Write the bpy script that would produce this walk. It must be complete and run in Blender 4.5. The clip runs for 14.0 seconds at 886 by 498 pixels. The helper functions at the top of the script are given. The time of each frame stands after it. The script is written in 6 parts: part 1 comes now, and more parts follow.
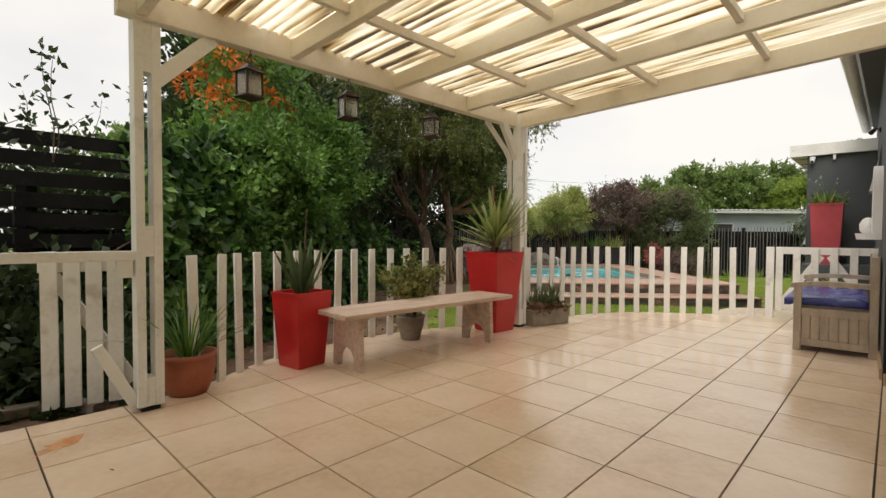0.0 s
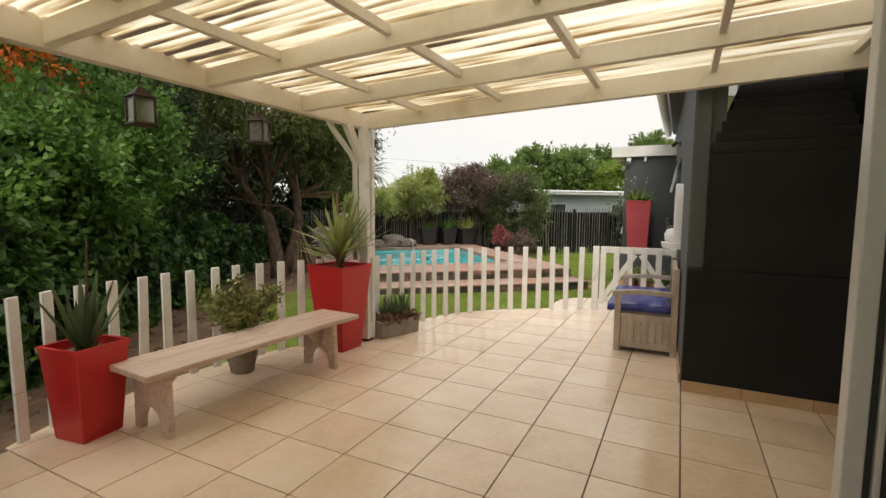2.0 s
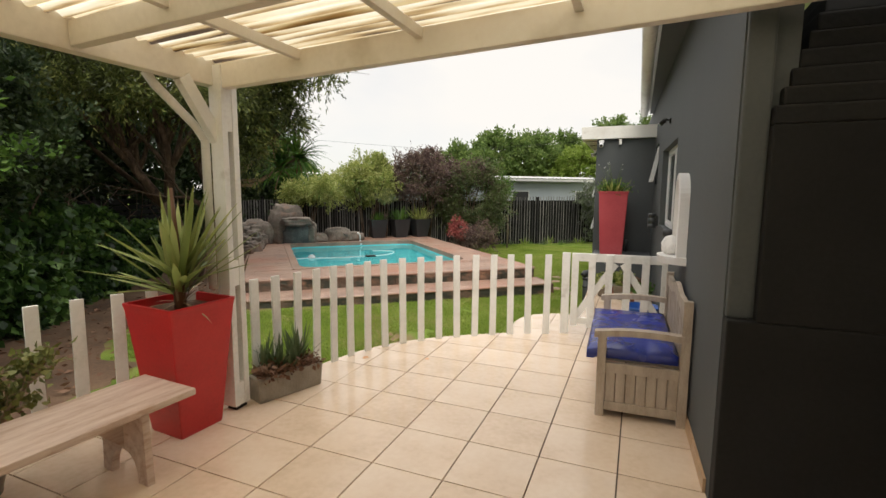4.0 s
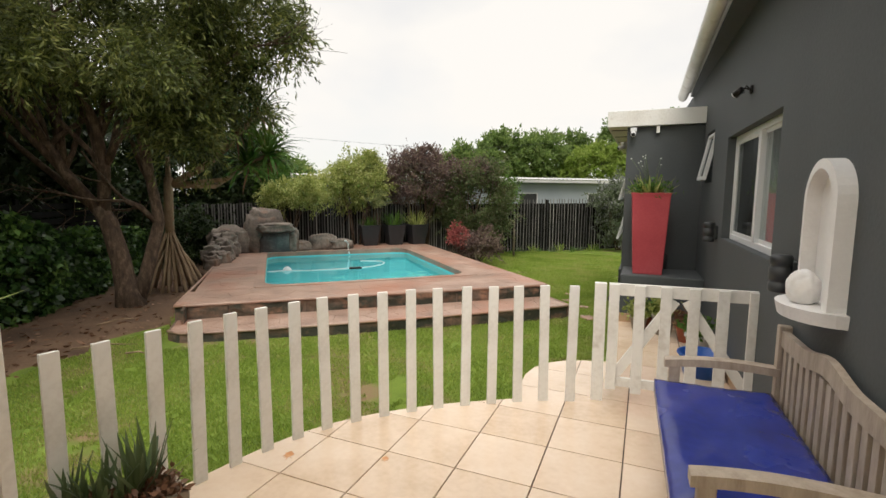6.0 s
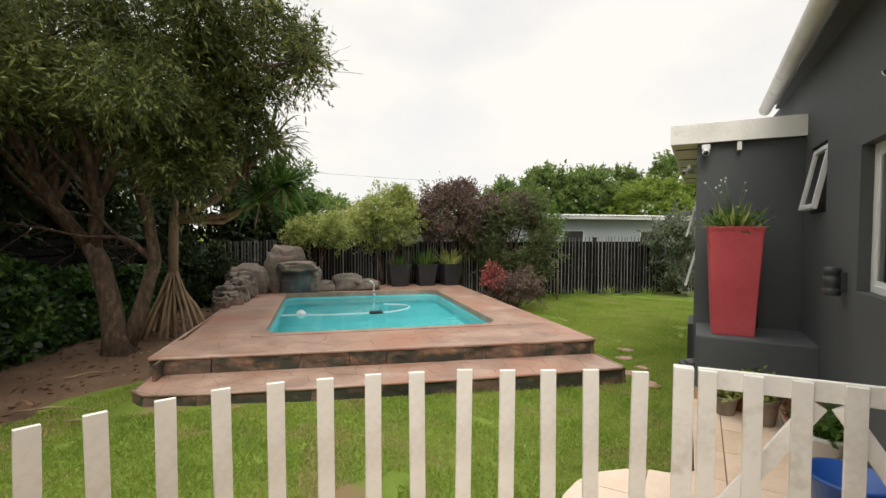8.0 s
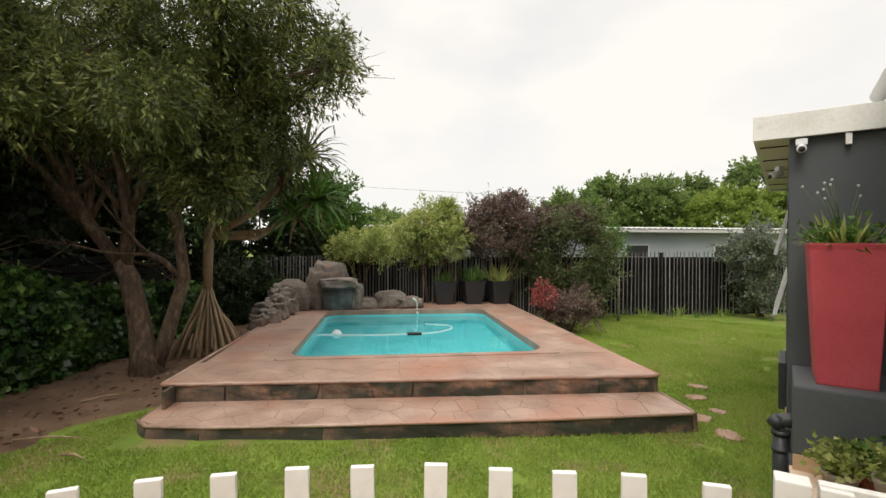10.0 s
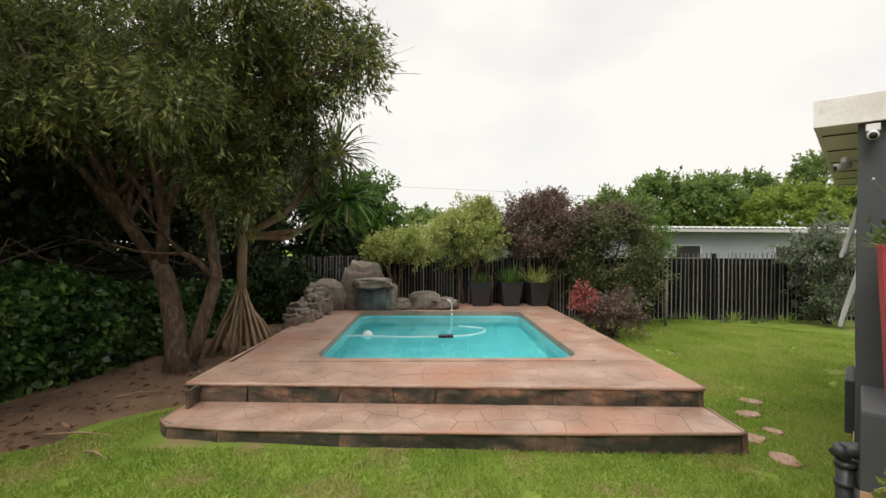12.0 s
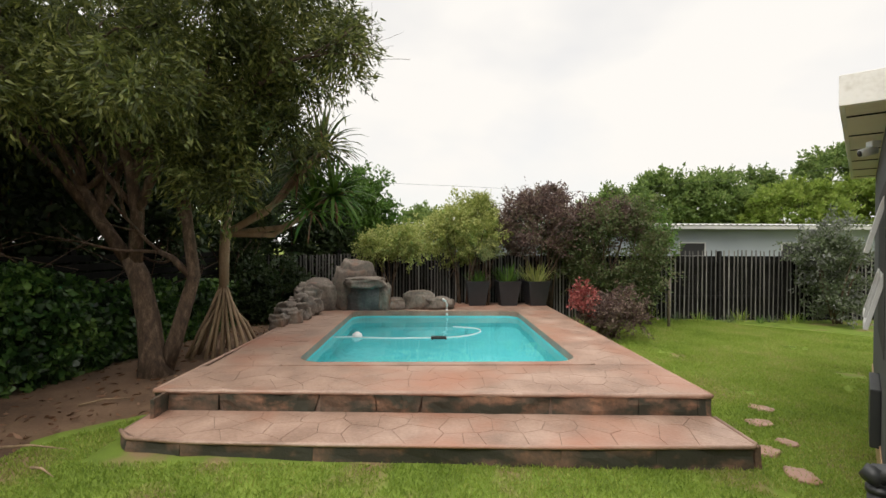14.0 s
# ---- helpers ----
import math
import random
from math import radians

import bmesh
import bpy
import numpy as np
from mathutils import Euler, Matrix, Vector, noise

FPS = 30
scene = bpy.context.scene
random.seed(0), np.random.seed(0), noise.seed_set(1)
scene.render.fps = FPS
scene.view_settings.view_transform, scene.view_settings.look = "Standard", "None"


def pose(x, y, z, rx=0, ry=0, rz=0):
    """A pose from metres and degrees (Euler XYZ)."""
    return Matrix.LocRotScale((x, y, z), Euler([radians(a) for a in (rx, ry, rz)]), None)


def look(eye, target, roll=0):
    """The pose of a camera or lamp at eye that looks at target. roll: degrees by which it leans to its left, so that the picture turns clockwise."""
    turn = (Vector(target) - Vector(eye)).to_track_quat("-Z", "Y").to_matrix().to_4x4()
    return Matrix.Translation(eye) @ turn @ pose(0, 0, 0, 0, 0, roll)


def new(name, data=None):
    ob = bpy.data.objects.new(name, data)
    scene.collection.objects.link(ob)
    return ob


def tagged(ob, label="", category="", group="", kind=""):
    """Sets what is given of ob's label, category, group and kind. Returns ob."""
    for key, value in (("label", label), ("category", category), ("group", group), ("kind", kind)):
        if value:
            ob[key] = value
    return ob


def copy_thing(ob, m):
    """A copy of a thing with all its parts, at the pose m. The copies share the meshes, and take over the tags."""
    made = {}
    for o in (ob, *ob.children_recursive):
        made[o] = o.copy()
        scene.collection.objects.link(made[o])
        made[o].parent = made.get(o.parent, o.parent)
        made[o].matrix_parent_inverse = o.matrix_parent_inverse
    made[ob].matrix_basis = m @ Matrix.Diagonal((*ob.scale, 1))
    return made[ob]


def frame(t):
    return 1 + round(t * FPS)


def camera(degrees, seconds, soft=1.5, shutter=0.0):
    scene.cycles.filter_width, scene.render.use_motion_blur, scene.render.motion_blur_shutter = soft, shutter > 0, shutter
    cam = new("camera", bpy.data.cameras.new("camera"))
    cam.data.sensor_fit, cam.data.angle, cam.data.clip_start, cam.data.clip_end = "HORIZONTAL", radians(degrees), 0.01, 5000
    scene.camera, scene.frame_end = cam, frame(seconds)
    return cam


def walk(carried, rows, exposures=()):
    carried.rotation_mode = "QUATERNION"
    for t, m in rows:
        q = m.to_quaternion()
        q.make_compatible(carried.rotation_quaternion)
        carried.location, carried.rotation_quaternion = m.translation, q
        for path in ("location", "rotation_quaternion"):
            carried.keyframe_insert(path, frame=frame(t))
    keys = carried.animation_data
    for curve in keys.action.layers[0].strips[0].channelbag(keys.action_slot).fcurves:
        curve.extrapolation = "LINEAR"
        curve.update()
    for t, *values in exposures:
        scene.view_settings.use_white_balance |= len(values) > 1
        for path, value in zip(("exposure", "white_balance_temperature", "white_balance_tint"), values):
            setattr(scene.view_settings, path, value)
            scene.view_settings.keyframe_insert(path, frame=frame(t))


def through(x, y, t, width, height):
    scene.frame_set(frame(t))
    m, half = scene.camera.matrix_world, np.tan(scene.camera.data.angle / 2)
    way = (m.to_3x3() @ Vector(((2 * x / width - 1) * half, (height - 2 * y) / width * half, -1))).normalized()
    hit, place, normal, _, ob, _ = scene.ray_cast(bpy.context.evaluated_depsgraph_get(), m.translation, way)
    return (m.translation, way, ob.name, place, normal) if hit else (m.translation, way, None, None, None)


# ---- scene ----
cam = camera(86.4, 14.0)
PATH = [
    (0, (0.038, -3.415, 1.057), (-1.344, -1.971, 0.998), 0.3),
    (0.5, (0.044, -3.429, 1.139), (-1.21, -1.873, 1.071), 0.1),
    (1, (0.02, -3.397, 1.341), (-1.089, -1.736, 1.235), 0.2),
    (1.5, (-0.021, -3.317, 1.472), (-1.013, -1.586, 1.329), 0.3),
    (2, (-0.066, -3.055, 1.486), (-0.96, -1.275, 1.304), 0.5),
    (2.5, (-0.143, -2.693, 1.528), (-0.994, -0.895, 1.323), 0.6),
    (3, (-0.281, -2.281, 1.578), (-1.084, -0.464, 1.35), 0.6),
    (3.5, (-0.348, -1.819, 1.59), (-1.115, 0.012, 1.344), 0.6),
    (3.7, (-0.371, -1.64, 1.6), (-1.127, 0.195, 1.357), 0.4),
    (5.8, (-0.824, 0.143, 1.593), (-1.584, 1.978, 1.356), 0.2),
    (6, (-0.85, 0.286, 1.592), (-1.631, 2.112, 1.36), 0.3),
    (6.5, (-0.876, 0.662, 1.572), (-1.714, 2.466, 1.368), 0.2),
    (7, (-0.93, 1.002, 1.562), (-1.818, 2.787, 1.403), 0.1),
    (7.5, (-0.974, 1.297, 1.57), (-1.922, 3.055, 1.459), 0.0),
    (7.7, (-1.033, 1.396, 1.553), (-1.981, 3.155, 1.466), 0.2),
    (10, (-1.157, 2.334, 1.594), (-2.33, 3.954, 1.579), 0.2),
    (10.5, (-1.149, 2.446, 1.598), (-2.371, 4.03, 1.584), 0.2),
    (11, (-1.138, 2.525, 1.612), (-2.4, 4.076, 1.596), 0.2),
    (11.5, (-1.12, 2.601, 1.611), (-2.416, 4.124, 1.594), 0.2),
    (12, (-1.123, 2.68, 1.605), (-2.444, 4.182, 1.588), 0.3),
    (12.5, (-1.15, 2.792, 1.587), (-2.482, 4.283, 1.569), 0.4),
    (13, (-1.202, 2.935, 1.591), (-2.534, 4.427, 1.57), 0.3),
    (13.5, (-1.255, 3.032, 1.586), (-2.585, 4.526, 1.564), 0.3),
    (14, (-1.26, 3.097, 1.575), (-2.588, 4.593, 1.553), 0.2),
]
walk(cam, [(t, look(eye, target, roll)) for t, eye, target, roll in PATH])

# ---------------------------------------------------------------- light
sky_world = bpy.data.worlds.new("overcast_sky")
scene.world = sky_world
sky_world.use_nodes = True
wn, wl = sky_world.node_tree.nodes, sky_world.node_tree.links
wn.clear()
w_out, w_bg, w_sky = wn.new("ShaderNodeOutputWorld"), wn.new("ShaderNodeBackground"), wn.new("ShaderNodeTexSky")
w_sky.sky_type, w_sky.sun_disc, w_sky.sun_elevation, w_sky.sun_rotation = "NISHITA", False, radians(50), radians(166)
w_co, w_map, w_noise, w_ramp, w_mix = (wn.new(k) for k in ("ShaderNodeTexCoord", "ShaderNodeMapping", "ShaderNodeTexNoise", "ShaderNodeValToRGB", "ShaderNodeMix"))
w_mix.data_type = "RGBA"
w_map.inputs["Scale"].default_value = (1.0, 1.0, 2.0)
w_noise.inputs["Scale"].default_value, w_noise.inputs["Detail"].default_value = 1.9, 4
w_ramp.color_ramp.elements[0].position, w_ramp.color_ramp.elements[1].position = 0.38, 0.58
w_scale = wn.new("ShaderNodeVectorMath")
w_scale.operation = "SCALE"
w_scale.inputs["Scale"].default_value = 0.13
w_mix.inputs["B"].default_value = (1.0, 0.965, 0.915, 1)
wl.new(w_co.outputs["Generated"], w_map.inputs["Vector"])
wl.new(w_map.outputs["Vector"], w_noise.inputs["Vector"])
wl.new(w_noise.outputs["Fac"], w_ramp.inputs["Fac"])
wl.new(w_sky.outputs["Color"], w_scale.inputs[0])
wl.new(w_scale.outputs["Vector"], w_mix.inputs["A"])
w_cl = wn.new("ShaderNodeMapRange")
w_cl.inputs["To Min"].default_value, w_cl.inputs["To Max"].default_value = 0.80, 1.0
wl.new(w_ramp.outputs["Color"], w_cl.inputs["Value"])
wl.new(w_cl.outputs["Result"], w_mix.inputs["Factor"])
wl.new(w_mix.outputs["Result"], w_bg.inputs["Color"])
# the overcast dome is brightest overhead
w_sep, w_zen = wn.new("ShaderNodeSeparateXYZ"), wn.new("ShaderNodeMapRange")
w_zen.interpolation_type = "SMOOTHSTEP"
w_zen.inputs["From Min"].default_value, w_zen.inputs["From Max"].default_value = 0.50, 0.95
w_zen.inputs["To Min"].default_value, w_zen.inputs["To Max"].default_value = 1.0, 2.5
wl.new(w_co.outputs["Generated"], w_sep.inputs["Vector"])
wl.new(w_sep.outputs["Z"], w_zen.inputs["Value"])
wl.new(w_zen.outputs["Result"], w_bg.inputs["Strength"])
wl.new(w_bg.outputs["Background"], w_out.inputs["Surface"])
sun = new("sun", bpy.data.lights.new("sun", "SUN"))
sun.data.energy, sun.data.angle, sun.data.color = 2.0, radians(35), (1.0, 0.95, 0.87)
sun.matrix_world = look((0.5, -6, 12), (-2, 4, 0))

# ---------------------------------------------------------------- frames of the plan
HOUSE = Matrix.Translation((0, 1.17, 0)) @ pose(0, 0, 0, 0, 0, 1.87)      # wall face on local x = 0, local y along it
POOL = Matrix.Translation((-6.66, 4.704, 0)) @ pose(0, 0, 0, 0, 0, 43.0)   # deck's front left corner, local x along the step
HEDGE = Matrix.Translation((-5.1, -1.4, -0.34)) @ pose(0, 0, 0, 0, 0, 126)  # hedge front face along local x
I4 = Matrix.Identity(4)


# ---------------------------------------------------------------- materials
def material(name, stops, rough=0.6, scale=6.0, fine=60.0, bump=0.15, metal=0.0, spread="noise", stretch=(1, 1, 1), spec=0.5, stain=None, island=0.0, coat=0.0, obj=0.0):
    m = bpy.data.materials.new(name)
    m.use_nodes = True
    n, l = m.node_tree.nodes, m.node_tree.links
    b = n["Principled BSDF"]
    b.inputs["Roughness"].default_value, b.inputs["Metallic"].default_value = rough, metal
    b.inputs["Specular IOR Level"].default_value = spec
    b.inputs["Coat Weight"].default_value = coat
    co, mp = n.new("ShaderNodeTexCoord"), n.new("ShaderNodeMapping")
    mp.inputs["Scale"].default_value = stretch
    l.new(co.outputs["Object"], mp.inputs["Vector"])
    if obj:
        oi, ad = n.new("ShaderNodeObjectInfo"), n.new("ShaderNodeVectorMath")
        ad.operation = "SCALE"
        ad.inputs[0].default_value = (7.3, 5.1, 3.7)
        l.new(oi.outputs["Random"], ad.inputs["Scale"])
        l.new(ad.outputs["Vector"], mp.inputs["Location"])
    big, small = n.new("ShaderNodeTexNoise"), n.new("ShaderNodeTexNoise")
    for t, s, d in ((big, scale, 4), (small, fine, 3)):
        t.inputs["Scale"].default_value, t.inputs["Detail"].default_value = s, d
        l.new(mp.outputs["Vector"], t.inputs["Vector"])
    ad = n.new("ShaderNodeMath")
    ad.operation = "MULTIPLY_ADD"
    ad.inputs[1].default_value = 0.3
    l.new(small.outputs["Fac"], ad.inputs[0])
    sb = n.new("ShaderNodeMath")
    sb.operation = "MULTIPLY"
    sb.inputs[1].default_value = 0.7
    l.new(big.outputs["Fac"], sb.inputs[0])
    l.new(sb.outputs[0], ad.inputs[2])
    value = ad.outputs[0]
    if island or obj:
        src = n.new("ShaderNodeNewGeometry").outputs["Random Per Island"] if island else n.new("ShaderNodeObjectInfo").outputs["Random"]
        k = island or obj
        m1, m2 = n.new("ShaderNodeMath"), n.new("ShaderNodeMath")
        m1.operation = m2.operation = "MULTIPLY_ADD"
        m1.inputs[1].default_value, m1.inputs[2].default_value = k, -0.5 * k
        l.new(src, m1.inputs[0])
        m2.inputs[1].default_value = 1.0
        l.new(value, m2.inputs[0])
        l.new(m1.outputs[0], m2.inputs[2])
        value = m2.outputs[0]
    ramp = n.new("ShaderNodeValToRGB")
    e = ramp.color_ramp.elements
    while len(e) < len(stops):
        e.new(0.5)
    for k, c in enumerate(stops):
        e[k].position = 0.28 + 0.44 * k / max(1, len(stops) - 1)
        e[k].color = (*c, 1)
    l.new(value, ramp.inputs["Fac"])
    colour = ramp.outputs["Color"]
    if stain:
        sc, lo, hi, col, st = stain
        mp2, ns, rp, mx = n.new("ShaderNodeMapping"), n.new("ShaderNodeTexNoise"), n.new("ShaderNodeValToRGB"), n.new("ShaderNodeMix")
        mx.data_type = "RGBA"
        mp2.inputs["Scale"].default_value = st
        mp2.inputs["Location"].default_value = (3.1, 7.7, 1.3)
        ns.inputs["Scale"].default_value, ns.inputs["Detail"].default_value = sc, 6
        rp.color_ramp.elements[0].position, rp.color_ramp.elements[1].position = lo, hi
        l.new(co.outputs["Object"], mp2.inputs["Vector"])
        l.new(mp2.outputs["Vector"], ns.inputs["Vector"])
        l.new(ns.outputs["Fac"], rp.inputs["Fac"])
        l.new(rp.outputs["Color"], mx.inputs["Factor"])
        l.new(colour, mx.inputs["A"])
        mx.inputs["B"].default_value = (*col, 1)
        colour = mx.outputs["Result"]
    l.new(colour, b.inputs["Base Color"])
    rr = n.new("ShaderNodeMapRange")
    rr.inputs["To Min"].default_value, rr.inputs["To Max"].default_value = max(0.02, rough - 0.1), min(1, rough + 0.1)
    l.new(big.outputs["Fac"], rr.inputs["Value"])
    l.new(rr.outputs["Result"], b.inputs["Roughness"])
    if bump:
        bp = n.new("ShaderNodeBump")
        bp.inputs["Strength"].default_value, bp.inputs["Distance"].default_value = bump, 0.02
        l.new(value if not (island or obj) else ad.outputs[0], bp.inputs["Height"])
        l.new(bp.outputs["Normal"], b.inputs["Normal"])
    return m


def leaf_material(name, stops, through=0.35, rough=0.5, spec=0.35):
    m = bpy.data.materials.new(name)
    m.use_nodes = True
    n, l = m.node_tree.nodes, m.node_tree.links
    b, out = n["Principled BSDF"], n["Material Output"]
    b.inputs["Roughness"].default_value, b.inputs["Specular IOR Level"].default_value = rough, spec
    geo, ramp = n.new("ShaderNodeNewGeometry"), n.new("ShaderNodeValToRGB")
    co, ns, ad = n.new("ShaderNodeTexCoord"), n.new("ShaderNodeTexNoise"), n.new("ShaderNodeMath")
    ns.inputs["Scale"].default_value = 1.3
    l.new(co.outputs["Object"], ns.inputs["Vector"])
    ad.operation = "MULTIPLY_ADD"
    ad.inputs[1].default_value = 0.55
    l.new(geo.outputs["Random Per Island"], ad.inputs[0])
    l.new(ns.outputs["Fac"], ad.inputs[2])
    sb = n.new("ShaderNodeMath")
    sb.operation = "SUBTRACT"
    sb.inputs[1].default_value = 0.25
    l.new(ad.outputs[0], sb.inputs[0])
    e = ramp.color_ramp.elements
    while len(e) < len(stops):
        e.new(0.5)
    for k, c in enumerate(stops):
        e[k].position, e[k].color = 0.1 + 0.8 * k / (len(stops) - 1), (*c, 1)
    l.new(sb.outputs[0], ramp.inputs["Fac"])
    l.new(ramp.outputs["Color"], b.inputs["Base Color"])
    tr, mx = n.new("ShaderNodeBsdfTranslucent"), n.new("ShaderNodeMixShader")
    l.new(ramp.outputs["Color"], tr.inputs["Color"])
    mx.inputs["Fac"].default_value = through
    l.new(b.outputs["BSDF"], mx.inputs[1])
    l.new(tr.outputs["BSDF"], mx.inputs[2])
    l.new(mx.outputs["Shader"], out.inputs["Surface"])
    return m


def glass_material(name, tint=(0.9, 0.95, 0.95), rough=0.0, ior=1.45):
    m = bpy.data.materials.new(name)
    m.use_nodes = True
    b = m.node_tree.nodes["Principled BSDF"]
    b.inputs["Base Color"].default_value = (*tint, 1)
    b.inputs["Transmission Weight"].default_value, b.inputs["Roughness"].default_value, b.inputs["IOR"].default_value = 1.0, rough, ior
    return m


WHITE = material("white_paint", [(0.62, 0.59, 0.53), (0.78, 0.76, 0.71), (0.82, 0.80, 0.76)], 0.5, 2.5, 40, 0.08, stain=(5, 0.62, 0.8, (0.45, 0.40, 0.32), (1, 1, 1)))
BEAM = material("cream_painted_timber", [(0.66, 0.60, 0.50), (0.76, 0.70, 0.60), (0.80, 0.75, 0.66)], 0.55, 1.8, 30, 0.1, stretch=(1, 1, 1), stain=(3, 0.6, 0.85, (0.5, 0.42, 0.3), (1, 1, 1)))
TILE = material("cream_glazed_tile", [(0.63, 0.47, 0.33), (0.745, 0.58, 0.43), (0.80, 0.65, 0.51)], 0.14, 2.6, 26, 0.02, obj=0.16, spec=0.8, stain=(2.2, 0.63, 0.85, (0.45, 0.30, 0.18), (1, 1, 1)))
GROUT = material("dark_grout", [(0.06, 0.04, 0.03), (0.13, 0.09, 0.065)], 0.9, 3, 60, 0.3)
WALL = material("charcoal_plaster", [(0.060, 0.066, 0.068), (0.076, 0.083, 0.085), (0.090, 0.098, 0.100)], 0.75, 1.6, 45, 0.22)
BLACK = material("black_plaster", [(0.009, 0.009, 0.0092), (0.0145, 0.0145, 0.0147), (0.021, 0.021, 0.0212)], 0.75, 2, 40, 0.25, spec=0.25)
RED = material("red_glazed_fibre", [(0.40, 0.012, 0.014), (0.50, 0.018, 0.02), (0.56, 0.03, 0.03)], 0.32, 4, 50, 0.05)
FADED = material("faded_red_fibre", [(0.40, 0.045, 0.06), (0.48, 0.065, 0.08), (0.54, 0.095, 0.11)], 0.5, 3, 50, 0.08)
TERRA = material("terracotta", [(0.26, 0.075, 0.035), (0.34, 0.10, 0.05), (0.40, 0.14, 0.08)], 0.7, 6, 70, 0.12)
CEMENT = material("weathered_cement", [(0.18, 0.15, 0.12), (0.28, 0.24, 0.19), (0.36, 0.32, 0.27)], 0.9, 8, 80, 0.4)
BENCHW = material("limewashed_pine", [(0.42, 0.27, 0.19), (0.58, 0.44, 0.35), (0.68, 0.56, 0.47)], 0.5, 3, 24, 0.12, stretch=(9, 0.8, 9), stain=(7, 0.6, 0.78, (0.42, 0.26, 0.17), (3, 1, 3)))
TEAK = material("grey_teak", [(0.30, 0.235, 0.175), (0.42, 0.345, 0.27), (0.52, 0.44, 0.36)], 0.65, 4, 30, 0.15, stretch=(4, 4, 1))
CUSHION = material("blue_vinyl", [(0.014, 0.024, 0.17), (0.020, 0.034, 0.24), (0.032, 0.05, 0.31)], 0.25, 3, 18, 0.5)
METAL = material("dark_metal", [(0.012, 0.011, 0.010), (0.03, 0.027, 0.024)], 0.4, 10, 80, 0.1, metal=0.6)
BRONZE = material("brown_lantern_metal", [(0.035, 0.022, 0.016), (0.07, 0.045, 0.035)], 0.5, 12, 90, 0.15, metal=0.5)
ALU = material("white_aluminium", [(0.68, 0.68, 0.67), (0.80, 0.80, 0.79)], 0.35, 3, 50, 0.02)
ALUG = material("grey_aluminium", [(0.40, 0.40, 0.39), (0.50, 0.50, 0.49)], 0.4, 3, 50, 0.02, metal=0.2)
RUBBER = material("black_gasket", [(0.01, 0.01, 0.01), (0.02, 0.02, 0.02)], 0.6, 5, 50, 0.0)
GLASS = glass_material("window_glass")
FROST = glass_material("lantern_glass", (0.85, 0.82, 0.75), 0.25)
# dark colour that stands in for the unlit inside of rooms
DARKIN = material("painted_room_shade", [(0.03, 0.03, 0.03), (0.05, 0.05, 0.048)], 0.9, 2, 20, 0)
CURTAIN = material("pale_curtain", [(0.35, 0.36, 0.34), (0.48, 0.49, 0.46)], 0.9, 3, 40, 0.1)
NICHE = material("white_plaster", [(0.70, 0.68, 0.66), (0.80, 0.78, 0.76)], 0.8, 5, 60, 0.3)
STONE = material("stamped_concrete", [(0.17, 0.108, 0.08), (0.33, 0.218, 0.165), (0.47, 0.33, 0.26)], 0.42, 2.2, 30, 0.7, stain=(0.9, 0.48, 0.7, (0.36, 0.17, 0.11), (1, 1, 1)))
# darker and more orange than the deck top, with blackish blotches
RISER = material("dark_stone_riser", [(0.045, 0.036, 0.026), (0.14, 0.085, 0.055), (0.30, 0.155, 0.092)], 0.8, 4.2, 26, 1.0, stain=(3.2, 0.43, 0.58, (0.035, 0.034, 0.022), (1, 1, 1.8)))
JOINT = material("stone_joint", [(0.13, 0.088, 0.066), (0.20, 0.14, 0.105)], 0.9, 8, 60, 0.3)
ROCK = material("moulded_rock", [(0.055, 0.046, 0.038), (0.15, 0.122, 0.10), (0.30, 0.245, 0.20)], 0.85, 2.6, 20, 0.7, stain=(3, 0.55, 0.75, (0.20, 0.11, 0.07), (1, 1, 1)))
WETROCK = material("blue_grey_wet_rock", [(0.035, 0.037, 0.037), (0.085, 0.088, 0.087), (0.20, 0.20, 0.19)], 0.5, 3, 20, 0.6)
POOLSHELL = material("turquoise_pool_plaster", [(0.10, 0.50, 0.54), (0.14, 0.60, 0.63), (0.20, 0.66, 0.68)], 0.6, 1.5, 30, 0.05)
WATER = glass_material("pool_water", (0.75, 0.97, 0.98), 0.02, 1.33)
SOIL = material("leaf_littered_soil", [(0.05, 0.029, 0.016), (0.115, 0.066, 0.037), (0.19, 0.118, 0.07)], 0.95, 2.2, 30, 0.6)
BARK = material("rough_bark", [(0.026, 0.017, 0.011), (0.085, 0.054, 0.034), (0.21, 0.15, 0.10)], 0.95, 16, 75, 1.0, stretch=(1, 1, 0.45))
PALEBARK = material("pale_root_bark", [(0.16, 0.11, 0.065), (0.29, 0.20, 0.12), (0.38, 0.28, 0.18)], 0.85, 8, 50, 0.5, stretch=(1, 1, 0.4))
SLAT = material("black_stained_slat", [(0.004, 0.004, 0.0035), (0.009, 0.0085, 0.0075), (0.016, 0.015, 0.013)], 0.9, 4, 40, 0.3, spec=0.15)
PALE_F = material("weathered_fence_pale", [(0.03, 0.029, 0.027), (0.10, 0.095, 0.088), (0.27, 0.26, 0.24)], 0.9, 3, 40, 0.3, stretch=(1, 1, 0.25), obj=0.35)
FARWALL = material("blue_grey_plaster", [(0.26, 0.29, 0.31), (0.33, 0.36, 0.38)], 0.85, 1, 30, 0.1)
FARROOF = material("grey_roof_sheet", [(0.42, 0.42, 0.41), (0.56, 0.55, 0.53)], 0.6, 1.5, 30, 0.05)
PLASTIC = material("dark_grey_plastic", [(0.03, 0.032, 0.033), (0.045, 0.047, 0.048)], 0.45, 4, 60, 0.05)
BLUEP = material("blue_plastic", [(0.01, 0.07, 0.30), (0.02, 0.10, 0.40)], 0.35, 4, 60, 0.03)
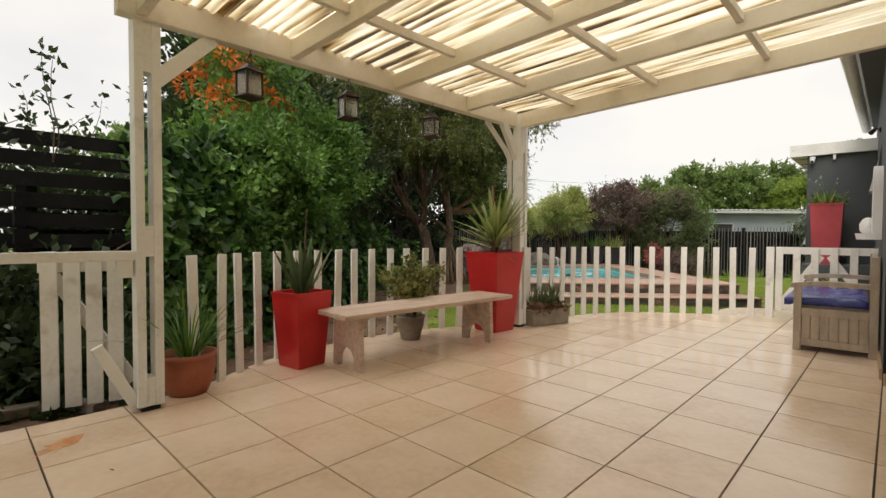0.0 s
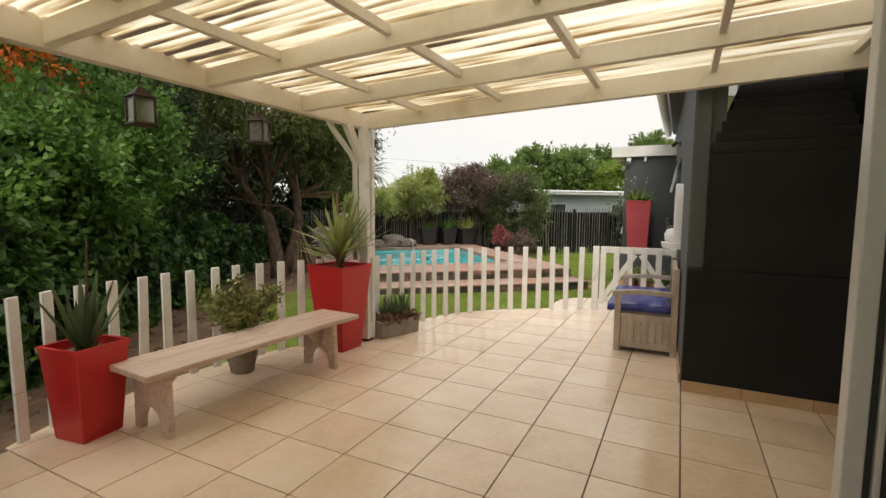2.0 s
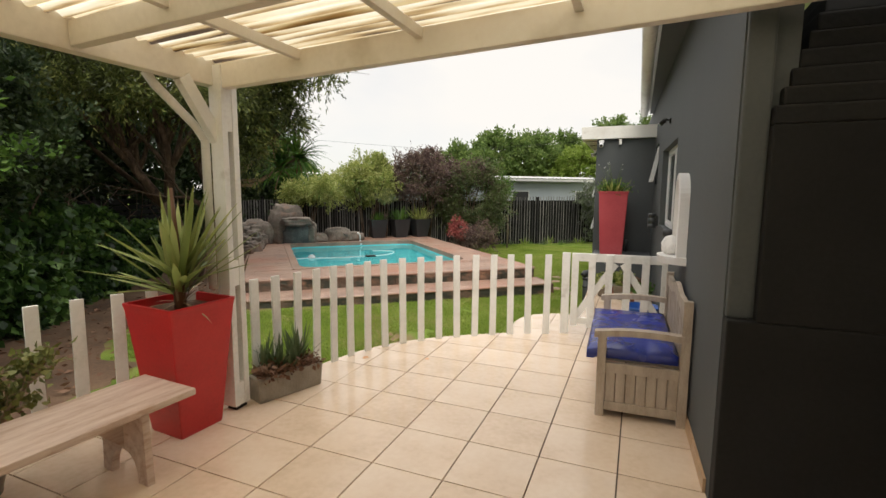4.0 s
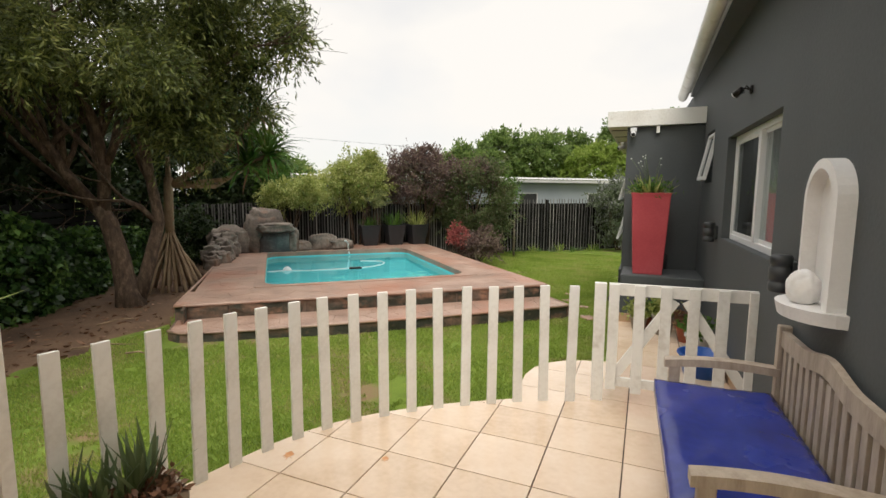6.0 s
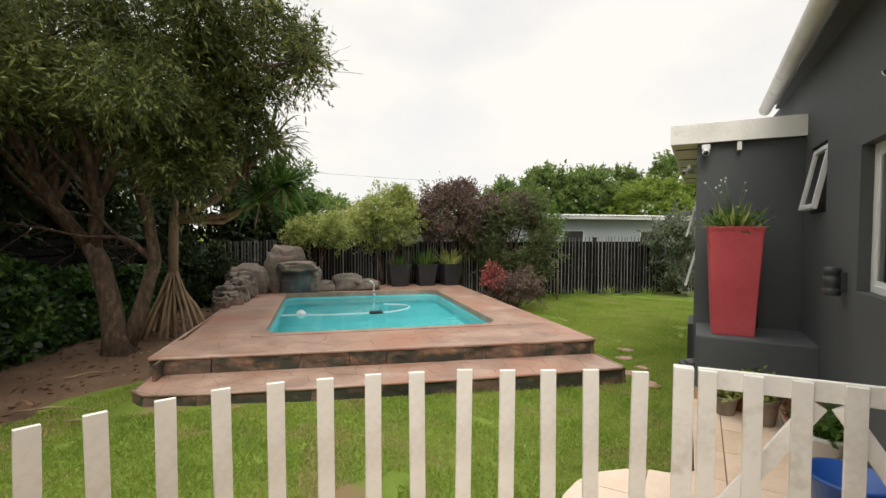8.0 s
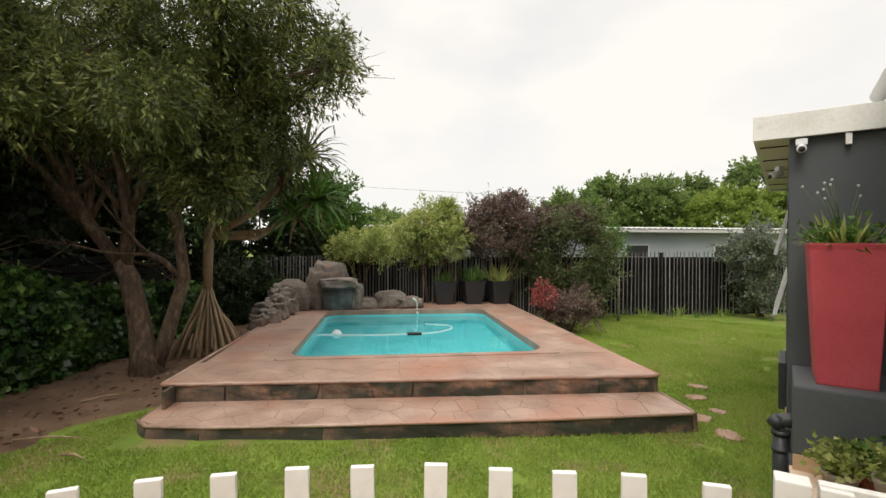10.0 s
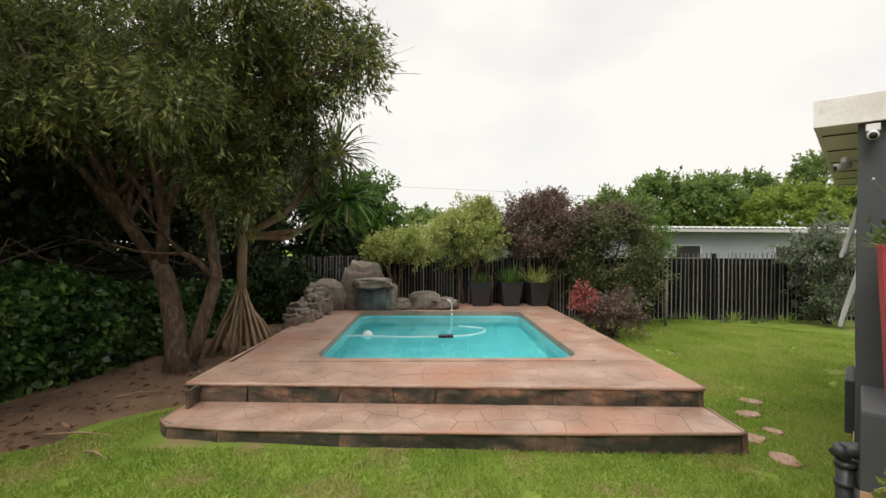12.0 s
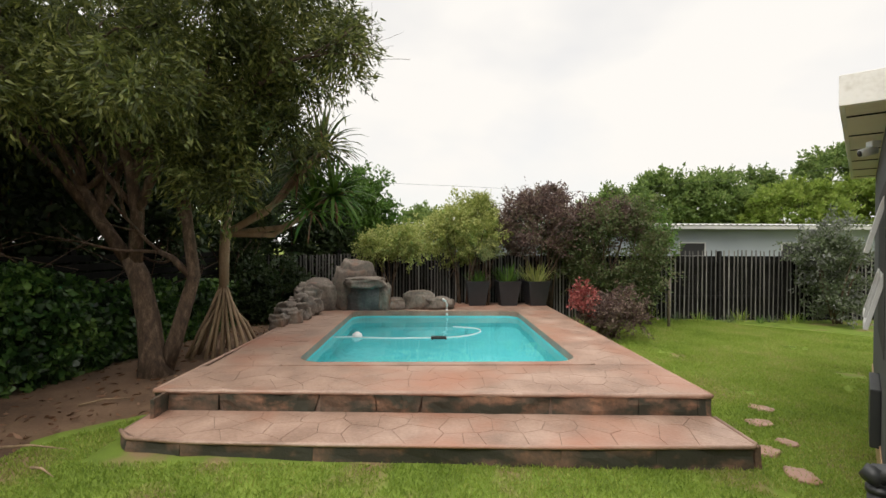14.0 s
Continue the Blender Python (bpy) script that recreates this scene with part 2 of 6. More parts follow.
WHITEP = material("white_plastic", [(0.62, 0.62, 0.61), (0.74, 0.74, 0.73)], 0.4, 4, 60, 0.02)
DRYWOOD = material("weathered_timber", [(0.10, 0.075, 0.055), (0.19, 0.15, 0.115), (0.27, 0.22, 0.18)], 0.9, 4, 40, 0.5, stretch=(1, 6, 6))
CURB = material("beige_skirting_tile", [(0.40, 0.25, 0.13), (0.50, 0.33, 0.19), (0.56, 0.39, 0.25)], 0.4, 4, 40, 0.05, obj=0.12)
IVY = leaf_material("ivy_leaf", [(0.012, 0.028, 0.010), (0.030, 0.068, 0.018), (0.075, 0.15, 0.034), (0.22, 0.36, 0.09)], 0.3, 0.3)
SHRUB = leaf_material("fresh_green_leaf", [(0.04, 0.085, 0.016), (0.085, 0.17, 0.028), (0.15, 0.26, 0.045)], 0.4)
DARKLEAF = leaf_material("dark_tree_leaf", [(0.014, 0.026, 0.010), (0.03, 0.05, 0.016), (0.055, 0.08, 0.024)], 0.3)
OLIVE = leaf_material("olive_feathery_leaf", [(0.024, 0.032, 0.009), (0.062, 0.080, 0.019), (0.135, 0.16, 0.038), (0.31, 0.32, 0.09)], 0.4)
LIME = leaf_material("yellow_green_leaf", [(0.14, 0.18, 0.04), (0.33, 0.38, 0.10), (0.62, 0.62, 0.26)], 0.5)
PURPLE = leaf_material("purple_leaf", [(0.055, 0.036, 0.034), (0.12, 0.078, 0.07), (0.21, 0.14, 0.115), (0.14, 0.15, 0.065)], 0.3)
MIXED = leaf_material("dark_mixed_leaf", [(0.035, 0.055, 0.02), (0.075, 0.12, 0.033), (0.13, 0.115, 0.06), (0.13, 0.21, 0.055)], 0.3)
FARTREE = leaf_material("far_tree_leaf", [(0.075, 0.125, 0.033), (0.16, 0.24, 0.065), (0.27, 0.34, 0.105)], 0.5)
FARLIME = leaf_material("far_light_leaf", [(0.13, 0.20, 0.035), (0.24, 0.33, 0.06), (0.34, 0.40, 0.10)], 0.5)
ORANGE = leaf_material("orange_flower", [(0.45, 0.08, 0.01), (0.6, 0.16, 0.02), (0.7, 0.25, 0.04)], 0.3)
PINK = leaf_material("pink_red_leaf", [(0.16, 0.03, 0.03), (0.32, 0.08, 0.07), (0.48, 0.18, 0.15)], 0.3)
LILAC = leaf_material("lilac_flower_leaf", [(0.06, 0.09, 0.04), (0.13, 0.16, 0.08), (0.26, 0.26, 0.27)], 0.3)
SPIKE = leaf_material("yucca_leaf", [(0.12, 0.17, 0.04), (0.27, 0.32, 0.09), (0.48, 0.49, 0.19)], 0.35, 0.4)
ALOE = leaf_material("aloe_leaf", [(0.06, 0.09, 0.04), (0.10, 0.14, 0.06), (0.15, 0.18, 0.09)], 0.2, 0.4)
DRYLEAF = leaf_material("dry_brown_leaf", [(0.10, 0.05, 0.025), (0.18, 0.09, 0.05), (0.26, 0.15, 0.09)], 0.2)
GRASSM = leaf_material("grass_blade", [(0.15, 0.225, 0.036), (0.245, 0.345, 0.052), (0.335, 0.43, 0.08), (0.44, 0.40, 0.16)], 0.5)
VARIEG = leaf_material("variegated_leaf", [(0.10, 0.15, 0.05), (0.24, 0.28, 0.10), (0.42, 0.42, 0.20)], 0.3)


def lawn_material():
    m = material("mown_lawn", [(0.08, 0.115, 0.022), (0.14, 0.20, 0.034), (0.20, 0.26, 0.05)], 0.95, 3.0, 90, 0.8, spec=0.1,
                 stain=(1.7, 0.54, 0.68, (0.22, 0.155, 0.085), (1, 1, 1)))
    return m


LAWN = lawn_material()


def roof_sheet_material():
    m = bpy.data.materials.new("yellowed_translucent_sheet")
    m.use_nodes = True
    n, l = m.node_tree.nodes, m.node_tree.links
    b, out = n["Principled BSDF"], n["Material Output"]
    b.inputs["Roughness"].default_value = 0.5
    co, mp, ns, rp = n.new("ShaderNodeTexCoord"), n.new("ShaderNodeMapping"), n.new("ShaderNodeTexNoise"), n.new("ShaderNodeValToRGB")
    mp.inputs["Scale"].default_value = (0.55, 8.0, 1.0)
    ns.inputs["Scale"].default_value, ns.inputs["Detail"].default_value = 1.6, 7
    l.new(co.outputs["Object"], mp.inputs["Vector"])
    l.new(mp.outputs["Vector"], ns.inputs["Vector"])
    e = rp.color_ramp.elements
    e.new(0.5)
    e.new(0.6)
    for k, (p, c) in enumerate(((0.29, (0.07, 0.05, 0.035)), (0.385, (0.42, 0.30, 0.15)), (0.475, (0.72, 0.64, 0.46)), (0.62, (0.85, 0.81, 0.725)))):
        e[k].position, e[k].color = p, (*c, 1)
    # dirt gathers towards the low outer edge
    sx, mr, ad = n.new("ShaderNodeSeparateXYZ"), n.new("ShaderNodeMapRange"), n.new("ShaderNodeMath")
    l.new(co.outputs["Object"], sx.inputs["Vector"])
    mr.inputs["From Min"].default_value, mr.inputs["From Max"].default_value = -3.3, -0.5
    mr.inputs["To Min"].default_value, mr.inputs["To Max"].default_value = -0.085, 0.03
    l.new(sx.outputs["X"], mr.inputs["Value"])
    ad.operation = "ADD"
    l.new(ns.outputs["Fac"], ad.inputs[0])
    l.new(mr.outputs["Result"], ad.inputs[1])
    # light and shade of the corrugation painted as stripes, with dirt along the troughs
    wv, cs, st = n.new("ShaderNodeMath"), n.new("ShaderNodeMath"), n.new("ShaderNodeMath")
    wv.operation, cs.operation, st.operation = "MULTIPLY", "COSINE", "MULTIPLY_ADD"
    wv.inputs[1].default_value, st.inputs[1].default_value = 2 * math.pi / 0.0762, 0.075
    l.new(sx.outputs["Y"], wv.inputs[0])
    l.new(wv.outputs[0], cs.inputs[0])
    l.new(cs.outputs[0], st.inputs[0])
    l.new(ad.outputs[0], st.inputs[2])
    l.new(st.outputs[0], rp.inputs["Fac"])
    l.new(rp.outputs["Color"], b.inputs["Base Color"])
    tr, mx = n.new("ShaderNodeBsdfTranslucent"), n.new("ShaderNodeMixShader")
    l.new(rp.outputs["Color"], tr.inputs["Color"])
    mx.inputs["Fac"].default_value = 0.85
    l.new(b.outputs["BSDF"], mx.inputs[1])
    l.new(tr.outputs["BSDF"], mx.inputs[2])
    l.new(mx.outputs["Shader"], out.inputs["Surface"])
    return m


SHEET = roof_sheet_material()


# ---------------------------------------------------------------- mesh helpers
def data(name, verts, faces, mat, smooth=False):
    me = bpy.data.meshes.new(name)
    me.from_pydata([tuple(v) for v in verts], [], faces)
    me.materials.append(mat)
    if smooth:
        me.polygons.foreach_set("use_smooth", [True] * len(me.polygons))
    me.update()
    return me


def put(name, me, parent=None, m=I4, label=""):
    ob = new(name, me)
    ob.parent = parent
    ob.matrix_basis = m
    if label:
        ob["label"] = label
    return ob


def part(name, bm, mat, parent=None, label="", m=I4, smooth=False):
    me = bpy.data.meshes.new(name)
    bm.to_mesh(me)
    bm.free()
    me.materials.append(mat)
    if smooth:
        me.polygons.foreach_set("use_smooth", [True] * len(me.polygons))
    return put(name, me, parent, m, label)


def thing(name, label, category, m=I4, group="", kind=""):
    return tagged(put(name, None, None, m), label, category, group, kind)


def bm_box(bm, lo, hi, bevel=0.0, m=I4, taper=1.0):
    size, mid = [h - a for a, h in zip(lo, hi)], [(a + h) / 2 for a, h in zip(lo, hi)]
    r = bmesh.ops.create_cube(bm, size=1.0, matrix=m @ Matrix.Translation(mid) @ Matrix.Diagonal((*size, 1)))
    vs = r["verts"]
    if bevel:
        es = list({e for v in vs for e in v.link_edges})
        bmesh.ops.bevel(bm, geom=es, offset=bevel, segments=2, affect="EDGES", profile=0.6)
    return bm


def box(name, lo, hi, mat, parent=None, bevel=0.0, m=I4, label=""):
    return part(name, bm_box(bmesh.new(), lo, hi, bevel), mat, parent, label, m)


def lathe_mesh(name, profile, mat, seg=24, square=False, twist=0.0):
    """Turned shape from (radius, z) pairs; square gives four flat sides with small rounded corners."""
    if square:
        ring = []
        for q in range(4):
            for d in (-6, 0, 6):
                a = radians(45 + 90 * q + d)
                ring.append((math.copysign(1, math.cos(radians(45 + 90 * q))) * (1.0 if d == 0 else 1.0) - math.copysign(0.05, math.cos(radians(45 + 90 * q))) * (1 if (d < 0) == (q % 2 == 1) and d else 0) - math.copysign(0.015, math.cos(radians(45 + 90 * q))) * (d == 0),
                             math.copysign(1, math.sin(radians(45 + 90 * q))) - math.copysign(0.05, math.sin(radians(45 + 90 * q))) * (1 if (d < 0) == (q % 2 == 0) and d else 0) - math.copysign(0.015, math.sin(radians(45 + 90 * q))) * (d == 0)))
    else:
        ring = [(math.cos(2 * math.pi * k / seg), math.sin(2 * math.pi * k / seg)) for k in range(seg)]
    n = len(ring)
    verts = [(r * x, r * y, z) for r, z in profile for x, y in ring]
    faces = [(k * n + i, k * n + (i + 1) % n, (k + 1) * n + (i + 1) % n, (k + 1) * n + i) for k in range(len(profile) - 1) for i in range(n)]
    faces.append(tuple(range(n))[::-1])
    faces.append(tuple(range((len(profile) - 1) * n, len(profile) * n)))
    return data(name, verts, faces, mat, smooth=not square)


def tube_into(verts, faces, pts, radii, seg=8, cap=True):
    """Adds a tapered tube along points to two lists."""
    pts = [Vector(p) for p in pts]
    base = len(verts)
    side = Vector((1, 0.3, 0.1))
    for k, p in enumerate(pts):
        d = (pts[min(k + 1, len(pts) - 1)] - pts[max(k - 1, 0)]).normalized()
        a = side - d * side.dot(d)
        if a.length < 1e-3:
            a = Vector((0, 1, 0)) - d * d.y
        a.normalize()
        side = a
        b = d.cross(a)
        for s in range(seg):
            t = 2 * math.pi * s / seg
            verts.append(p + (a * math.cos(t) + b * math.sin(t)) * radii[k])
    for k in range(len(pts) - 1):
        for s in range(seg):
            faces.append((base + k * seg + s, base + k * seg + (s + 1) % seg, base + (k + 1) * seg + (s + 1) % seg, base + (k + 1) * seg + s))
    if cap:
        faces.append(tuple(base + s for s in range(seg))[::-1])
        faces.append(tuple(base + (len(pts) - 1) * seg + s for s in range(seg)))


def tube(name, pts, radii, mat, parent=None, seg=10, label="", m=I4):
    v, f = [], []
    if not isinstance(radii, (list, tuple)):
        radii = [radii] * len(pts)
    tube_into(v, f, pts, radii, seg)
    return put(name, data(name, v, f, mat, True), parent, m, label)


def spline(ctrl, n):
    """Smooth open curve through control points, n points evenly spaced."""
    c = [Vector(p) for p in ctrl]
    c = [2 * c[0] - c[1]] + c + [2 * c[-1] - c[-2]]
    fine = []
    for k in range(1, len(c) - 2):
        for s in range(24):
            t = s / 24
            a, b, d, e = c[k - 1:k + 3]
            fine.append(0.5 * (2 * b + (d - a) * t + (2 * a - 5 * b + 4 * d - e) * t * t + (3 * b - a - 3 * d + e) * t ** 3))
    fine.append(c[-2])
    lens = np.r_[0, np.cumsum([(fine[i + 1] - fine[i]).length for i in range(len(fine) - 1)])]
    arr = np.array([tuple(p) for p in fine])
    want = np.linspace(0, lens[-1], n)
    return [Vector([float(np.interp(w, lens, arr[:, a])) for a in range(arr.shape[1])]) for w in want]


def leaf_mesh(name, at, way, length, width, mat, rng, lift=0.25, curl=0.0):
    """Many small leaves in one mesh: at and way are arrays, one row a leaf."""
    n = len(at)
    way = way / (np.linalg.norm(way, axis=1, keepdims=True) + 1e-9)
    rand = rng.normal(size=(n, 3))
    side = np.cross(way, rand)
    side /= np.linalg.norm(side, axis=1, keepdims=True) + 1e-9
    up = np.cross(side, way)
    ln = (length * rng.uniform(0.6, 1.3, n))[:, None]
    wd = (width * rng.uniform(0.7, 1.25, n))[:, None]
    p0 = at
    p1 = at + way * ln * 0.42 + side * wd * 0.5 + up * wd * lift
    p2 = at + way * ln + up * ln * curl
    p3 = at + way * ln * 0.42 - side * wd * 0.5 + up * wd * lift
    co = np.stack([p0, p1, p2, p3], 1).reshape(-1, 3)
    me = bpy.data.meshes.new(name)
    me.vertices.add(4 * n)
    me.vertices.foreach_set("co", co.astype(np.float32).ravel())
    me.loops.add(4 * n)
    me.loops.foreach_set("vertex_index", np.arange(4 * n, dtype=np.int32))
    me.polygons.add(n)
    me.polygons.foreach_set("loop_start", np.arange(0, 4 * n, 4, dtype=np.int32))
    me.polygons.foreach_set("loop_total", np.full(n, 4, dtype=np.int32))
    me.materials.append(mat)
    me.update(calc_edges=True)
    me.validate()
    return me


def blob_points(rng, n, centres, radii, shell=0.55):
    """Points inside a union of ellipsoids, denser towards the outside."""
    c, r = np.array(centres, float), np.array(radii, float)
    if r.ndim == 1:
        r = np.repeat(r[:, None], 3, 1)
    w = r.prod(1) ** (2 / 3)
    k = rng.choice(len(c), n, p=w / w.sum())
    d = rng.normal(size=(n, 3))
    d /= np.linalg.norm(d, axis=1, keepdims=True)
    s = rng.uniform(shell, 1.0, n) ** 0.7
    return c[k] + d * r[k] * s[:, None], d


def sprig_points(rng, n, centres, radii, twigs=14, droop=0.0, jitter=0.12):
    """Leaves set along twigs that radiate from the clump centres."""
    c, r = np.array(centres, float), np.array(radii, float)
    if r.ndim == 1:
        r = np.repeat(r[:, None], 3, 1)
    w = r.prod(1) ** (2 / 3)
    d = rng.normal(size=(len(c), twigs, 3)) + np.array((0, 0, 0.25))
    d /= np.linalg.norm(d, axis=2, keepdims=True)
    reach = rng.uniform(0.55, 1.55, (len(c), twigs))
    k, j = rng.choice(len(c), n, p=w / w.sum()), rng.integers(0, twigs, n)
    t = rng.uniform(0.12, 1.0, n) ** 0.75
    p = c[k] + d[k, j] * r[k] * (t * reach[k, j])[:, None] + rng.normal(size=(n, 3)) * r[k] * jitter
    p[:, 2] -= droop * t ** 2 * r[k, 2]
    way = d[k, j].copy()
    way[:, 2] -= droop * t
    return p, way


def crown_clumps(rng, centre, radii, count, size):
    """Centres of uneven clumps that make up a crown, pushed to its outside."""
    d = rng.normal(size=(count, 3))
    d /= np.linalg.norm(d, axis=1, keepdims=True)
    s = rng.uniform(0.35, 1.0, count) ** 0.5
    c = np.array(centre) + d * np.array(radii) * s[:, None]
    return c, size * rng.uniform(0.6, 1.35, count)


def shrub(name, label, category, centre, radii, mat, seed, clumps=26, size=0.3, leaves=6000, length=0.09, width=0.05, stems=5, droop=0.0, base=None, group="", bark=None):
    """A bush: stems from the ground and a crown of clumped leaves with gaps."""
    rng = np.random.default_rng(seed)
    base = base if base is not None else (centre[0], centre[1], -0.45)
    th = thing(name, label, category, Matrix.Translation(base), group)
    c, r = crown_clumps(rng, np.array(centre) - base, radii, clumps, size)
    v, f = [], []
    for k in range(stems):
        tip = Vector(c[k % len(c)])
        b0 = Vector((rng.normal() * 0.05, rng.normal() * 0.05, 0))
        mid = b0.lerp(tip, 0.5) + Vector((rng.normal() * 0.08, rng.normal() * 0.08, 0.1))
        s0 = 0.012 + 0.012 * max(radii)
        tube_into(v, f, [b0, mid, tip], [s0, s0 * 0.7, s0 * 0.3], 6)
    put("stem", data("stem", v, f, bark or BARK, True), th)
    p, d = sprig_points(rng, leaves, c, r * 1.15)
    way = d + rng.normal(size=d.shape) * 0.7 + np.array((0, 0, 0.15 - droop))
    put("foliage", leaf_mesh("foliage", p, way, length, width, mat, rng), th)
    return th


def blades(name, at, parent, mat, rng, count, length, width, spread, droop, base_r=0.02, label="", z0=0.0):
    """Long strap leaves that fan out from one point, each bent under its weight."""
    verts, faces = [], []
    for k in range(count):
        a = rng.uniform(0, 2 * math.pi)
        tilt = rng.uniform(0.05, spread)
        ln = length * rng.uniform(0.6, 1.1)
        d = Vector((math.cos(a) * math.sin(tilt), math.sin(a) * math.sin(tilt), math.cos(tilt)))
        side = Vector((-math.sin(a), math.cos(a), 0))
        p = Vector((math.cos(a) * base_r * rng.uniform(0.2, 1), math.sin(a) * base_r * rng.uniform(0.2, 1), z0 * rng.uniform(0, 1)))
        b = len(verts)
        steps = 6
        for s in range(steps):
            t = s / (steps - 1)
            w = width * (0.6 + 1.2 * t) * (1 - t) ** 0.7 if t < 1 else 0
            w = max(w, 0.0006)
            up = side.cross(d)
            verts += [p - side * w / 2, p - up * w * 0.15, p + side * w / 2]
            p = p + d * (ln / (steps - 1))
            d = (d + Vector((0, 0, -droop * (0.4 + t)))).normalized()
        for s in range(steps - 1):
            i = b + 3 * s
            faces += [(i, i + 1, i + 4, i + 3), (i + 1, i + 2, i + 5, i + 4)]
    me = data(name, verts, faces, mat, True)
    return put(name, me, parent, Matrix.Translation(at), label)


def clip_square(poly, x0, y0, x1, y1):
    """A polygon cut to a rectangle."""
    for axis, lim, sign in ((0, x0, 1), (0, x1, -1), (1, y0, 1), (1, y1, -1)):
        out = []
        for i, p in enumerate(poly):
            q = poly[i - 1]
            a, b = sign * (q[axis] - lim), sign * (p[axis] - lim)
            if (a >= 0) != (b >= 0):
                t = a / (a - b)
                out.append((q[0] + (p[0] - q[0]) * t, q[1] + (p[1] - q[1]) * t))
            if b >= 0:
                out.append(p)
        poly = out
        if len(poly) < 3:
            return []
    return poly


def area(poly):
    return 0.5 * sum(poly[i - 1][0] * p[1] - p[0] * poly[i - 1][1] for i, p in enumerate(poly))


def slab_mesh(name, poly, z0, z1, mat, inset=0.0):
    """A flat piece with thickness from an outline."""
    if area(poly) < 0:
        poly = poly[::-1]
    n = len(poly)
    cx, cy = sum(p[0] for p in poly) / n, sum(p[1] for p in poly) / n
    top = [(cx + (x - cx) * (1 - inset), cy + (y - cy) * (1 - inset), z1) for x, y in poly]
    verts = [(x, y, z0) for x, y in poly] + top
    faces = [tuple(range(n, 2 * n)), tuple(range(n))[::-1]] + [(i, (i + 1) % n, n + (i + 1) % n, n + i) for i in range(n)]
    return data(name, verts, faces, mat)


def cells(rng, x0, y0, x1, y1, step):
    """Irregular convex flagstones that fill a rectangle."""
    nx, ny = max(1, round((x1 - x0) / step)), max(1, round((y1 - y0) / step))
    seeds = [(x0 + (i + 0.5 + rng.uniform(-0.49, 0.49)) * (x1 - x0) / nx, y0 + (j + 0.5 + rng.uniform(-0.49, 0.49)) * (y1 - y0) / ny) for i in range(nx) for j in range(ny)]
    out = []
    for s in seeds:
        poly = [(x0, y0), (x1, y0), (x1, y1), (x0, y1)]
        for o in seeds:
            if o is s or abs(o[0] - s[0]) + abs(o[1] - s[1]) > 4 * step:
                continue
            mx, my, dx, dy = (s[0] + o[0]) / 2, (s[1] + o[1]) / 2, o[0] - s[0], o[1] - s[1]
            nw = []
            for i, p in enumerate(poly):
                q = poly[i - 1]
                a, b = (q[0] - mx) * dx + (q[1] - my) * dy, (p[0] - mx) * dx + (p[1] - my) * dy
                if (a <= 0) != (b <= 0):
                    t = a / (a - b)
                    nw.append((q[0] + (p[0] - q[0]) * t, q[1] + (p[1] - q[1]) * t))
                if b <= 0:
                    nw.append(p)
            poly = nw
            if len(poly) < 3:
                break
        if len(poly) >= 3:
            out.append(poly)
    return out


def ground_z(x, y):
    u = (POOL.inverted() @ Vector((x, y, 0))).x
    return -0.34 - 0.016 * min(max(u, 0.0), 11.0)


def lawn_z(x, y):
    return ground_z(x, y) + 0.02 * noise.noise((x * 0.5, y * 0.5, 3))


def soil_edge(s):
    """How far the bare soil reaches from the hedge towards the lawn."""
    if s < 3.2:
        return 1.0 + 0.25 * max(0, s + 1)
    wide = 1.25 + 1.15 * min(1, max(0, (s - 4.6) / 2.2)) - 0.08 * max(0, s - 7)
    return wide + 0.30 * noise.noise((s * 0.8, 0, 7)) + 0.12 * noise.noise((s * 3, 2, 7))


# ---------------------------------------------------------------- ground and setting
def build_ground():
    xs = np.r_[-400, -120, -50, -30, np.linspace(-18, 8, 66), 14, 30, 60, 150, 400]
    ys = np.r_[-400, -120, -50, -25, -12, np.linspace(-7, 26, 82), 32, 50, 80, 150, 400]
    verts = []
    for y in ys:
        for x in xs:
            z = lawn_z(x, y)
            inside = POOL.inverted() @ Vector((x, y, 0))
            if 0.7 < inside.x < 5.2 and 1.2 < inside.y < 6.4:
                z = -1.9
            verts.append((x, y, z))
    w = len(xs)
    faces = [(j * w + i, j * w + i + 1, (j + 1) * w + i + 1, (j + 1) * w + i) for j in range(len(ys) - 1) for i in range(w - 1)]
    tagged(put("ground", data("ground", verts, faces, LAWN, True)), "mown green lawn with thin dry patches round the pool", "lawn", kind="structure")


build_ground()

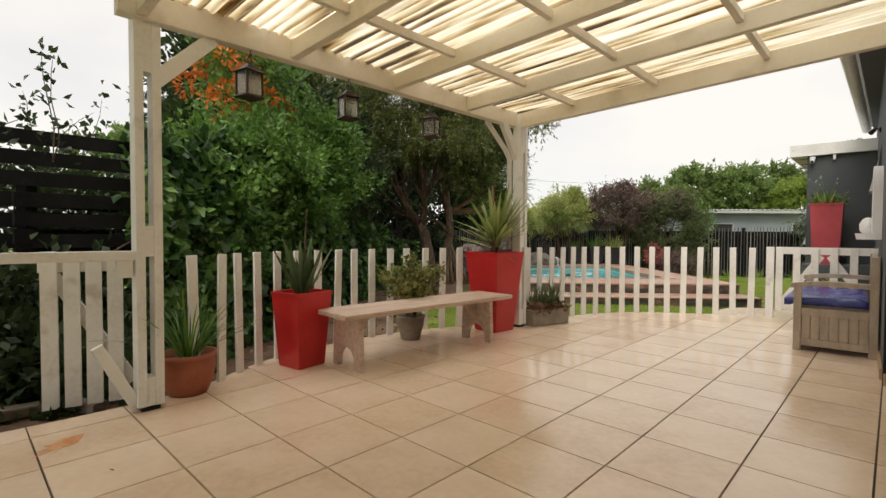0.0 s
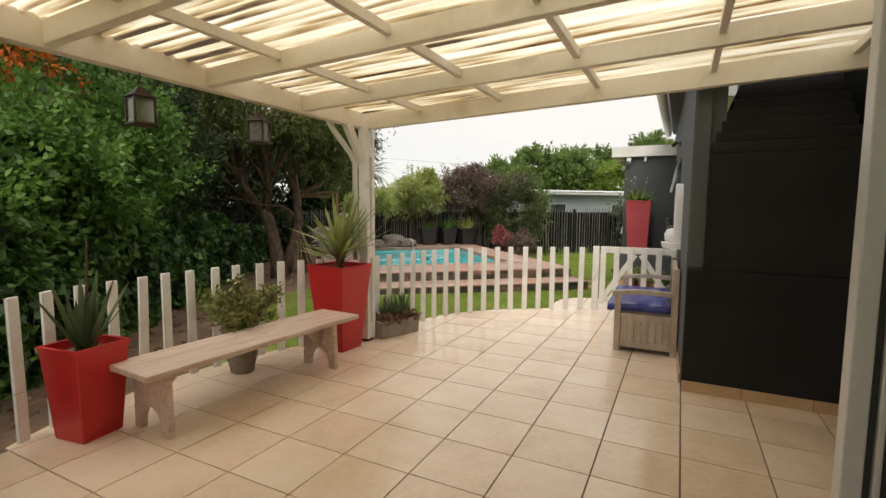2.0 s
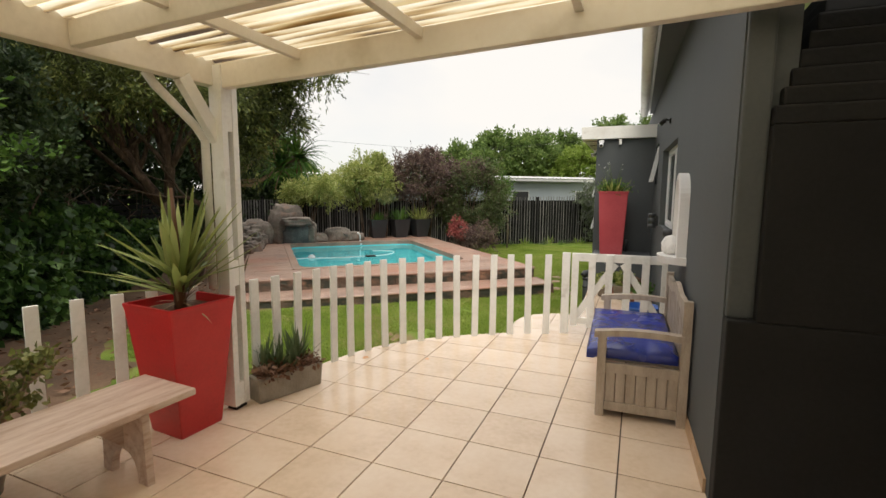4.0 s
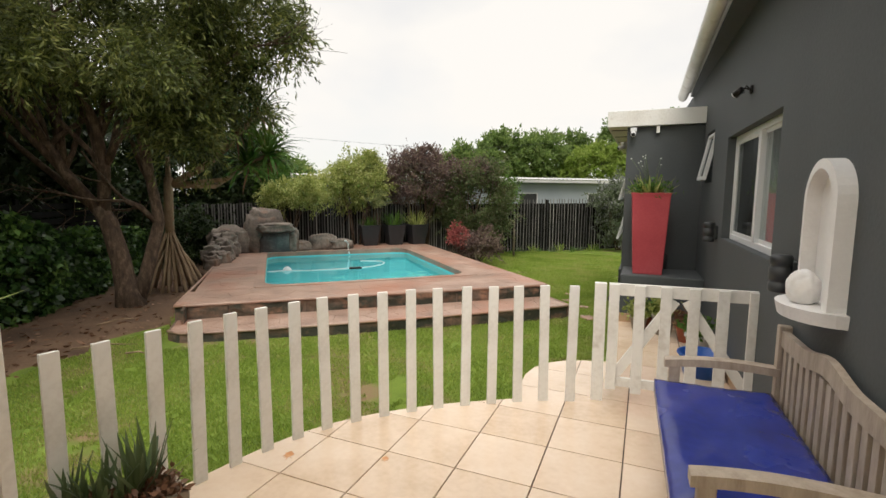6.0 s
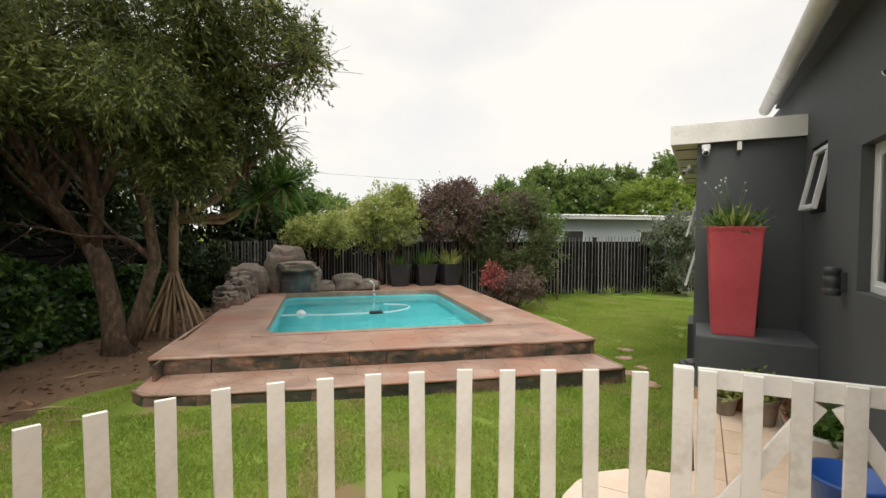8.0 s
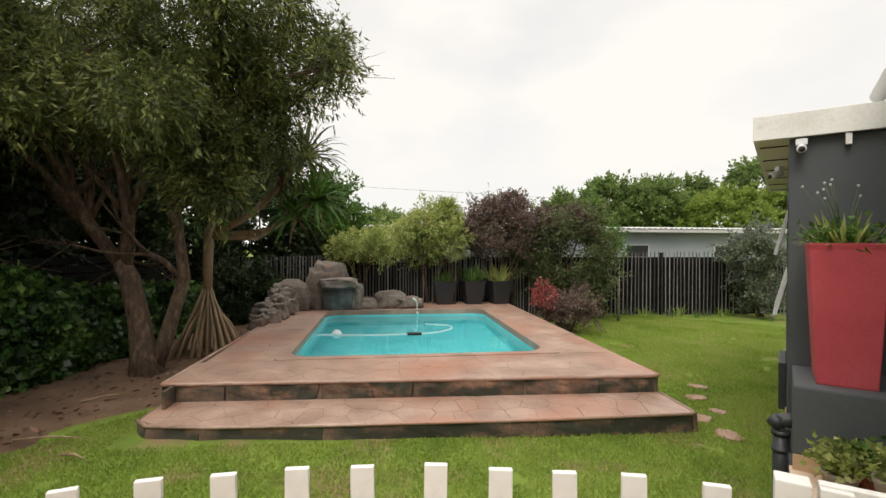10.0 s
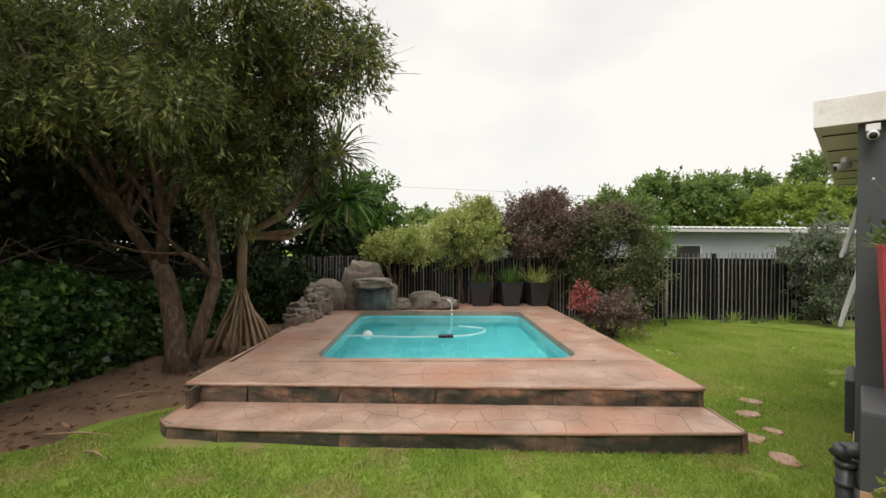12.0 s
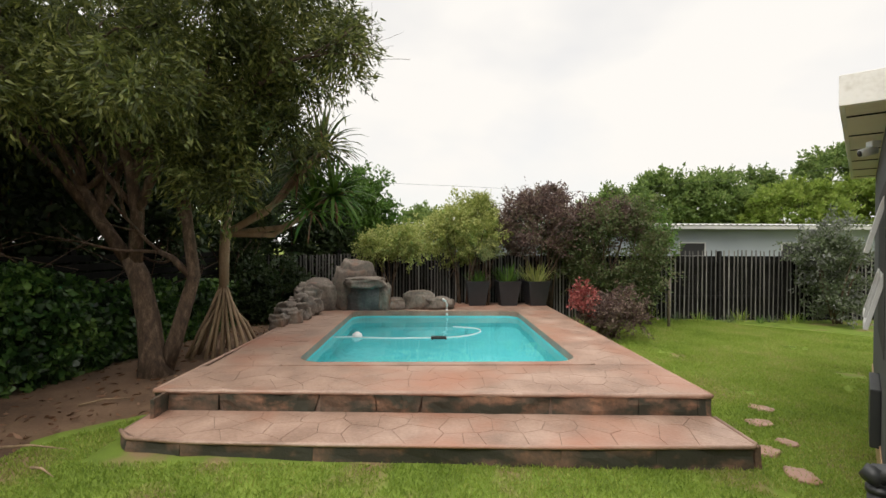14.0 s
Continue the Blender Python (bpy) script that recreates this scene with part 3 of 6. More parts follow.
# bare soil strip at the foot of the hedge
def build_soil():
    rng = np.random.default_rng(5)
    n, verts = 76, []
    for k in range(n):
        s = -2.2 + 15.2 * k / (n - 1)
        edge = soil_edge(s)
        for d in (0.6, 0.0, -0.5 * edge, -edge):
            p = HEDGE @ Vector((s, d, 0))
            verts.append((p.x, p.y, lawn_z(p.x, p.y) + (0.045 if d > -edge else -0.02) + 0.025 * noise.noise((p.x * 2, p.y * 2, 1))))
    faces = [(4 * k + j, 4 * k + j + 1, 4 * k + j + 5, 4 * k + j + 4) for k in range(n - 1) for j in range(3)]
    bed = tagged(put("soil_bed", data("soil_bed", verts, faces, SOIL, True)), "bare brown soil with dry leaf litter along the hedge", "soil", kind="structure")
    p = []
    for k in range(1100):
        s = rng.uniform(-1.5, 12)
        d = -rng.uniform(0.05, soil_edge(s))
        q = HEDGE @ Vector((s, d, 0))
        p.append((q.x, q.y, ground_z(q.x, q.y) + 0.05))
    p = np.array(p)
    way = rng.normal(size=p.shape) * (1, 1, 0.15)
    tagged(put("leaf_litter", leaf_mesh("leaf_litter", p, way, 0.10, 0.035, DRYLEAF, rng)), "dry brown fallen leaves on the soil", "fallen leaves", kind="stuff")
    for k, (s, d, a, ln) in enumerate(((5.2, -1.3, 40, 0.7), (6.3, -1.1, 75, 0.5), (4.9, -2.0, 15, 0.35))):
        q = HEDGE @ Vector((s, d, 0))
        z = ground_z(q.x, q.y) + 0.06
        e = Vector((math.cos(radians(a)), math.sin(radians(a)), 0)) * ln
        st = tube("fallen_frond", [(0, 0, 0), (*(e * 0.5).xy, 0.03), (*e.xy, 0.0)], [0.012, 0.01, 0.003], PALEBARK, m=Matrix.Translation((q.x, q.y, z)))
        tagged(st, "dry pale frond stalk lying on the soil", "dry frond")


build_soil()


def build_grass():
    rng = np.random.default_rng(8)
    n, far = 270000, 150000
    x, y = np.r_[rng.uniform(-8.5, -0.9, n), rng.uniform(-6.5, -0.9, far)], np.r_[rng.uniform(1.2, 10.5, n), rng.uniform(10.5, 17.5, far)]
    pts = []
    inv = POOL.inverted()
    hinv = HEDGE.inverted()
    for a, b in zip(x, y):
        q = inv @ Vector((a, b, 0))
        if -0.2 < q.x < 5.85 and -0.72 < q.y or q.y > 7.9:
            continue
        h = hinv @ Vector((a, b, 0))
        if h.y > 0.06 - soil_edge(h.x) + 0.12 * noise.noise((a * 3, b * 3, 2)):
            continue
        if a > -1.8 and b < 5.0 or a > -1.25 and b < 7.6 or a > -0.95 or b < 4.0 + (a + 1.2) * 0.78 and a > -2.95 or b < 2.3 and a > -3.13:
            continue
        if noise.noise((a * 1.1, b * 1.1, 5)) < -0.52 + 0.25 * noise.noise((a * 9, b * 9, 1)):
            continue
        pts.append((a, b, lawn_z(a, b) - 0.002))
    p = np.array(pts)
    way = rng.normal(size=p.shape) * (0.45, 0.45, 0.1) + (0, 0, 0.8)
    tagged(put("grass_blades", leaf_mesh("grass_blades", p, way, 0.042, 0.009, GRASSM, rng)), "short green lawn grass blades", "grass", kind="stuff")


FENCE_LEFT = spline([(-3.36, -2.28), (-3.45, -2.07), (-3.60, -1.83), (-3.69, -1.62), (-3.77, -1.36), (-3.81, -0.97), (-3.84, -0.55), (-3.79, -0.12), (-3.70, 0.28), (-3.54, 0.66), (-3.35, 1.0)], 17)
FENCE_RIGHT = spline([(-3.19, 1.20), (-3.12, 1.585), (-3.04, 2.0), (-2.93, 2.435), (-2.76, 2.80), (-2.51, 3.10), (-2.21, 3.37), (-1.88, 3.60), (-1.52, 3.82), (-1.32, 3.90)], 18)

# patio: outline, bed and tiles
pad = [Vector((-1.16 + 0.60 * math.cos(a) * -1, 4.30 + 0.60 * math.sin(a))) for a in (0.0, 0.35, 0.7, 1.0, 1.3, 1.57)]
OUTLINE = ([(1.4, -6.5), (-3.36, -6.5), (-3.36, -3.4), (-3.34, -2.95), (-3.34, -2.6)] + [(p.x - 0.045, p.y) for p in FENCE_LEFT] + [(-3.26, 1.15)]
           + [(p.x - 0.04, p.y + 0.04) for p in FENCE_RIGHT[1:-2]] + [(-1.74, 3.80)] + [(p.x, p.y) for p in pad] + [(-1.08, 5.0), (-1.12, 6.6), (-0.12, 6.6), (-0.12, 4.1), (1.4, 4.1)])
patio = tagged(put("patio_floor", slab_mesh("patio_floor", OUTLINE, -0.6, -0.012, GROUT)), "patio floor of cream tiles with thin dark joints", "floor", kind="structure")


# ---------------------------------------------------------------- house
house = thing("house", "charcoal plastered house with white windows and a gutter", "house", HOUSE, kind="structure")


def wall_with_holes(name, y0, y1, z0, z1, holes, thick, parent, mat):
    """A wall on local x 0..thick with rectangular openings (y0, y1, z0, z1)."""
    bm = bmesh.new()
    ys = sorted({y0, y1, *[h[0] for h in holes], *[h[1] for h in holes]})
    zs = sorted({z0, z1, *[h[2] for h in holes], *[h[3] for h in holes]})
    solid = lambda i, j: 0 <= i < len(ys) - 1 and 0 <= j < len(zs) - 1 and not any(h[0] <= ys[i] < h[1] and h[2] <= zs[j] < h[3] for h in holes)
    V = {}
    def vert(x, y, z):
        k = (round(x, 4), round(y, 4), round(z, 4))
        if k not in V:
            V[k] = bm.verts.new(k)
        return V[k]
    for i in range(len(ys) - 1):
        for j in range(len(zs) - 1):
            if not solid(i, j):
                continue
            a, b, c, d = ys[i], ys[i + 1], zs[j], zs[j + 1]
            for x, order in ((0, ((a, c), (a, d), (b, d), (b, c))), (thick, ((a, c), (b, c), (b, d), (a, d)))):
                bm.faces.new([vert(x, *q) for q in order])
            for (ii, jj), (p, q) in (((i - 1, j), ((a, c), (a, d))), ((i + 1, j), ((b, d), (b, c))), ((i, j - 1), ((b, c), (a, c))), ((i, j + 1), ((a, d), (b, d)))):
                if not solid(ii, jj):
                    bm.faces.new([vert(0, *p), vert(thick, *p), vert(thick, *q), vert(0, *q)])
    bmesh.ops.recalc_face_normals(bm, faces=bm.faces)
    return part(name, bm, mat, parent)


WIN = (2.74, 4.50, 1.17, 2.15)
SWIN = (5.33, 5.87, 1.74, 2.34)
wall_with_holes("house_wall", 0.10, 12.0, -0.6, 3.12, [WIN, SWIN], 0.22, house, WALL)
# dark panel behind the windows, the room's shade put into its colour
box("room_shade_panel", (0.9, 1.0, 0.0), (0.95, 9.0, 3.0), DARKIN, house)


def window(name, hole, x, mullion, parent, label):
    y0, y1, z0, z1 = hole
    w = put(name, None, parent, I4, label)
    f = 0.05
    for n, lo, hi in (("frame", (x, y0, z0), (x + 0.06, y0 + f, z1)), ("frame", (x, y1 - f, z0), (x + 0.06, y1, z1)), ("frame", (x, y0 + f, z0), (x + 0.06, y1 - f, z0 + f)), ("frame", (x, y0 + f, z1 - f), (x + 0.06, y1 - f, z1))):
        box(n, lo, hi, ALU, w, 0.004)
    box("mullion", (x - 0.01, mullion - 0.035, z0 + f), (x + 0.05, mullion + 0.035, z1 - f), ALU, w, 0.004)
    for a, b, dx in ((y0 + f, mullion, 0.03), (mullion, y1 - f, 0.015)):
        g = box("pane", (x + dx, a, z0 + f), (x + dx + 0.006, b, z1 - f), GLASS, w)
        g.visible_shadow = False
        for lo, hi in (((x + dx - 0.006, a, z0 + f), (x + dx + 0.012, a + 0.03, z1 - f)), ((x + dx - 0.006, b - 0.03, z0 + f), (x + dx + 0.012, b, z1 - f)), ((x + dx - 0.006, a + 0.03, z0 + f), (x + dx + 0.012, b - 0.03, z0 + f + 0.03)), ((x + dx - 0.006, a + 0.03, z1 - f - 0.03), (x + dx + 0.012, b - 0.03, z1 - f))):
            box("sash", lo, hi, ALU, w)
    return w


window("sliding_window", WIN, 0.07, 3.55, house, "white aluminium sliding window with pale curtains")
cv, cf = [], []
for k in range(80):
    yy = WIN[0] + (WIN[1] - WIN[0]) * k / 79
    for zz in (WIN[2] - 0.1, WIN[3] + 0.1):
        cv.append((0.26 + 0.025 * math.sin(k * 0.9) + (0.35 if abs(yy - 3.55 + 0.25) < 0.3 else 0), yy, zz))
cf = [(2 * k, 2 * k + 2, 2 * k + 3, 2 * k + 1) for k in range(79)]
put("curtain", data("curtain", cv, cf, CURTAIN, True), house, label="pale hanging curtain with folds")
sash = put("top_hung_window", None, house, I4, "small white top-hung window, open")
sy0, sy1, sz0, sz1 = SWIN
swm = Matrix.Translation((0.03, 0, sz1 - 0.03)) @ pose(0, 0, 0, 0, 11, 0)
for lo, hi in (((-0.02, sy0 + 0.02, -(sz1 - sz0) + 0.05), (0.02, sy0 + 0.06, 0)), ((-0.02, sy1 - 0.06, -(sz1 - sz0) + 0.05), (0.02, sy1 - 0.02, 0)), ((-0.02, sy0 + 0.06, -0.04), (0.02, sy1 - 0.06, 0)), ((-0.02, sy0 + 0.06, -(sz1 - sz0) + 0.05), (0.02, sy1 - 0.06, -(sz1 - sz0) + 0.09))):
    box("frame", lo, hi, ALU, sash, 0.003, swm)
box("pane", (-0.003, sy0 + 0.05, -(sz1 - sz0) + 0.08), (0.003, sy1 - 0.05, -0.03), GLASS, sash, m=swm).visible_shadow = False

# roof edge and gutter
bm = bmesh.new()
nw = 110
rv = []
for k in range(nw * 4 + 1):
    yy = 1.4 + 7.4 * k / (nw * 4)
    for xx in (-0.35, 4.5):
        rv.append(bm.verts.new((xx, yy, 3.16 + 0.36 * (xx + 0.35) + 0.012 * math.cos(2 * math.pi * k / 4))))
for k in range(nw * 4):
    bm.faces.new((rv[2 * k], rv[2 * k + 2], rv[2 * k + 3], rv[2 * k + 1]))
part("roof_sheet", bm, FARROOF, house, "grey corrugated roof sheet", HOUSE.inverted(), smooth=True)
box("soffit", (-0.30, 1.4, 3.10), (0.1, 8.7, 3.125), WALL, house, m=HOUSE.inverted())
gv, gf = [], []
for yy in (1.6, 8.78):
    for k in range(11):
        a = math.pi * (1 + k / 10)
        for r in (0.07, 0.062):
            gv.append((-0.40 + r * math.cos(a), yy, 3.13 + 1.15 * r * math.sin(a)))
for k in range(10):
    gf += [(2 * k, 2 * k + 2, 22 + 2 * k + 2, 22 + 2 * k), (2 * k + 1, 22 + 2 * k + 1, 22 + 2 * k + 3, 2 * k + 3)]
gf.append(tuple(22 + 2 * k for k in range(11)))
gf.append(tuple(2 * k for k in range(11))[::-1])
put("gutter", data("gutter", gv, gf, WHITE, True), house, HOUSE.inverted(), label="cream half-round roof gutter")

# braai chimney: black breast with stepped hood
chimney = thing("braai_chimney", "black plastered barbecue chimney breast with a stepped hood", "chimney", Matrix.Translation((0, 1.17, 0)), kind="structure")
box("lower_breast", (0.0, 0.0, -0.3), (1.055, 0.9, 1.0), BLACK, chimney, 0.012)
box("upper_breast", (0.118, 0.0, 1.0), (1.055, 0.9, 1.905), BLACK, chimney, 0.008)
for k in range(8):
    box("hood_step", (0.122 + 0.032 * k, 0.004 + 0.03 * k, 1.905 + 0.084 * k), (1.055 - 0.02 * k, 0.9, 1.905 + 0.084 * (k + 1)), BLACK, chimney, 0.01)
box("shoulder", (0.004, 0.06, 1.0), (0.118, 0.9, 3.1), WALL, chimney, 0.012)
for x0, x1 in ((0.002, 0.42), (0.424, 0.87), (0.874, 1.04)):
    box("skirting_tile", (x0, -0.014, 0.0), (x1, 0.0, 0.087), CURB, chimney, 0.003)
for k in range(9):
    box("skirting_tile", (-0.016, 0.18 + 0.45 * k, 0.0), (0.0, 0.625 + 0.45 * k, 0.08), CURB, house, 0.003)
box("fascia_end", (0.2, 0.95, 2.52), (0.34, 1.0, 2.66), WHITE, chimney, m=pose(0, 0, 0, 0, 0, 0))

# folding doors pushed open beside the doorway
doors = thing("folding_door_stack", "stack of open grey aluminium folding door leaves with black gaskets", "door", Matrix.Translation((0.235, -1.93, 0)), kind="structure")
x0 = 0.0
for k, w in enumerate((0.034, 0.012, 0.014, 0.022, 0.014, 0.34)):
    box("door_leaf", (x0, 0.0, 0.02), (x0 + w, 0.05, 2.40), ALUG, doors, 0.003)
    box("gasket", (x0 + w + 0.001, 0.012, 0.02), (x0 + w + 0.013, 0.046, 2.40), RUBBER, doors)
    x0 += w + 0.014
hinge = put("hinge", None, doors, I4, "white door hinge with black knuckles")
for k in range(5):
    tube("knuckle", [(0.082, -0.012, 0.94 + 0.03 * k), (0.082, -0.012, 0.968 + 0.03 * k)], 0.011, RUBBER if k % 2 == 0 else ALU, hinge, 12)
box("hinge_plate", (0.094, -0.008, 0.95), (0.122, -0.001, 1.08), ALU, hinge, 0.002)
# out of view; added to keep light off the near floor and side gate
tagged(box("ceiling", (-3.55, -6.5, 2.62), (1.05, -3.0, 2.70), BEAM), "unseen veranda ceiling added to shade the patio by the doorway", "ceiling", kind="structure")
tagged(box("wall_east", (1.06, -6.5, 0.0), (1.26, 2.07, 2.95), BLACK), "dark plastered house wall beside the folding doors", "wall", kind="structure")

# annex
annex = thing("annex", "charcoal annex with a white flat roof edge", "outbuilding", Matrix.Translation((-1.13, 7.3, 0)), kind="structure")
box("annex_wall", (0.0, 0.0, -0.6), (1.0, 0.2, 2.5), WALL, annex)
box("side_wall", (0.0, 0.2, -0.6), (0.2, 4.45, 2.5), WALL, annex)
box("roof_slab", (-0.22, -0.03, 2.53), (1.1, 4.6, 2.66), FARROOF, annex)
box("front_fascia", (-0.255, -0.075, 2.505), (1.02, -0.035, 2.71), WHITE, annex, 0.004)
box("side_fascia", (-0.255, -0.035, 2.505), (-0.225, 4.6, 2.70), WHITE, annex, 0.004)
box("soffit_board", (-0.225, -0.034, 2.508), (0.0, 4.6, 2.526), BEAM, annex)
for k in range(6):
    box("soffit_joint", (-0.222, 0.3 + 0.8 * k, 2.500), (-0.005, 0.325 + 0.8 * k, 2.507), SLAT, annex)
box("plinth_ledge", (0.03, -0.75, -0.5), (1.0, 0.0, 0.60), WALL, annex, 0.02)
for k in range(5):
    box("skirting_tile", (0.03 + 0.2 * k, -0.766, 0.0), (0.225 + 0.2 * k, -0.751, 0.11), CURB, annex, 0.003)
for k in range(11):
    box("skirting_tile", (-0.012, 0.0 + 0.4 * k, -0.35), (-0.001, 0.395 + 0.4 * k, -0.02), CURB, annex, 0.003)
for y0, zt in ((0.55, 1.95), (1.35, 1.95), (0.55, 1.35), (1.35, 1.35)):
    lv = put("open_pane", None, annex, Matrix.Translation((0.005, y0 + 0.2, zt)) @ pose(0, 0, 0, 0, 14, 0), "white framed window pane, tilted open")
    for lo, hi in (((-0.015, 0, -0.45), (0.015, 0.035, 0)), ((-0.015, 0.5, -0.45), (0.015, 0.535, 0)), ((-0.015, 0.035, -0.035), (0.015, 0.5, 0)), ((-0.015, 0.035, -0.45), (0.015, 0.5, -0.415))):
        box("frame", lo, hi, ALU, lv, 0.003)
    box("glass", (-0.003, 0.03, -0.42), (0.003, 0.505, -0.03), GLASS, lv).visible_shadow = False
# flat dark sheet on the wall face paints the shade inside the window openings
box("window_shade_sheet", (-0.004, 0.45, 0.75), (-0.001, 2.2, 2.05), DARKIN, annex)
box("meter_box", (-0.07, 0.9, -0.05), (0.0, 1.6, 0.42), PLASTIC, annex, 0.01)
box("downlight_bracket", (0.36, -0.06, 2.41), (0.40, -0.005, 2.50), WHITE, annex)


def security_camera(m):
    c = thing("security_camera", "small white dome-lens security camera under the eave", "camera", m, "security cameras")
    box("bracket", (-0.04, -0.03, 0.0), (0.04, 0.03, 0.05), WHITEP, c, 0.006)
    tube("housing", [(0, 0.02, -0.02), (0, -0.05, -0.035), (0, -0.09, -0.045)], [0.03, 0.035, 0.033], WHITEP, c, 14)
    tube("lens", [(0, -0.088, -0.045), (0, -0.096, -0.047)], 0.024, RUBBER, c, 14)
    return c


sc = security_camera(Matrix.Translation((-1.05, 7.22, 2.43)))
copy_thing(sc, Matrix.Translation((-1.20, 8.1, 2.34)) @ pose(0, 0, 0, 0, 0, -60))


def wall_lamp(m, label):
    w = thing("wall_lamp", label, "wall lamp", m, "wall lamps")
    put("body", lathe_mesh("body", [(0.052, -0.10), (0.056, -0.09), (0.056, -0.055), (0.05, -0.05), (0.05, -0.035), (0.056, -0.03), (0.056, 0.03), (0.05, 0.035), (0.05, 0.05), (0.056, 0.055), (0.056, 0.09), (0.045, 0.105)], PLASTIC, 20), w)
    box("back_plate", (0.04, -0.05, -0.07), (0.075, 0.05, 0.07), PLASTIC, w, 0.006)
    return w


wall_lamp(HOUSE @ Matrix.Translation((-0.075, 2.22, 1.165)), "dark grey up-and-down wall lamp on the plaster")
wall_lamp(HOUSE @ Matrix.Translation((-0.075, 4.75, 1.21)), "dark grey wall lamp below the small window")
spot = thing("spot_light", "small twin-arm black spotlight with a pale lens", "spotlight", HOUSE @ Matrix.Translation((0, 3.64, 2.43)) @ Matrix.Diagonal((0.7, 0.7, 0.7, 1)))
put("base", lathe_mesh("base", [(0.05, 0.0), (0.05, 0.02), (0.03, 0.03)], METAL, 16), spot, pose(0, 0, 0, 0, -90, 0))
tube("arm", [(-0.02, 0, 0), (-0.07, 0.05, 0.03), (-0.09, 0.10, 0.02)], 0.009, METAL, spot)
tube("head", [(-0.08, 0.09, 0.03), (-0.14, 0.16, -0.02)], [0.03, 0.045], METAL, spot, 14)
tube("lens", [(-0.139, 0.159, -0.019), (-0.146, 0.168, -0.026)], 0.04, WHITEP, spot, 14)
tube("cable", [(-0.02, -0.02, 0), (-0.08, -0.08, 0.03), (-0.10, -0.02, -0.04), (-0.07, 0.04, -0.02)], 0.007, METAL, spot)


# shrine niche on the wall
def niche():
    ny, z0, z1, w = 1.77, 1.035, 1.76, 0.20
    nm = thing("wall_niche", "white plaster arched wall niche with a half-round shelf", "niche", HOUSE @ Matrix.Translation((0, ny, 0)))
    outer, inner = [], []
    for k in range(17):
        a = math.pi * k / 16
        outer.append((w * math.cos(a), z1 - w + w * math.sin(a)))
        inner.append(((w - 0.045) * math.cos(a), z1 - w + (w - 0.045) * math.sin(a)))
    outer = [(w, z0)] + outer + [(-w, z0)]
    inner = [(w - 0.045, z0 + 0.06)] + inner + [(-w + 0.045, z0 + 0.06)]
    v, f = [], []
    n = len(outer)
    for x, ring in ((-0.07, outer), (-0.075, inner), (0.0, outer), (-0.012, inner)):
        v += [(x, y, z) for y, z in ring]
    for k in range(n - 1):
        f += [(k, k + 1, n + k + 1, n + k), (k, 2 * n + k, 2 * n + k + 1, k + 1), (n + k, n + k + 1, 3 * n + k + 1, 3 * n + k)]
    f.append(tuple(range(3 * n, 4 * n)))
    put("arch", data("arch", v, f, NICHE), nm)
    sh = [(-0.0, -w - 0.04)] + [(-0.20 * math.sin(math.pi * k / 14), -(w + 0.04) * math.cos(math.pi * k / 14)) for k in range(1, 14)] + [(-0.0, w + 0.04)]
    bm = bmesh.new()
    t = [bm.verts.new((x, y, z0 + 0.06)) for x, y in sh]
    b = [bm.verts.new((x * 0.93, y * 0.97, z0)) for x, y in sh]
    bm.faces.new(t), bm.faces.new(b[::-1])
    for k in range(len(sh)):
        bm.faces.new((t[k - 1], b[k - 1], b[k], t[k]))
    bmesh.ops.recalc_face_normals(bm, faces=bm.faces)
    part("shelf", bm, NICHE, nm)
    bm = bmesh.new()
    bmesh.ops.create_icosphere(bm, subdivisions=4, radius=1)
    for q in bm.verts:
        c = q.co
        k = 1 + 0.10 * noise.noise(c * 3) + 0.06 * noise.noise(c * 7)
        c.x, c.y, c.z = c.x * 0.065 * k, c.y * 0.068 * k, c.z * 0.085 * k
        if c.z < -0.04:
            c.x, c.y = c.x * 1.1, c.y * 1.1
        c.z = max(c.z, -0.07)
    tagged(part("stone_head", bm, NICHE, None, "", HOUSE @ Matrix.Translation((-0.10, ny, z0 + 0.132)), True), "carved white stone head ornament on the niche shelf", "ornament")


niche()
tube("drain_pipe", [(0.55, -0.05, 0.6), (0.55, -0.05, 0.80)], 0.03, PLASTIC, annex)
drain = thing("waste_pipe", "dark grey plastic waste pipe with a capped elbow", "pipe", Matrix.Translation((-1.17, 6.85, 0)))
tube("riser", [(0, 0, -0.45), (0, 0, 0.14)], 0.055, PLASTIC, drain, 16)
tube("elbow", [(-0.02, -0.01, 0.20), (0.0, 0, 0.24), (0.05, 0.0, 0.25), (0.13, 0.02, 0.25)], [0.05, 0.058, 0.055, 0.055], PLASTIC, drain, 16)
for z in (0.0, 0.13):
    tube("collar", [(0, 0, z), (0, 0, z + 0.035)], 0.064, PLASTIC, drain, 16)
tube("cap", [(-0.05, -0.04, 0.20), (-0.01, 0.0, 0.25)], [0.05, 0.056], PLASTIC, drain, 16)
tube("side_pipe", [(0.07, -0.05, -0.45), (0.07, -0.05, 0.02)], 0.03, PLASTIC, drain, 12)


# ---------------------------------------------------------------- pergola
def roof_z(x):
    return 2.439 + 0.0365 * (x + 3.1)


pergola = thing("pergola", "cream painted timber pergola under yellowed translucent sheeting", "pergola", kind="structure")


def sloped_beam(name, x0, x1, y0, y1, depth, parent, bevel=0.006, mat=None):
    bm = bm_box(bmesh.new(), (x0, y0, -depth), (x1, y1, 0), bevel)
    for v in bm.verts:
        v.co.z += roof_z(v.co.x)
    return part(name, bm, mat or BEAM, parent)


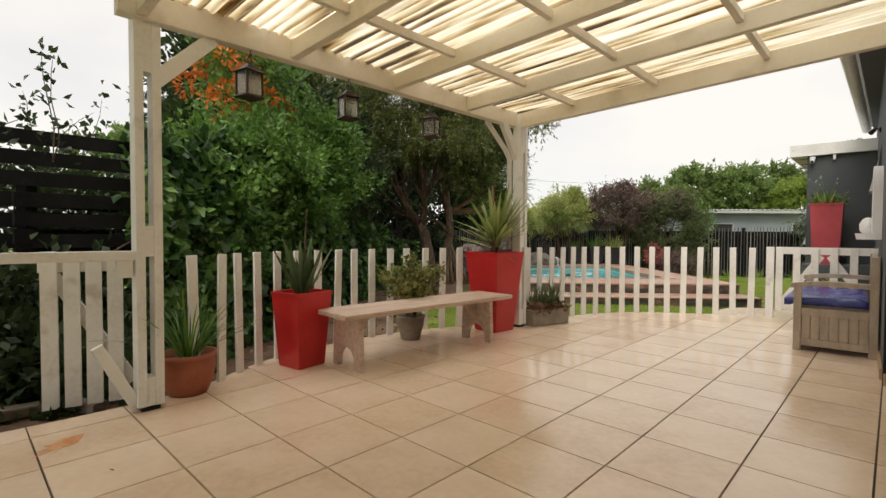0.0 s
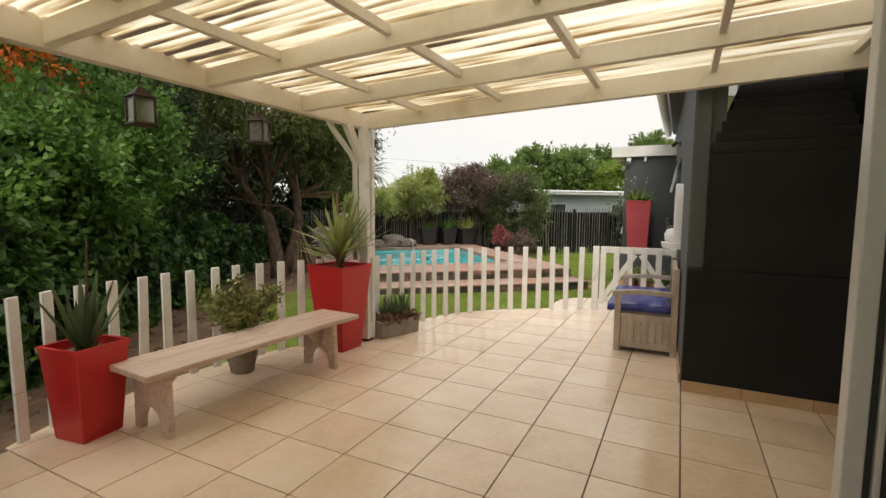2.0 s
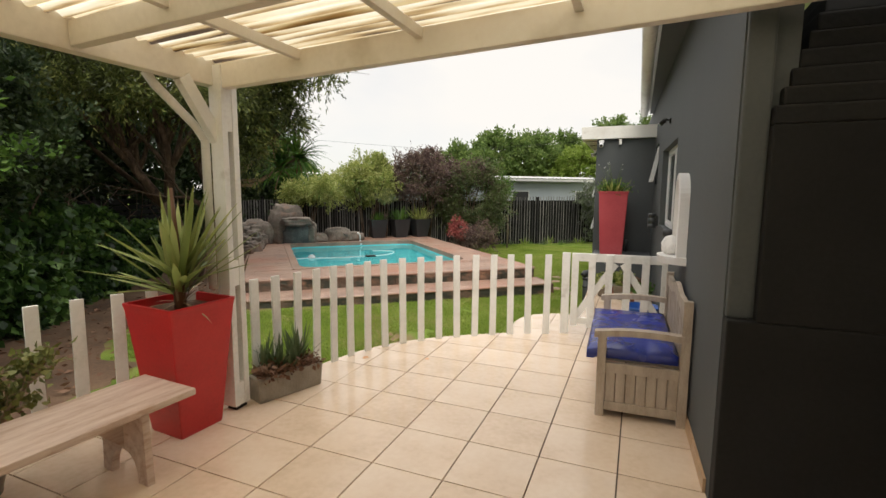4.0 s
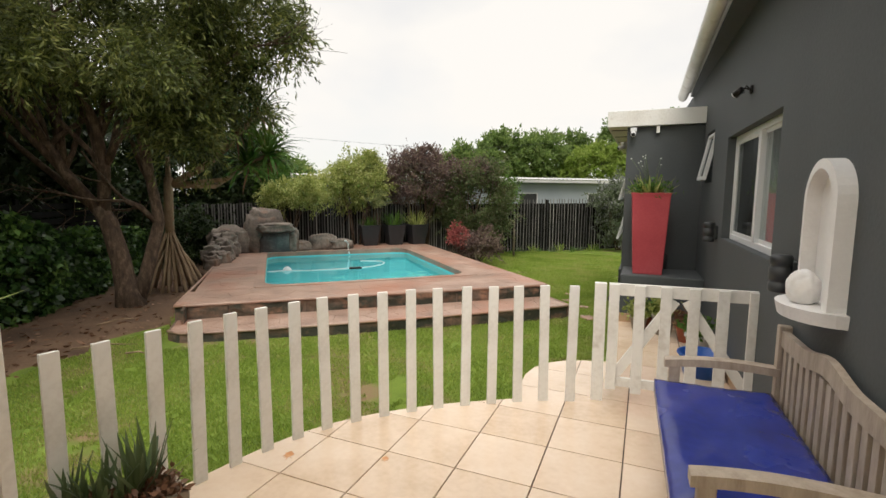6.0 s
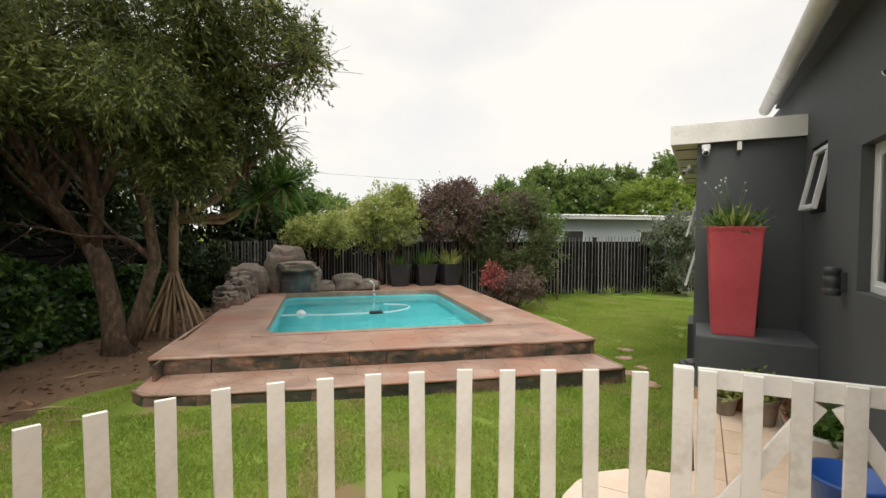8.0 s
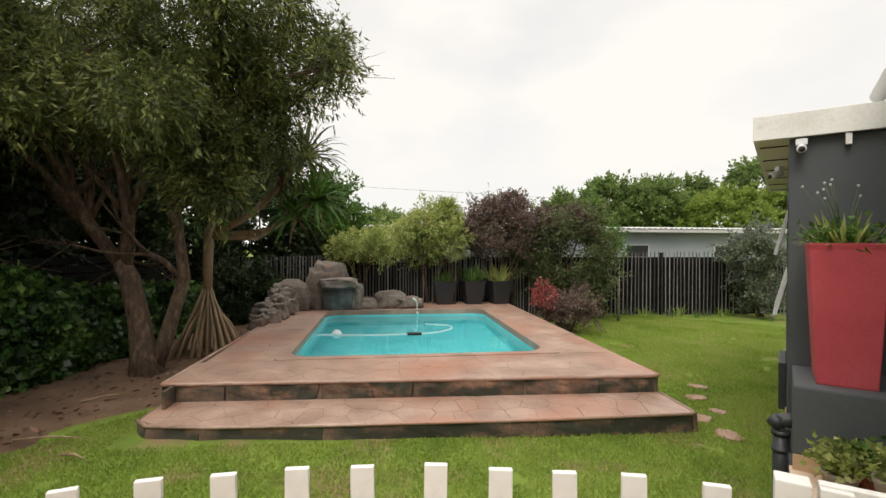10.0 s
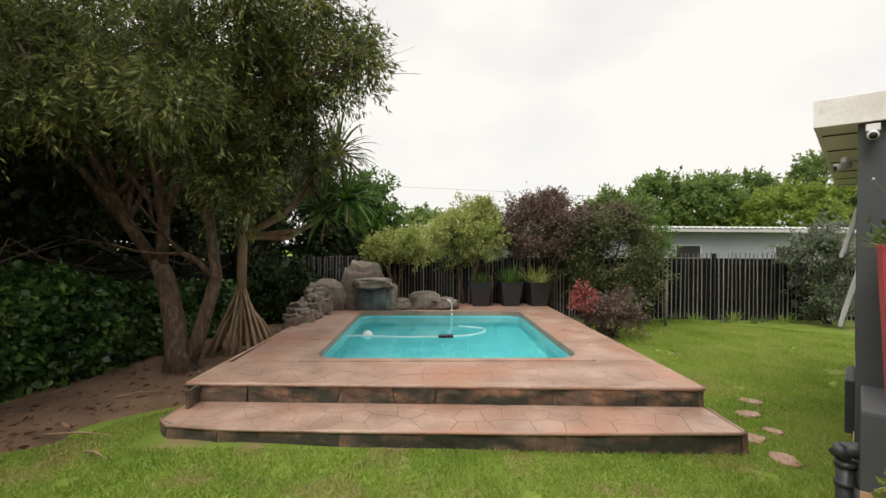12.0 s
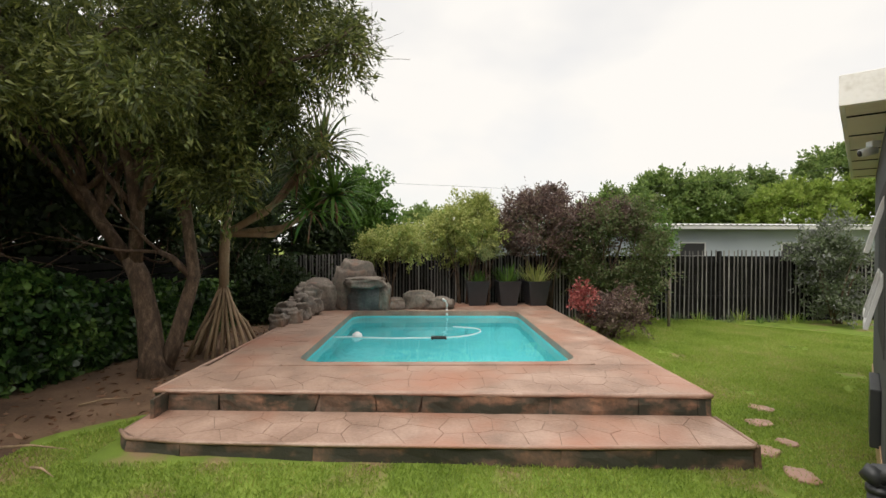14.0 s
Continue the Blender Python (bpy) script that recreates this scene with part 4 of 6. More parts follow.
box("side_beam", (-3.20, -2.75, 2.297), (-3.11, 1.22, 2.467), BEAM, pergola, 0.008)
sloped_beam("front_beam", -3.11, 1.05, 1.09, 1.16, 0.16, pergola)
for y in (-2.63, -1.68, -0.72, 0.235):
    sloped_beam("rafter", -3.11, 1.05, y - 0.03, y + 0.03, 0.125, pergola)
for x in (-2.41, -1.58, -0.73, 0.10, 0.93):
    for y0, y1 in ((-2.60, -1.71), (-1.65, -0.75), (-0.69, 0.205), (0.265, 1.09)):
        z = roof_z(x)
        box("batten", (x - 0.021, y0, z - 0.062), (x + 0.021, y1, z - 0.005), BEAM, pergola, 0.003)
for k in range(2, 8):
    y0, v, n = -4.48 + 0.75 * k, [], 64
    for i in range(n + 1):
        yy = min(y0 + 0.80 * i / n, 1.22)
        for xx in (-3.34, -2.2, -1.0, 0.2, 1.05):
            v.append((xx, yy, roof_z(xx) + 0.016 + 0.004 * (k % 2) + 0.011 * math.cos(2 * math.pi * yy / 0.0762)))
    f = [(5 * i + j, 5 * i + j + 1, 5 * i + j + 6, 5 * i + j + 5) for i in range(n) for j in range(4)]
    put("roof_sheet", data("roof_sheet", v, f, SHEET, True), pergola, label="yellowed translucent corrugated sheet with brown dirt stains")


def post(m, top, name="post"):
    """Two boards held apart by blocks."""
    p = put(name, None, pergola, m, "white spaced timber post")
    for y0, y1 in ((-0.07, -0.022), (0.022, 0.07)):
        box("upright", (-0.055, y0, 0.03), (0.055, y1, top), WHITE, p, 0.004)
    for z0, z1 in ((0.03, 0.20), (0.92, 1.10), (2.0, top)):
        box("block", (-0.05, -0.022, z0), (0.05, 0.022, z1), WHITE, p, 0.002)
    box("foot", (-0.04, -0.05, 0.0), (0.04, 0.05, 0.03), METAL, p)
    return p


post(Matrix.Translation((-3.19, -2.60, 0)), 2.40)
post(Matrix.Translation((-3.10, 1.145, 0)), 2.43)
for pts in (((-3.13, 1.12, 1.93), (-3.13, 0.88, 2.27)), ((-3.17, -2.54, 1.98), (-3.17, -2.26, 2.27))):
    bm = bmesh.new()
    a, b = Vector(pts[0]), Vector(pts[1])
    d = (b - a).normalized()
    m = look(a, b)
    bm_box(bm, (-0.03, -0.045, -(b - a).length - 0.05), (0.03, 0.045, 0.02), 0.005)
    part("knee_brace", bm, WHITE, pergola, m=m)
tube("downpipe", [(-3.19, 1.06, 0.9), (-3.19, 1.06, 1.93), (-3.19, 0.98, 2.03), (-3.20, 0.72, 2.24), (-3.21, 0.67, 2.31)], 0.028, WHITE, pergola, 14, "white rainwater downpipe")


# lanterns under the side beam
def lantern(m):
    ln = thing("hanging_lantern", "brown metal hanging lantern with pale glass sides", "lantern", m, "lanterns under the beam")
    tube("hook", [(0.012, 0, 0.004), (0.012, 0, -0.03), (0.0, 0, -0.05), (-0.012, 0, -0.035)], 0.004, METAL, ln, 8)
    tube("ring", [(0.022 * math.cos(a), 0, -0.068 + 0.022 * math.sin(a)) for a in np.linspace(0, 6.28, 13)], 0.0035, BRONZE, ln, 6)
    put("roof", lathe_mesh("roof", [(0.072, -0.155), (0.076, -0.15), (0.055, -0.135), (0.035, -0.112), (0.016, -0.09)], BRONZE, square=True), ln)
    put("base", lathe_mesh("base", [(0.068, -0.325), (0.072, -0.318), (0.062, -0.305)], BRONZE, square=True), ln)
    for sx in (-1, 1):
        for sy in (-1, 1):
            box("corner_bar", (sx * 0.058 - 0.006, sy * 0.058 - 0.006, -0.306), (sx * 0.058 + 0.006, sy * 0.058 + 0.006, -0.152), BRONZE, ln)
        box("glass", (sx * 0.055 - 0.0015, -0.051, -0.304), (sx * 0.055 + 0.0015, 0.051, -0.154), FROST, ln)
        box("glass", (-0.051, sx * 0.055 - 0.0015, -0.304), (0.051, sx * 0.055 + 0.0015, -0.154), FROST, ln)
    return ln


l1 = lantern(Matrix.Translation((-3.145, -1.995, 2.30)) @ pose(0, 0, 0, 0, 0, 12))
copy_thing(l1, Matrix.Translation((-3.145, -1.194, 2.30)) @ pose(0, 0, 0, 0, 0, -8))
copy_thing(l1, Matrix.Translation((-3.145, -0.252, 2.30)) @ pose(0, 0, 0, 0, 0, 20))


# ---------------------------------------------------------------- white fences and gates
def picket_data(h, name="picket"):
    bm = bmesh.new()
    bm_box(bm, (-0.036, -0.011, 0.0), (0.036, 0.011, h), 0.003)
    me = bpy.data.meshes.new(name)
    bm.to_mesh(me)
    bm.free()
    me.materials.append(WHITE)
    return me


PICKET = picket_data(0.92)
rngp = np.random.default_rng(3)
for name, line, lab in (("picket_fence", FENCE_LEFT, "white picket fence curving beside the bench and hedge"), ("picket_fence", FENCE_RIGHT, "white picket fence curving round the patio towards the gate")):
    fence = thing(name, lab, "fence")
    for k, p in enumerate(line):
        a, b = line[max(k - 1, 0)], line[min(k + 1, len(line) - 1)]
        ang = math.degrees(math.atan2(b.y - a.y, b.x - a.x))
        put("picket", PICKET, fence, pose(p.x, p.y, -0.008, rngp.uniform(-1.2, 1.2), rngp.uniform(-1.2, 1.2), ang))
    tube("ground_rail", [(p.x - 0.025, p.y + 0.01, -0.05) for p in line], 0.014, WHITE, fence, 6)

gate = thing("garden_gate", "white picket garden gate with diagonal braces", "gate", Matrix.Translation((-1.072, 4.02, 0)) @ pose(0, 0, 0, 0, 0, 4.5))
box("gate_post", (-0.105, -0.02, -0.01), (-0.018, 0.05, 0.925), WHITE, gate, 0.005)
for k, x in enumerate((0.0, 0.18, 0.36, 0.545, 0.73, 0.925)):
    box("gate_picket", (x, -0.012, 0.10 if k in (0, 5) else 0.085), (x + 0.075, 0.012, 0.92), WHITE, gate, 0.003)
box("top_rail", (0.0, 0.013, 0.835), (1.0, 0.045, 0.925), WHITE, gate, 0.003)
box("bottom_rail", (0.0, 0.013, 0.12), (1.0, 0.045, 0.19), WHITE, gate, 0.003)
for x0, x1, z0, z1 in ((0.06, 0.46, 0.20, 0.82), (0.94, 0.54, 0.20, 0.82)):
    a, b = Vector((x0, 0.029, z0)), Vector((x1, 0.029, z1))
    part("brace", bm_box(bmesh.new(), (-0.014, -0.036, -(b - a).length), (0.014, 0.036, 0.0), 0.003), WHITE, gate, m=look(a, b))
tube("hinge", [(1.0, 0.02, 0.86), (1.05, 0.02, 0.86)], 0.012, METAL, gate)

# second white gate, standing open beyond the post, and the rail beside it
side_gate = thing("side_gate", "white picket gate standing open beside the post", "gate", Matrix.Translation((-3.50, -2.66, 0)) @ pose(0, 0, 0, 0, 0, 256))
for k in range(4):
    box("gate_picket", (0.108 * k, -0.014, 0.0), (0.108 * k + 0.082, 0.016, 0.945), WHITE, side_gate, 0.003)
box("top_rail", (0.0, -0.045, 0.82), (0.42, -0.015, 0.89), WHITE, side_gate, 0.003)
a, b = Vector((-0.05, -0.030, 0.10)), Vector((0.35, -0.030, 0.80))
part("brace", bm_box(bmesh.new(), (-0.013, -0.036, -(b - a).length), (0.013, 0.036, 0.0), 0.003), WHITE, side_gate, m=look(a, b))
rail = thing("side_rail", "white timber hand rail fixed to the post", "rail", Matrix.Translation((-3.19, -2.67, 0)))
box("rail_board", (-0.035, -2.2, 0.90), (0.035, 0.0, 0.955), WHITE, rail, 0.004)
box("bracket", (-0.02, -0.09, 0.80), (0.03, -0.01, 0.90), WHITE, rail, 0.004)
for y in (-1.1, -2.15):
    box("rail_post", (-0.035, y - 0.035, -0.0), (0.035, y + 0.035, 0.90), WHITE, rail, 0.004)
part("strut", bm_box(bmesh.new(), (-0.02, -0.03, -0.42), (0.02, 0.03, 0.0), 0.003), WHITE, rail, m=look((0.0, 0.0, 0.04), (0.0, -0.18, 0.40)))
for k, (x, y, a, ln) in enumerate(((-3.80, -3.08, 100, 0.62), (-3.62, -2.84, 30, 0.22))):
    lg = tagged(part("timber_offcut", bm_box(bmesh.new(), (-ln / 2, -0.05, 0), (ln / 2, 0.05, 0.07), 0.012), DRYWOOD, None, "", pose(x, y, ground_z(x, y) + 0.27 + 0.01 * k, 0, 4, a)), "rough weathered timber offcut lying by the patio edge", "timber")
tagged(box("edge_kerb", (-4.1, -3.8, -0.5), (-3.345, -2.6, -0.075), SOIL, bevel=0.03), "raised soil edge beside the patio", "soil", kind="structure")


# ---------------------------------------------------------------- patio furniture
def long_bench():
    b = thing("wooden_bench", "limewashed pine bench with arched plank legs", "bench", pose(-3.03, -0.445, 0, 0, 0, -3.3))
    box("seat", (-0.235, -0.96, 0.418), (0.235, 0.97, 0.458), BENCHW, b, 0.008)
    for y in (-0.80, 0.70):
        out = [(-0.20, 0.0), (-0.12, 0.0)]
        for k in range(1, 12):
            a = math.pi * k / 12
            out.append((-0.12 * math.cos(a), 0.17 * math.sin(a) ** 0.75))
        out += [(0.12, 0.0), (0.20, 0.0), (0.185, 0.415), (-0.185, 0.415)]
        n = len(out)
        v = [(x, yy, z) for yy in (y - 0.02, y + 0.02) for x, z in out]
        f = [tuple(range(n)), tuple(range(n, 2 * n))[::-1]] + [(k, n + k, n + (k + 1) % n, (k + 1) % n) for k in range(n)]
        put("leg_plank", data("leg_plank", v, f, BENCHW), b)
        s = 1 if y < 0 else -1
        for x in (-0.012,):
            tri = [(x, y + s * 0.02, 0.415), (x, y + s * 0.24, 0.415), (x, y + s * 0.02, 0.18)]
            tv = tri + [(p[0] + 0.024, p[1], p[2]) for p in tri]
            put("gusset", data("gusset", tv, [(0, 1, 2), (3, 5, 4), (0, 3, 4, 1), (1, 4, 5, 2), (2, 5, 3, 0)], BENCHW), b)
    return b


long_bench()


def square_pot(name, m, h, base, top, mat, label, soil=True):
    p = thing(name, label, "planter", m)
    b, t = base / 2, top / 2
    put("pot", lathe_mesh("pot", [(b, 0), (b + 0.004, 0.012), (t - 0.008, h - 0.05), (t, h - 0.012), (t, h), (t - 0.02, h), (t - 0.024, h - 0.06)], mat, square=True), p)
    put("potting_soil", lathe_mesh("potting_soil", [(t - 0.03, h - 0.08), (t - 0.024, h - 0.058)], SOIL, square=True), p)
    return p


rngv = np.random.default_rng(11)
red1 = square_pot("red_planter", pose(-3.425, -1.45, 0, 0, 0, 8), 0.60, 0.25, 0.35, RED, "small glossy red square planter beside the bench")
aloe = thing("aloe_plant", "tall spiky green aloe in the red planter", "plant", pose(-3.425, -1.45, 0.545))
blades("leaves", (0, 0, 0), aloe, ALOE, rngv, 20, 0.50, 0.055, 0.6, 0.03, 0.06)
tube("flower_stem", [(0, 0, 0), (0.01, 0.02, 0.35), (0.03, 0.03, 0.72)], [0.012, 0.008, 0.004], BARK, aloe)

red2 = square_pot("red_planter", pose(-3.195, 0.80, 0, 0, 0, -3), 0.875, 0.30, 0.475, RED, "tall glossy red square planter beside the post")
yucca = thing("yucca_plant", "spiky yellow-green yucca in the tall red planter", "plant", pose(-3.195, 0.80, 0.81))
blades("leaves", (0, 0, 0.10), yucca, SPIKE, rngv, 62, 0.60, 0.058, 1.45, 0.03, 0.04, z0=0.16)
blades("dry_leaves", (0, 0, 0.05), yucca, PALEBARK, rngv, 12, 0.35, 0.02, 1.9, 0.16, 0.04)
tube("stem", [(0, 0, 0), (0.0, 0.0, 0.18), (-0.03, 0.02, 0.5), (-0.05, 0.02, 0.8)], [0.04, 0.035, 0.016, 0.01], DRYLEAF, yucca)

terra = thing("terracotta_pot", "round terracotta pot by the post", "flowerpot", pose(-3.34, -2.335, 0))
put("pot", lathe_mesh("pot", [(0.115, 0), (0.15, 0.08), (0.168, 0.17), (0.166, 0.235), (0.176, 0.24), (0.176, 0.272), (0.158, 0.272), (0.15, 0.22)], TERRA, 32), terra)
put("potting_soil", lathe_mesh("potting_soil", [(0.15, 0.2), (0.154, 0.225)], SOIL, 24), terra)
sp = thing("spider_plant", "grassy green spider plant in the terracotta pot", "plant", pose(-3.34, -2.335, 0.22))
blades("leaves", (0, 0, 0), sp, SHRUB, rngv, 85, 0.56, 0.014, 1.0, 0.20, 0.06)

ribbed = thing("ribbed_pot", "ribbed grey cement flowerpot behind the bench", "flowerpot", pose(-3.50, -0.19, 0))
put("pot", lathe_mesh("pot", [(0.09, 0), (0.10, 0.01), (0.105, 0.05), (0.13, 0.14), (0.142, 0.22), (0.15, 0.225), (0.15, 0.245), (0.13, 0.245), (0.125, 0.2)], CEMENT, 28), ribbed)
put("potting_soil", lathe_mesh("potting_soil", [(0.125, 0.2), (0.128, 0.215)], SOIL, 20), ribbed)


def jade_plant():
    rng = np.random.default_rng(21)
    j = thing("jade_plant", "branching jade plant with small thick yellowish leaves", "plant", pose(-3.50, -0.19, 0.20))
    v, f, tips = [], [], []
    for k in range(9):
        a, t = rng.uniform(0, 6.28), rng.uniform(0.15, 0.75)
        p = [Vector((0.01 * math.cos(a), 0.01 * math.sin(a), 0))]
        d = Vector((math.cos(a) * math.sin(t), math.sin(a) * math.sin(t), math.cos(t)))
        for s in range(4):
            p.append(p[-1] + d * 0.12 + Vector(rng.normal(size=3) * 0.02))
            if s > 0:
                for q in range(4):
                    e = p[-1] + (d + Vector(rng.normal(size=3) * 0.7)).normalized() * rng.uniform(0.06, 0.14)
                    tube_into(v, f, [p[-1], e], [0.007, 0.004], 5)
                    tips.append(tuple(e))
        tube_into(v, f, p, [0.024, 0.018, 0.014, 0.010, 0.007], 7)
    put("stem", data("stem", v, f, PALEBARK, True), j)
    c = np.repeat(np.array(tips), 18, 0) + rng.normal(size=(18 * len(tips), 3)) * 0.034
    way = rng.normal(size=c.shape) + (0, 0, 0.6)
    put("foliage", leaf_mesh("foliage", c, way, 0.048, 0.034, SHRUB_Y, rng), j)


SHRUB_Y = leaf_material("jade_leaf", [(0.09, 0.11, 0.03), (0.18, 0.20, 0.05), (0.30, 0.28, 0.09)], 0.2, 0.4)
jade_plant()


def trough(m):
    t = thing("cement_trough", "weathered cement plant trough beside the post", "planter", m)
    bm = bmesh.new()
    bm_box(bm, (-0.085, -0.27, 0), (0.085, 0.27, 0.19), 0.012)
    for v in bm.verts:
        if v.co.z > 0.1:
            v.co.x *= 1.08
            v.co.y *= 1.04
    part("trough", bm, CEMENT, t)
    box("potting_soil", (-0.075, -0.25, 0.185), (0.075, 0.25, 0.197), SOIL, t)
    return t


tm = Matrix.Translation((-2.955, 1.51, 0)) @ pose(0, 0, 0, 0, 0, -19)
trough(tm)
succ = thing("succulent_cluster", "green and reddish succulents in the cement trough", "plant", tm @ Matrix.Translation((0, 0, 0.195)))
for k in range(9):
    at, ln = (rngv.uniform(-0.05, 0.05), rngv.uniform(-0.2, 0.2), 0), rngv.uniform(0.2, 0.36)
    for q in range(11):
        blades("leaf", at, succ, ALOE, rngv, 1, ln, 0.028, 0.8, 0.06, 0.02)
lp = rngv.uniform((-0.10, -0.26, -0.02), (0.12, 0.26, 0.07), (600, 3))
put("low_leaves", leaf_mesh("low_leaves", lp, rngv.normal(size=lp.shape), 0.045, 0.03, DRYLEAF, rngv), succ)


# storage bench with blue cushion
def storage_bench():
    s = thing("storage_bench", "grey weathered timber garden storage bench with slatted back", "bench", HOUSE @ Matrix.Translation((0, 0.90, 0)))
    x0, x1, L = -0.605, -0.014, 1.30
    for y in (0.0, L - 0.055):
        box("front_leg", (x0, y, 0), (x0 + 0.06, y + 0.055, 0.60), TEAK, s, 0.006)
        part("back_leg", bm_box(bmesh.new(), (x1 - 0.06, y, 0), (x1, y + 0.055, 0.885), 0.006), TEAK, s)
        v = []
        n = 10
        for k in range(n + 1):
            t = k / n
            x = x0 - 0.025 + (x1 - x0 - 0.02) * t
            z = 0.622 + 0.012 * math.sin(math.pi * t) - 0.02 * (1 - t) ** 3
            v.append((x, z))
        verts = [(x, y + dy, z + dz) for dz in (-0.022, 0.022) for dy in (-0.008, 0.063) for x, z in v]
        m = n + 1
        f = []
        for k in range(n):
            f += [(k, k + 1, m + k + 1, m + k), (2 * m + k, 3 * m + k, 3 * m + k + 1, 2 * m + k + 1), (k, 2 * m + k, 2 * m + k + 1, k + 1), (m + k, m + k + 1, 3 * m + k + 1, 3 * m + k)]
        f += [(0, m, 3 * m, 2 * m), (n, 2 * m + n, 3 * m + n, m + n)]
        put("armrest", data("armrest", verts, f, TEAK), s)
        for z0, z1 in ((0.05, 0.115), (0.33, 0.40)):
            box("side_rail", (x0 + 0.06, y + 0.008, z0), (x1 - 0.06, y + 0.047, z1), TEAK, s, 0.004)
        for k in range(7):
            xx = x0 + 0.064 + k * 0.0672
            box("side_board", (xx, y + 0.016, 0.115), (xx + 0.062, y + 0.038, 0.33), TEAK, s, 0.004)
    for z0, z1 in ((0.05, 0.115), (0.33, 0.40)):
        box("front_rail", (x0 + 0.008, 0.055, z0), (x0 + 0.045, L - 0.055, z1), TEAK, s, 0.004)
    for k in range(16):
        yy = 0.06 + k * 0.0738
        box("front_board", (x0 + 0.016, yy, 0.115), (x0 + 0.036, yy + 0.069, 0.33), TEAK, s, 0.004)
    box("lid", (x0 + 0.02, 0.06, 0.40), (x1 - 0.06, L - 0.06, 0.425), TEAK, s, 0.004)
    # curved top rail of the back
    n, vv = 24, []
    for k in range(n + 1):
        y = 0.055 + (L - 0.11) * k / n
        zt = 0.86 + 0.045 * (0.5 - 0.5 * math.cos(2 * math.pi * min(1, max(0, (k / n - 0.25) / 0.5)))) if 0.25 < k / n < 0.75 else 0.86
        vv.append((y, zt))
    verts = [(x, y, z) for x in (x1 - 0.048, x1 - 0.014) for y, z in vv] + [(x, y, z - 0.085) for x in (x1 - 0.048, x1 - 0.014) for y, z in vv]
    m = n + 1
    f = []
    for k in range(n):
        f += [(k, k + 1, m + k + 1, m + k), (2 * m + k, 3 * m + k, 3 * m + k + 1, 2 * m + k + 1), (k, 2 * m + k, 2 * m + k + 1, k + 1), (m + k, m + k + 1, 3 * m + k + 1, 3 * m + k)]
    f += [(0, m, 3 * m, 2 * m), (n, 2 * m + n, 3 * m + n, m + n)]
    put("top_rail", data("top_rail", verts, f, TEAK), s)
    for k in range(14):
        y = 0.085 + k * 0.084
        box("back_slat", (x1 - 0.04, y, 0.43), (x1 - 0.02, y + 0.048, 0.80), TEAK, s, 0.003)
    bm = bmesh.new()
    bmesh.ops.create_grid(bm, x_segments=26, y_segments=48, size=0.5)
    for v in bm.verts:
        v.co.x, v.co.y = v.co.x * 0.60, v.co.y * (L - 0.06)
    top = bm.faces[:]
    r = bmesh.ops.extrude_face_region(bm, geom=top)
    for g in r["geom"]:
        if isinstance(g, bmesh.types.BMVert):
            g.co.z += 0.07
    for v in bm.verts:
        e = min(0.30 - abs(v.co.x), (L - 0.06) / 2 - abs(v.co.y))
        if v.co.z > 0.03:
            v.co.z += 0.02 * min(1, e / 0.05) - 0.014 + 0.012 * noise.noise((v.co.x * 5, v.co.y * 3.5, 0)) + 0.006 * noise.noise((v.co.x * 14, v.co.y * 9, 4))
        if v.co.x < -0.24 and v.co.z < 0.03:
            v.co.z -= 0.012
    bmesh.ops.recalc_face_normals(bm, faces=bm.faces)
    tagged(part("seat_cushion", bm, CUSHION, None, "", HOUSE @ Matrix.Translation((x0 + 0.225, 0.90 + L / 2, 0.428)), True), "shiny dark blue vinyl seat cushion on the storage bench", "cushion")


storage_bench()

# ---------------------------------------------------------------- pool and deck
deck = thing("pool_deck", "raised stamped-concrete pool deck with a stone step", "pool deck", POOL, kind="structure")
PU0, PU1, PV0, PV1 = 1.06, 4.84, 1.38, 6.10


def deck_front(u):
    """The deck's front edge slants a little to the pool."""
    return 0.275 - 0.275 * (u + 0.13) / 5.93


FRONT = Matrix.Translation((-0.13, 0.275, 0)) @ pose(0, 0, 0, 0, 0, -2.655)


def rounded(u0, v0, u1, v1, r, n=7):
    pts = []
    for cx, cy, a0 in ((u1 - r, v0 + r, -90), (u1 - r, v1 - r, 0), (u0 + r, v1 - r, 90), (u0 + r, v0 + r, 180)):
        pts += [(cx + r * math.cos(radians(a0 + 90 * k / n)), cy + r * math.sin(radians(a0 + 90 * k / n))) for k in range(n + 1)]
    return pts


def ring_mesh(name, outer, inner, z0, z1, mat):
    n = len(outer)
    v = [(x, y, z1) for x, y in outer] + [(x, y, z1) for x, y in inner] + [(x, y, z0) for x, y in inner] + [(x, y, z0) for x, y in outer]
    f = []
    for k in range(n):
        j = (k + 1) % n
        f += [(k, j, n + j, n + k), (n + k, n + j, 2 * n + j, 2 * n + k), (k, 3 * n + k, 3 * n + j, j)]
    return data(name, v, f, mat)


hole = rounded(PU0, PV0, PU1, PV1, 0.34)
for n, lo, hi in (("deck_core", (0.03, PV0 - 0.1, -0.6), (PU0 - 0.1, 7.75, -0.006)), ("deck_core", (PU1 + 0.1, PV0 - 0.1, -0.6), (5.77, 7.75, -0.006)), ("deck_core", (0.03, 0.35, -0.6), (5.77, PV0 - 0.1, -0.006)), ("deck_core", (PU0 - 0.1, PV1 + 0.1, -0.6), (PU1 + 0.1, 7.75, -0.006))):
    box(n, lo, hi, JOINT, deck)
put("deck_core", slab_mesh("deck_core", [(-0.08, 0.31), (5.77, 0.03), (5.77, 0.35), (-0.08, 0.35)], -0.6, -0.006, JOINT), deck)
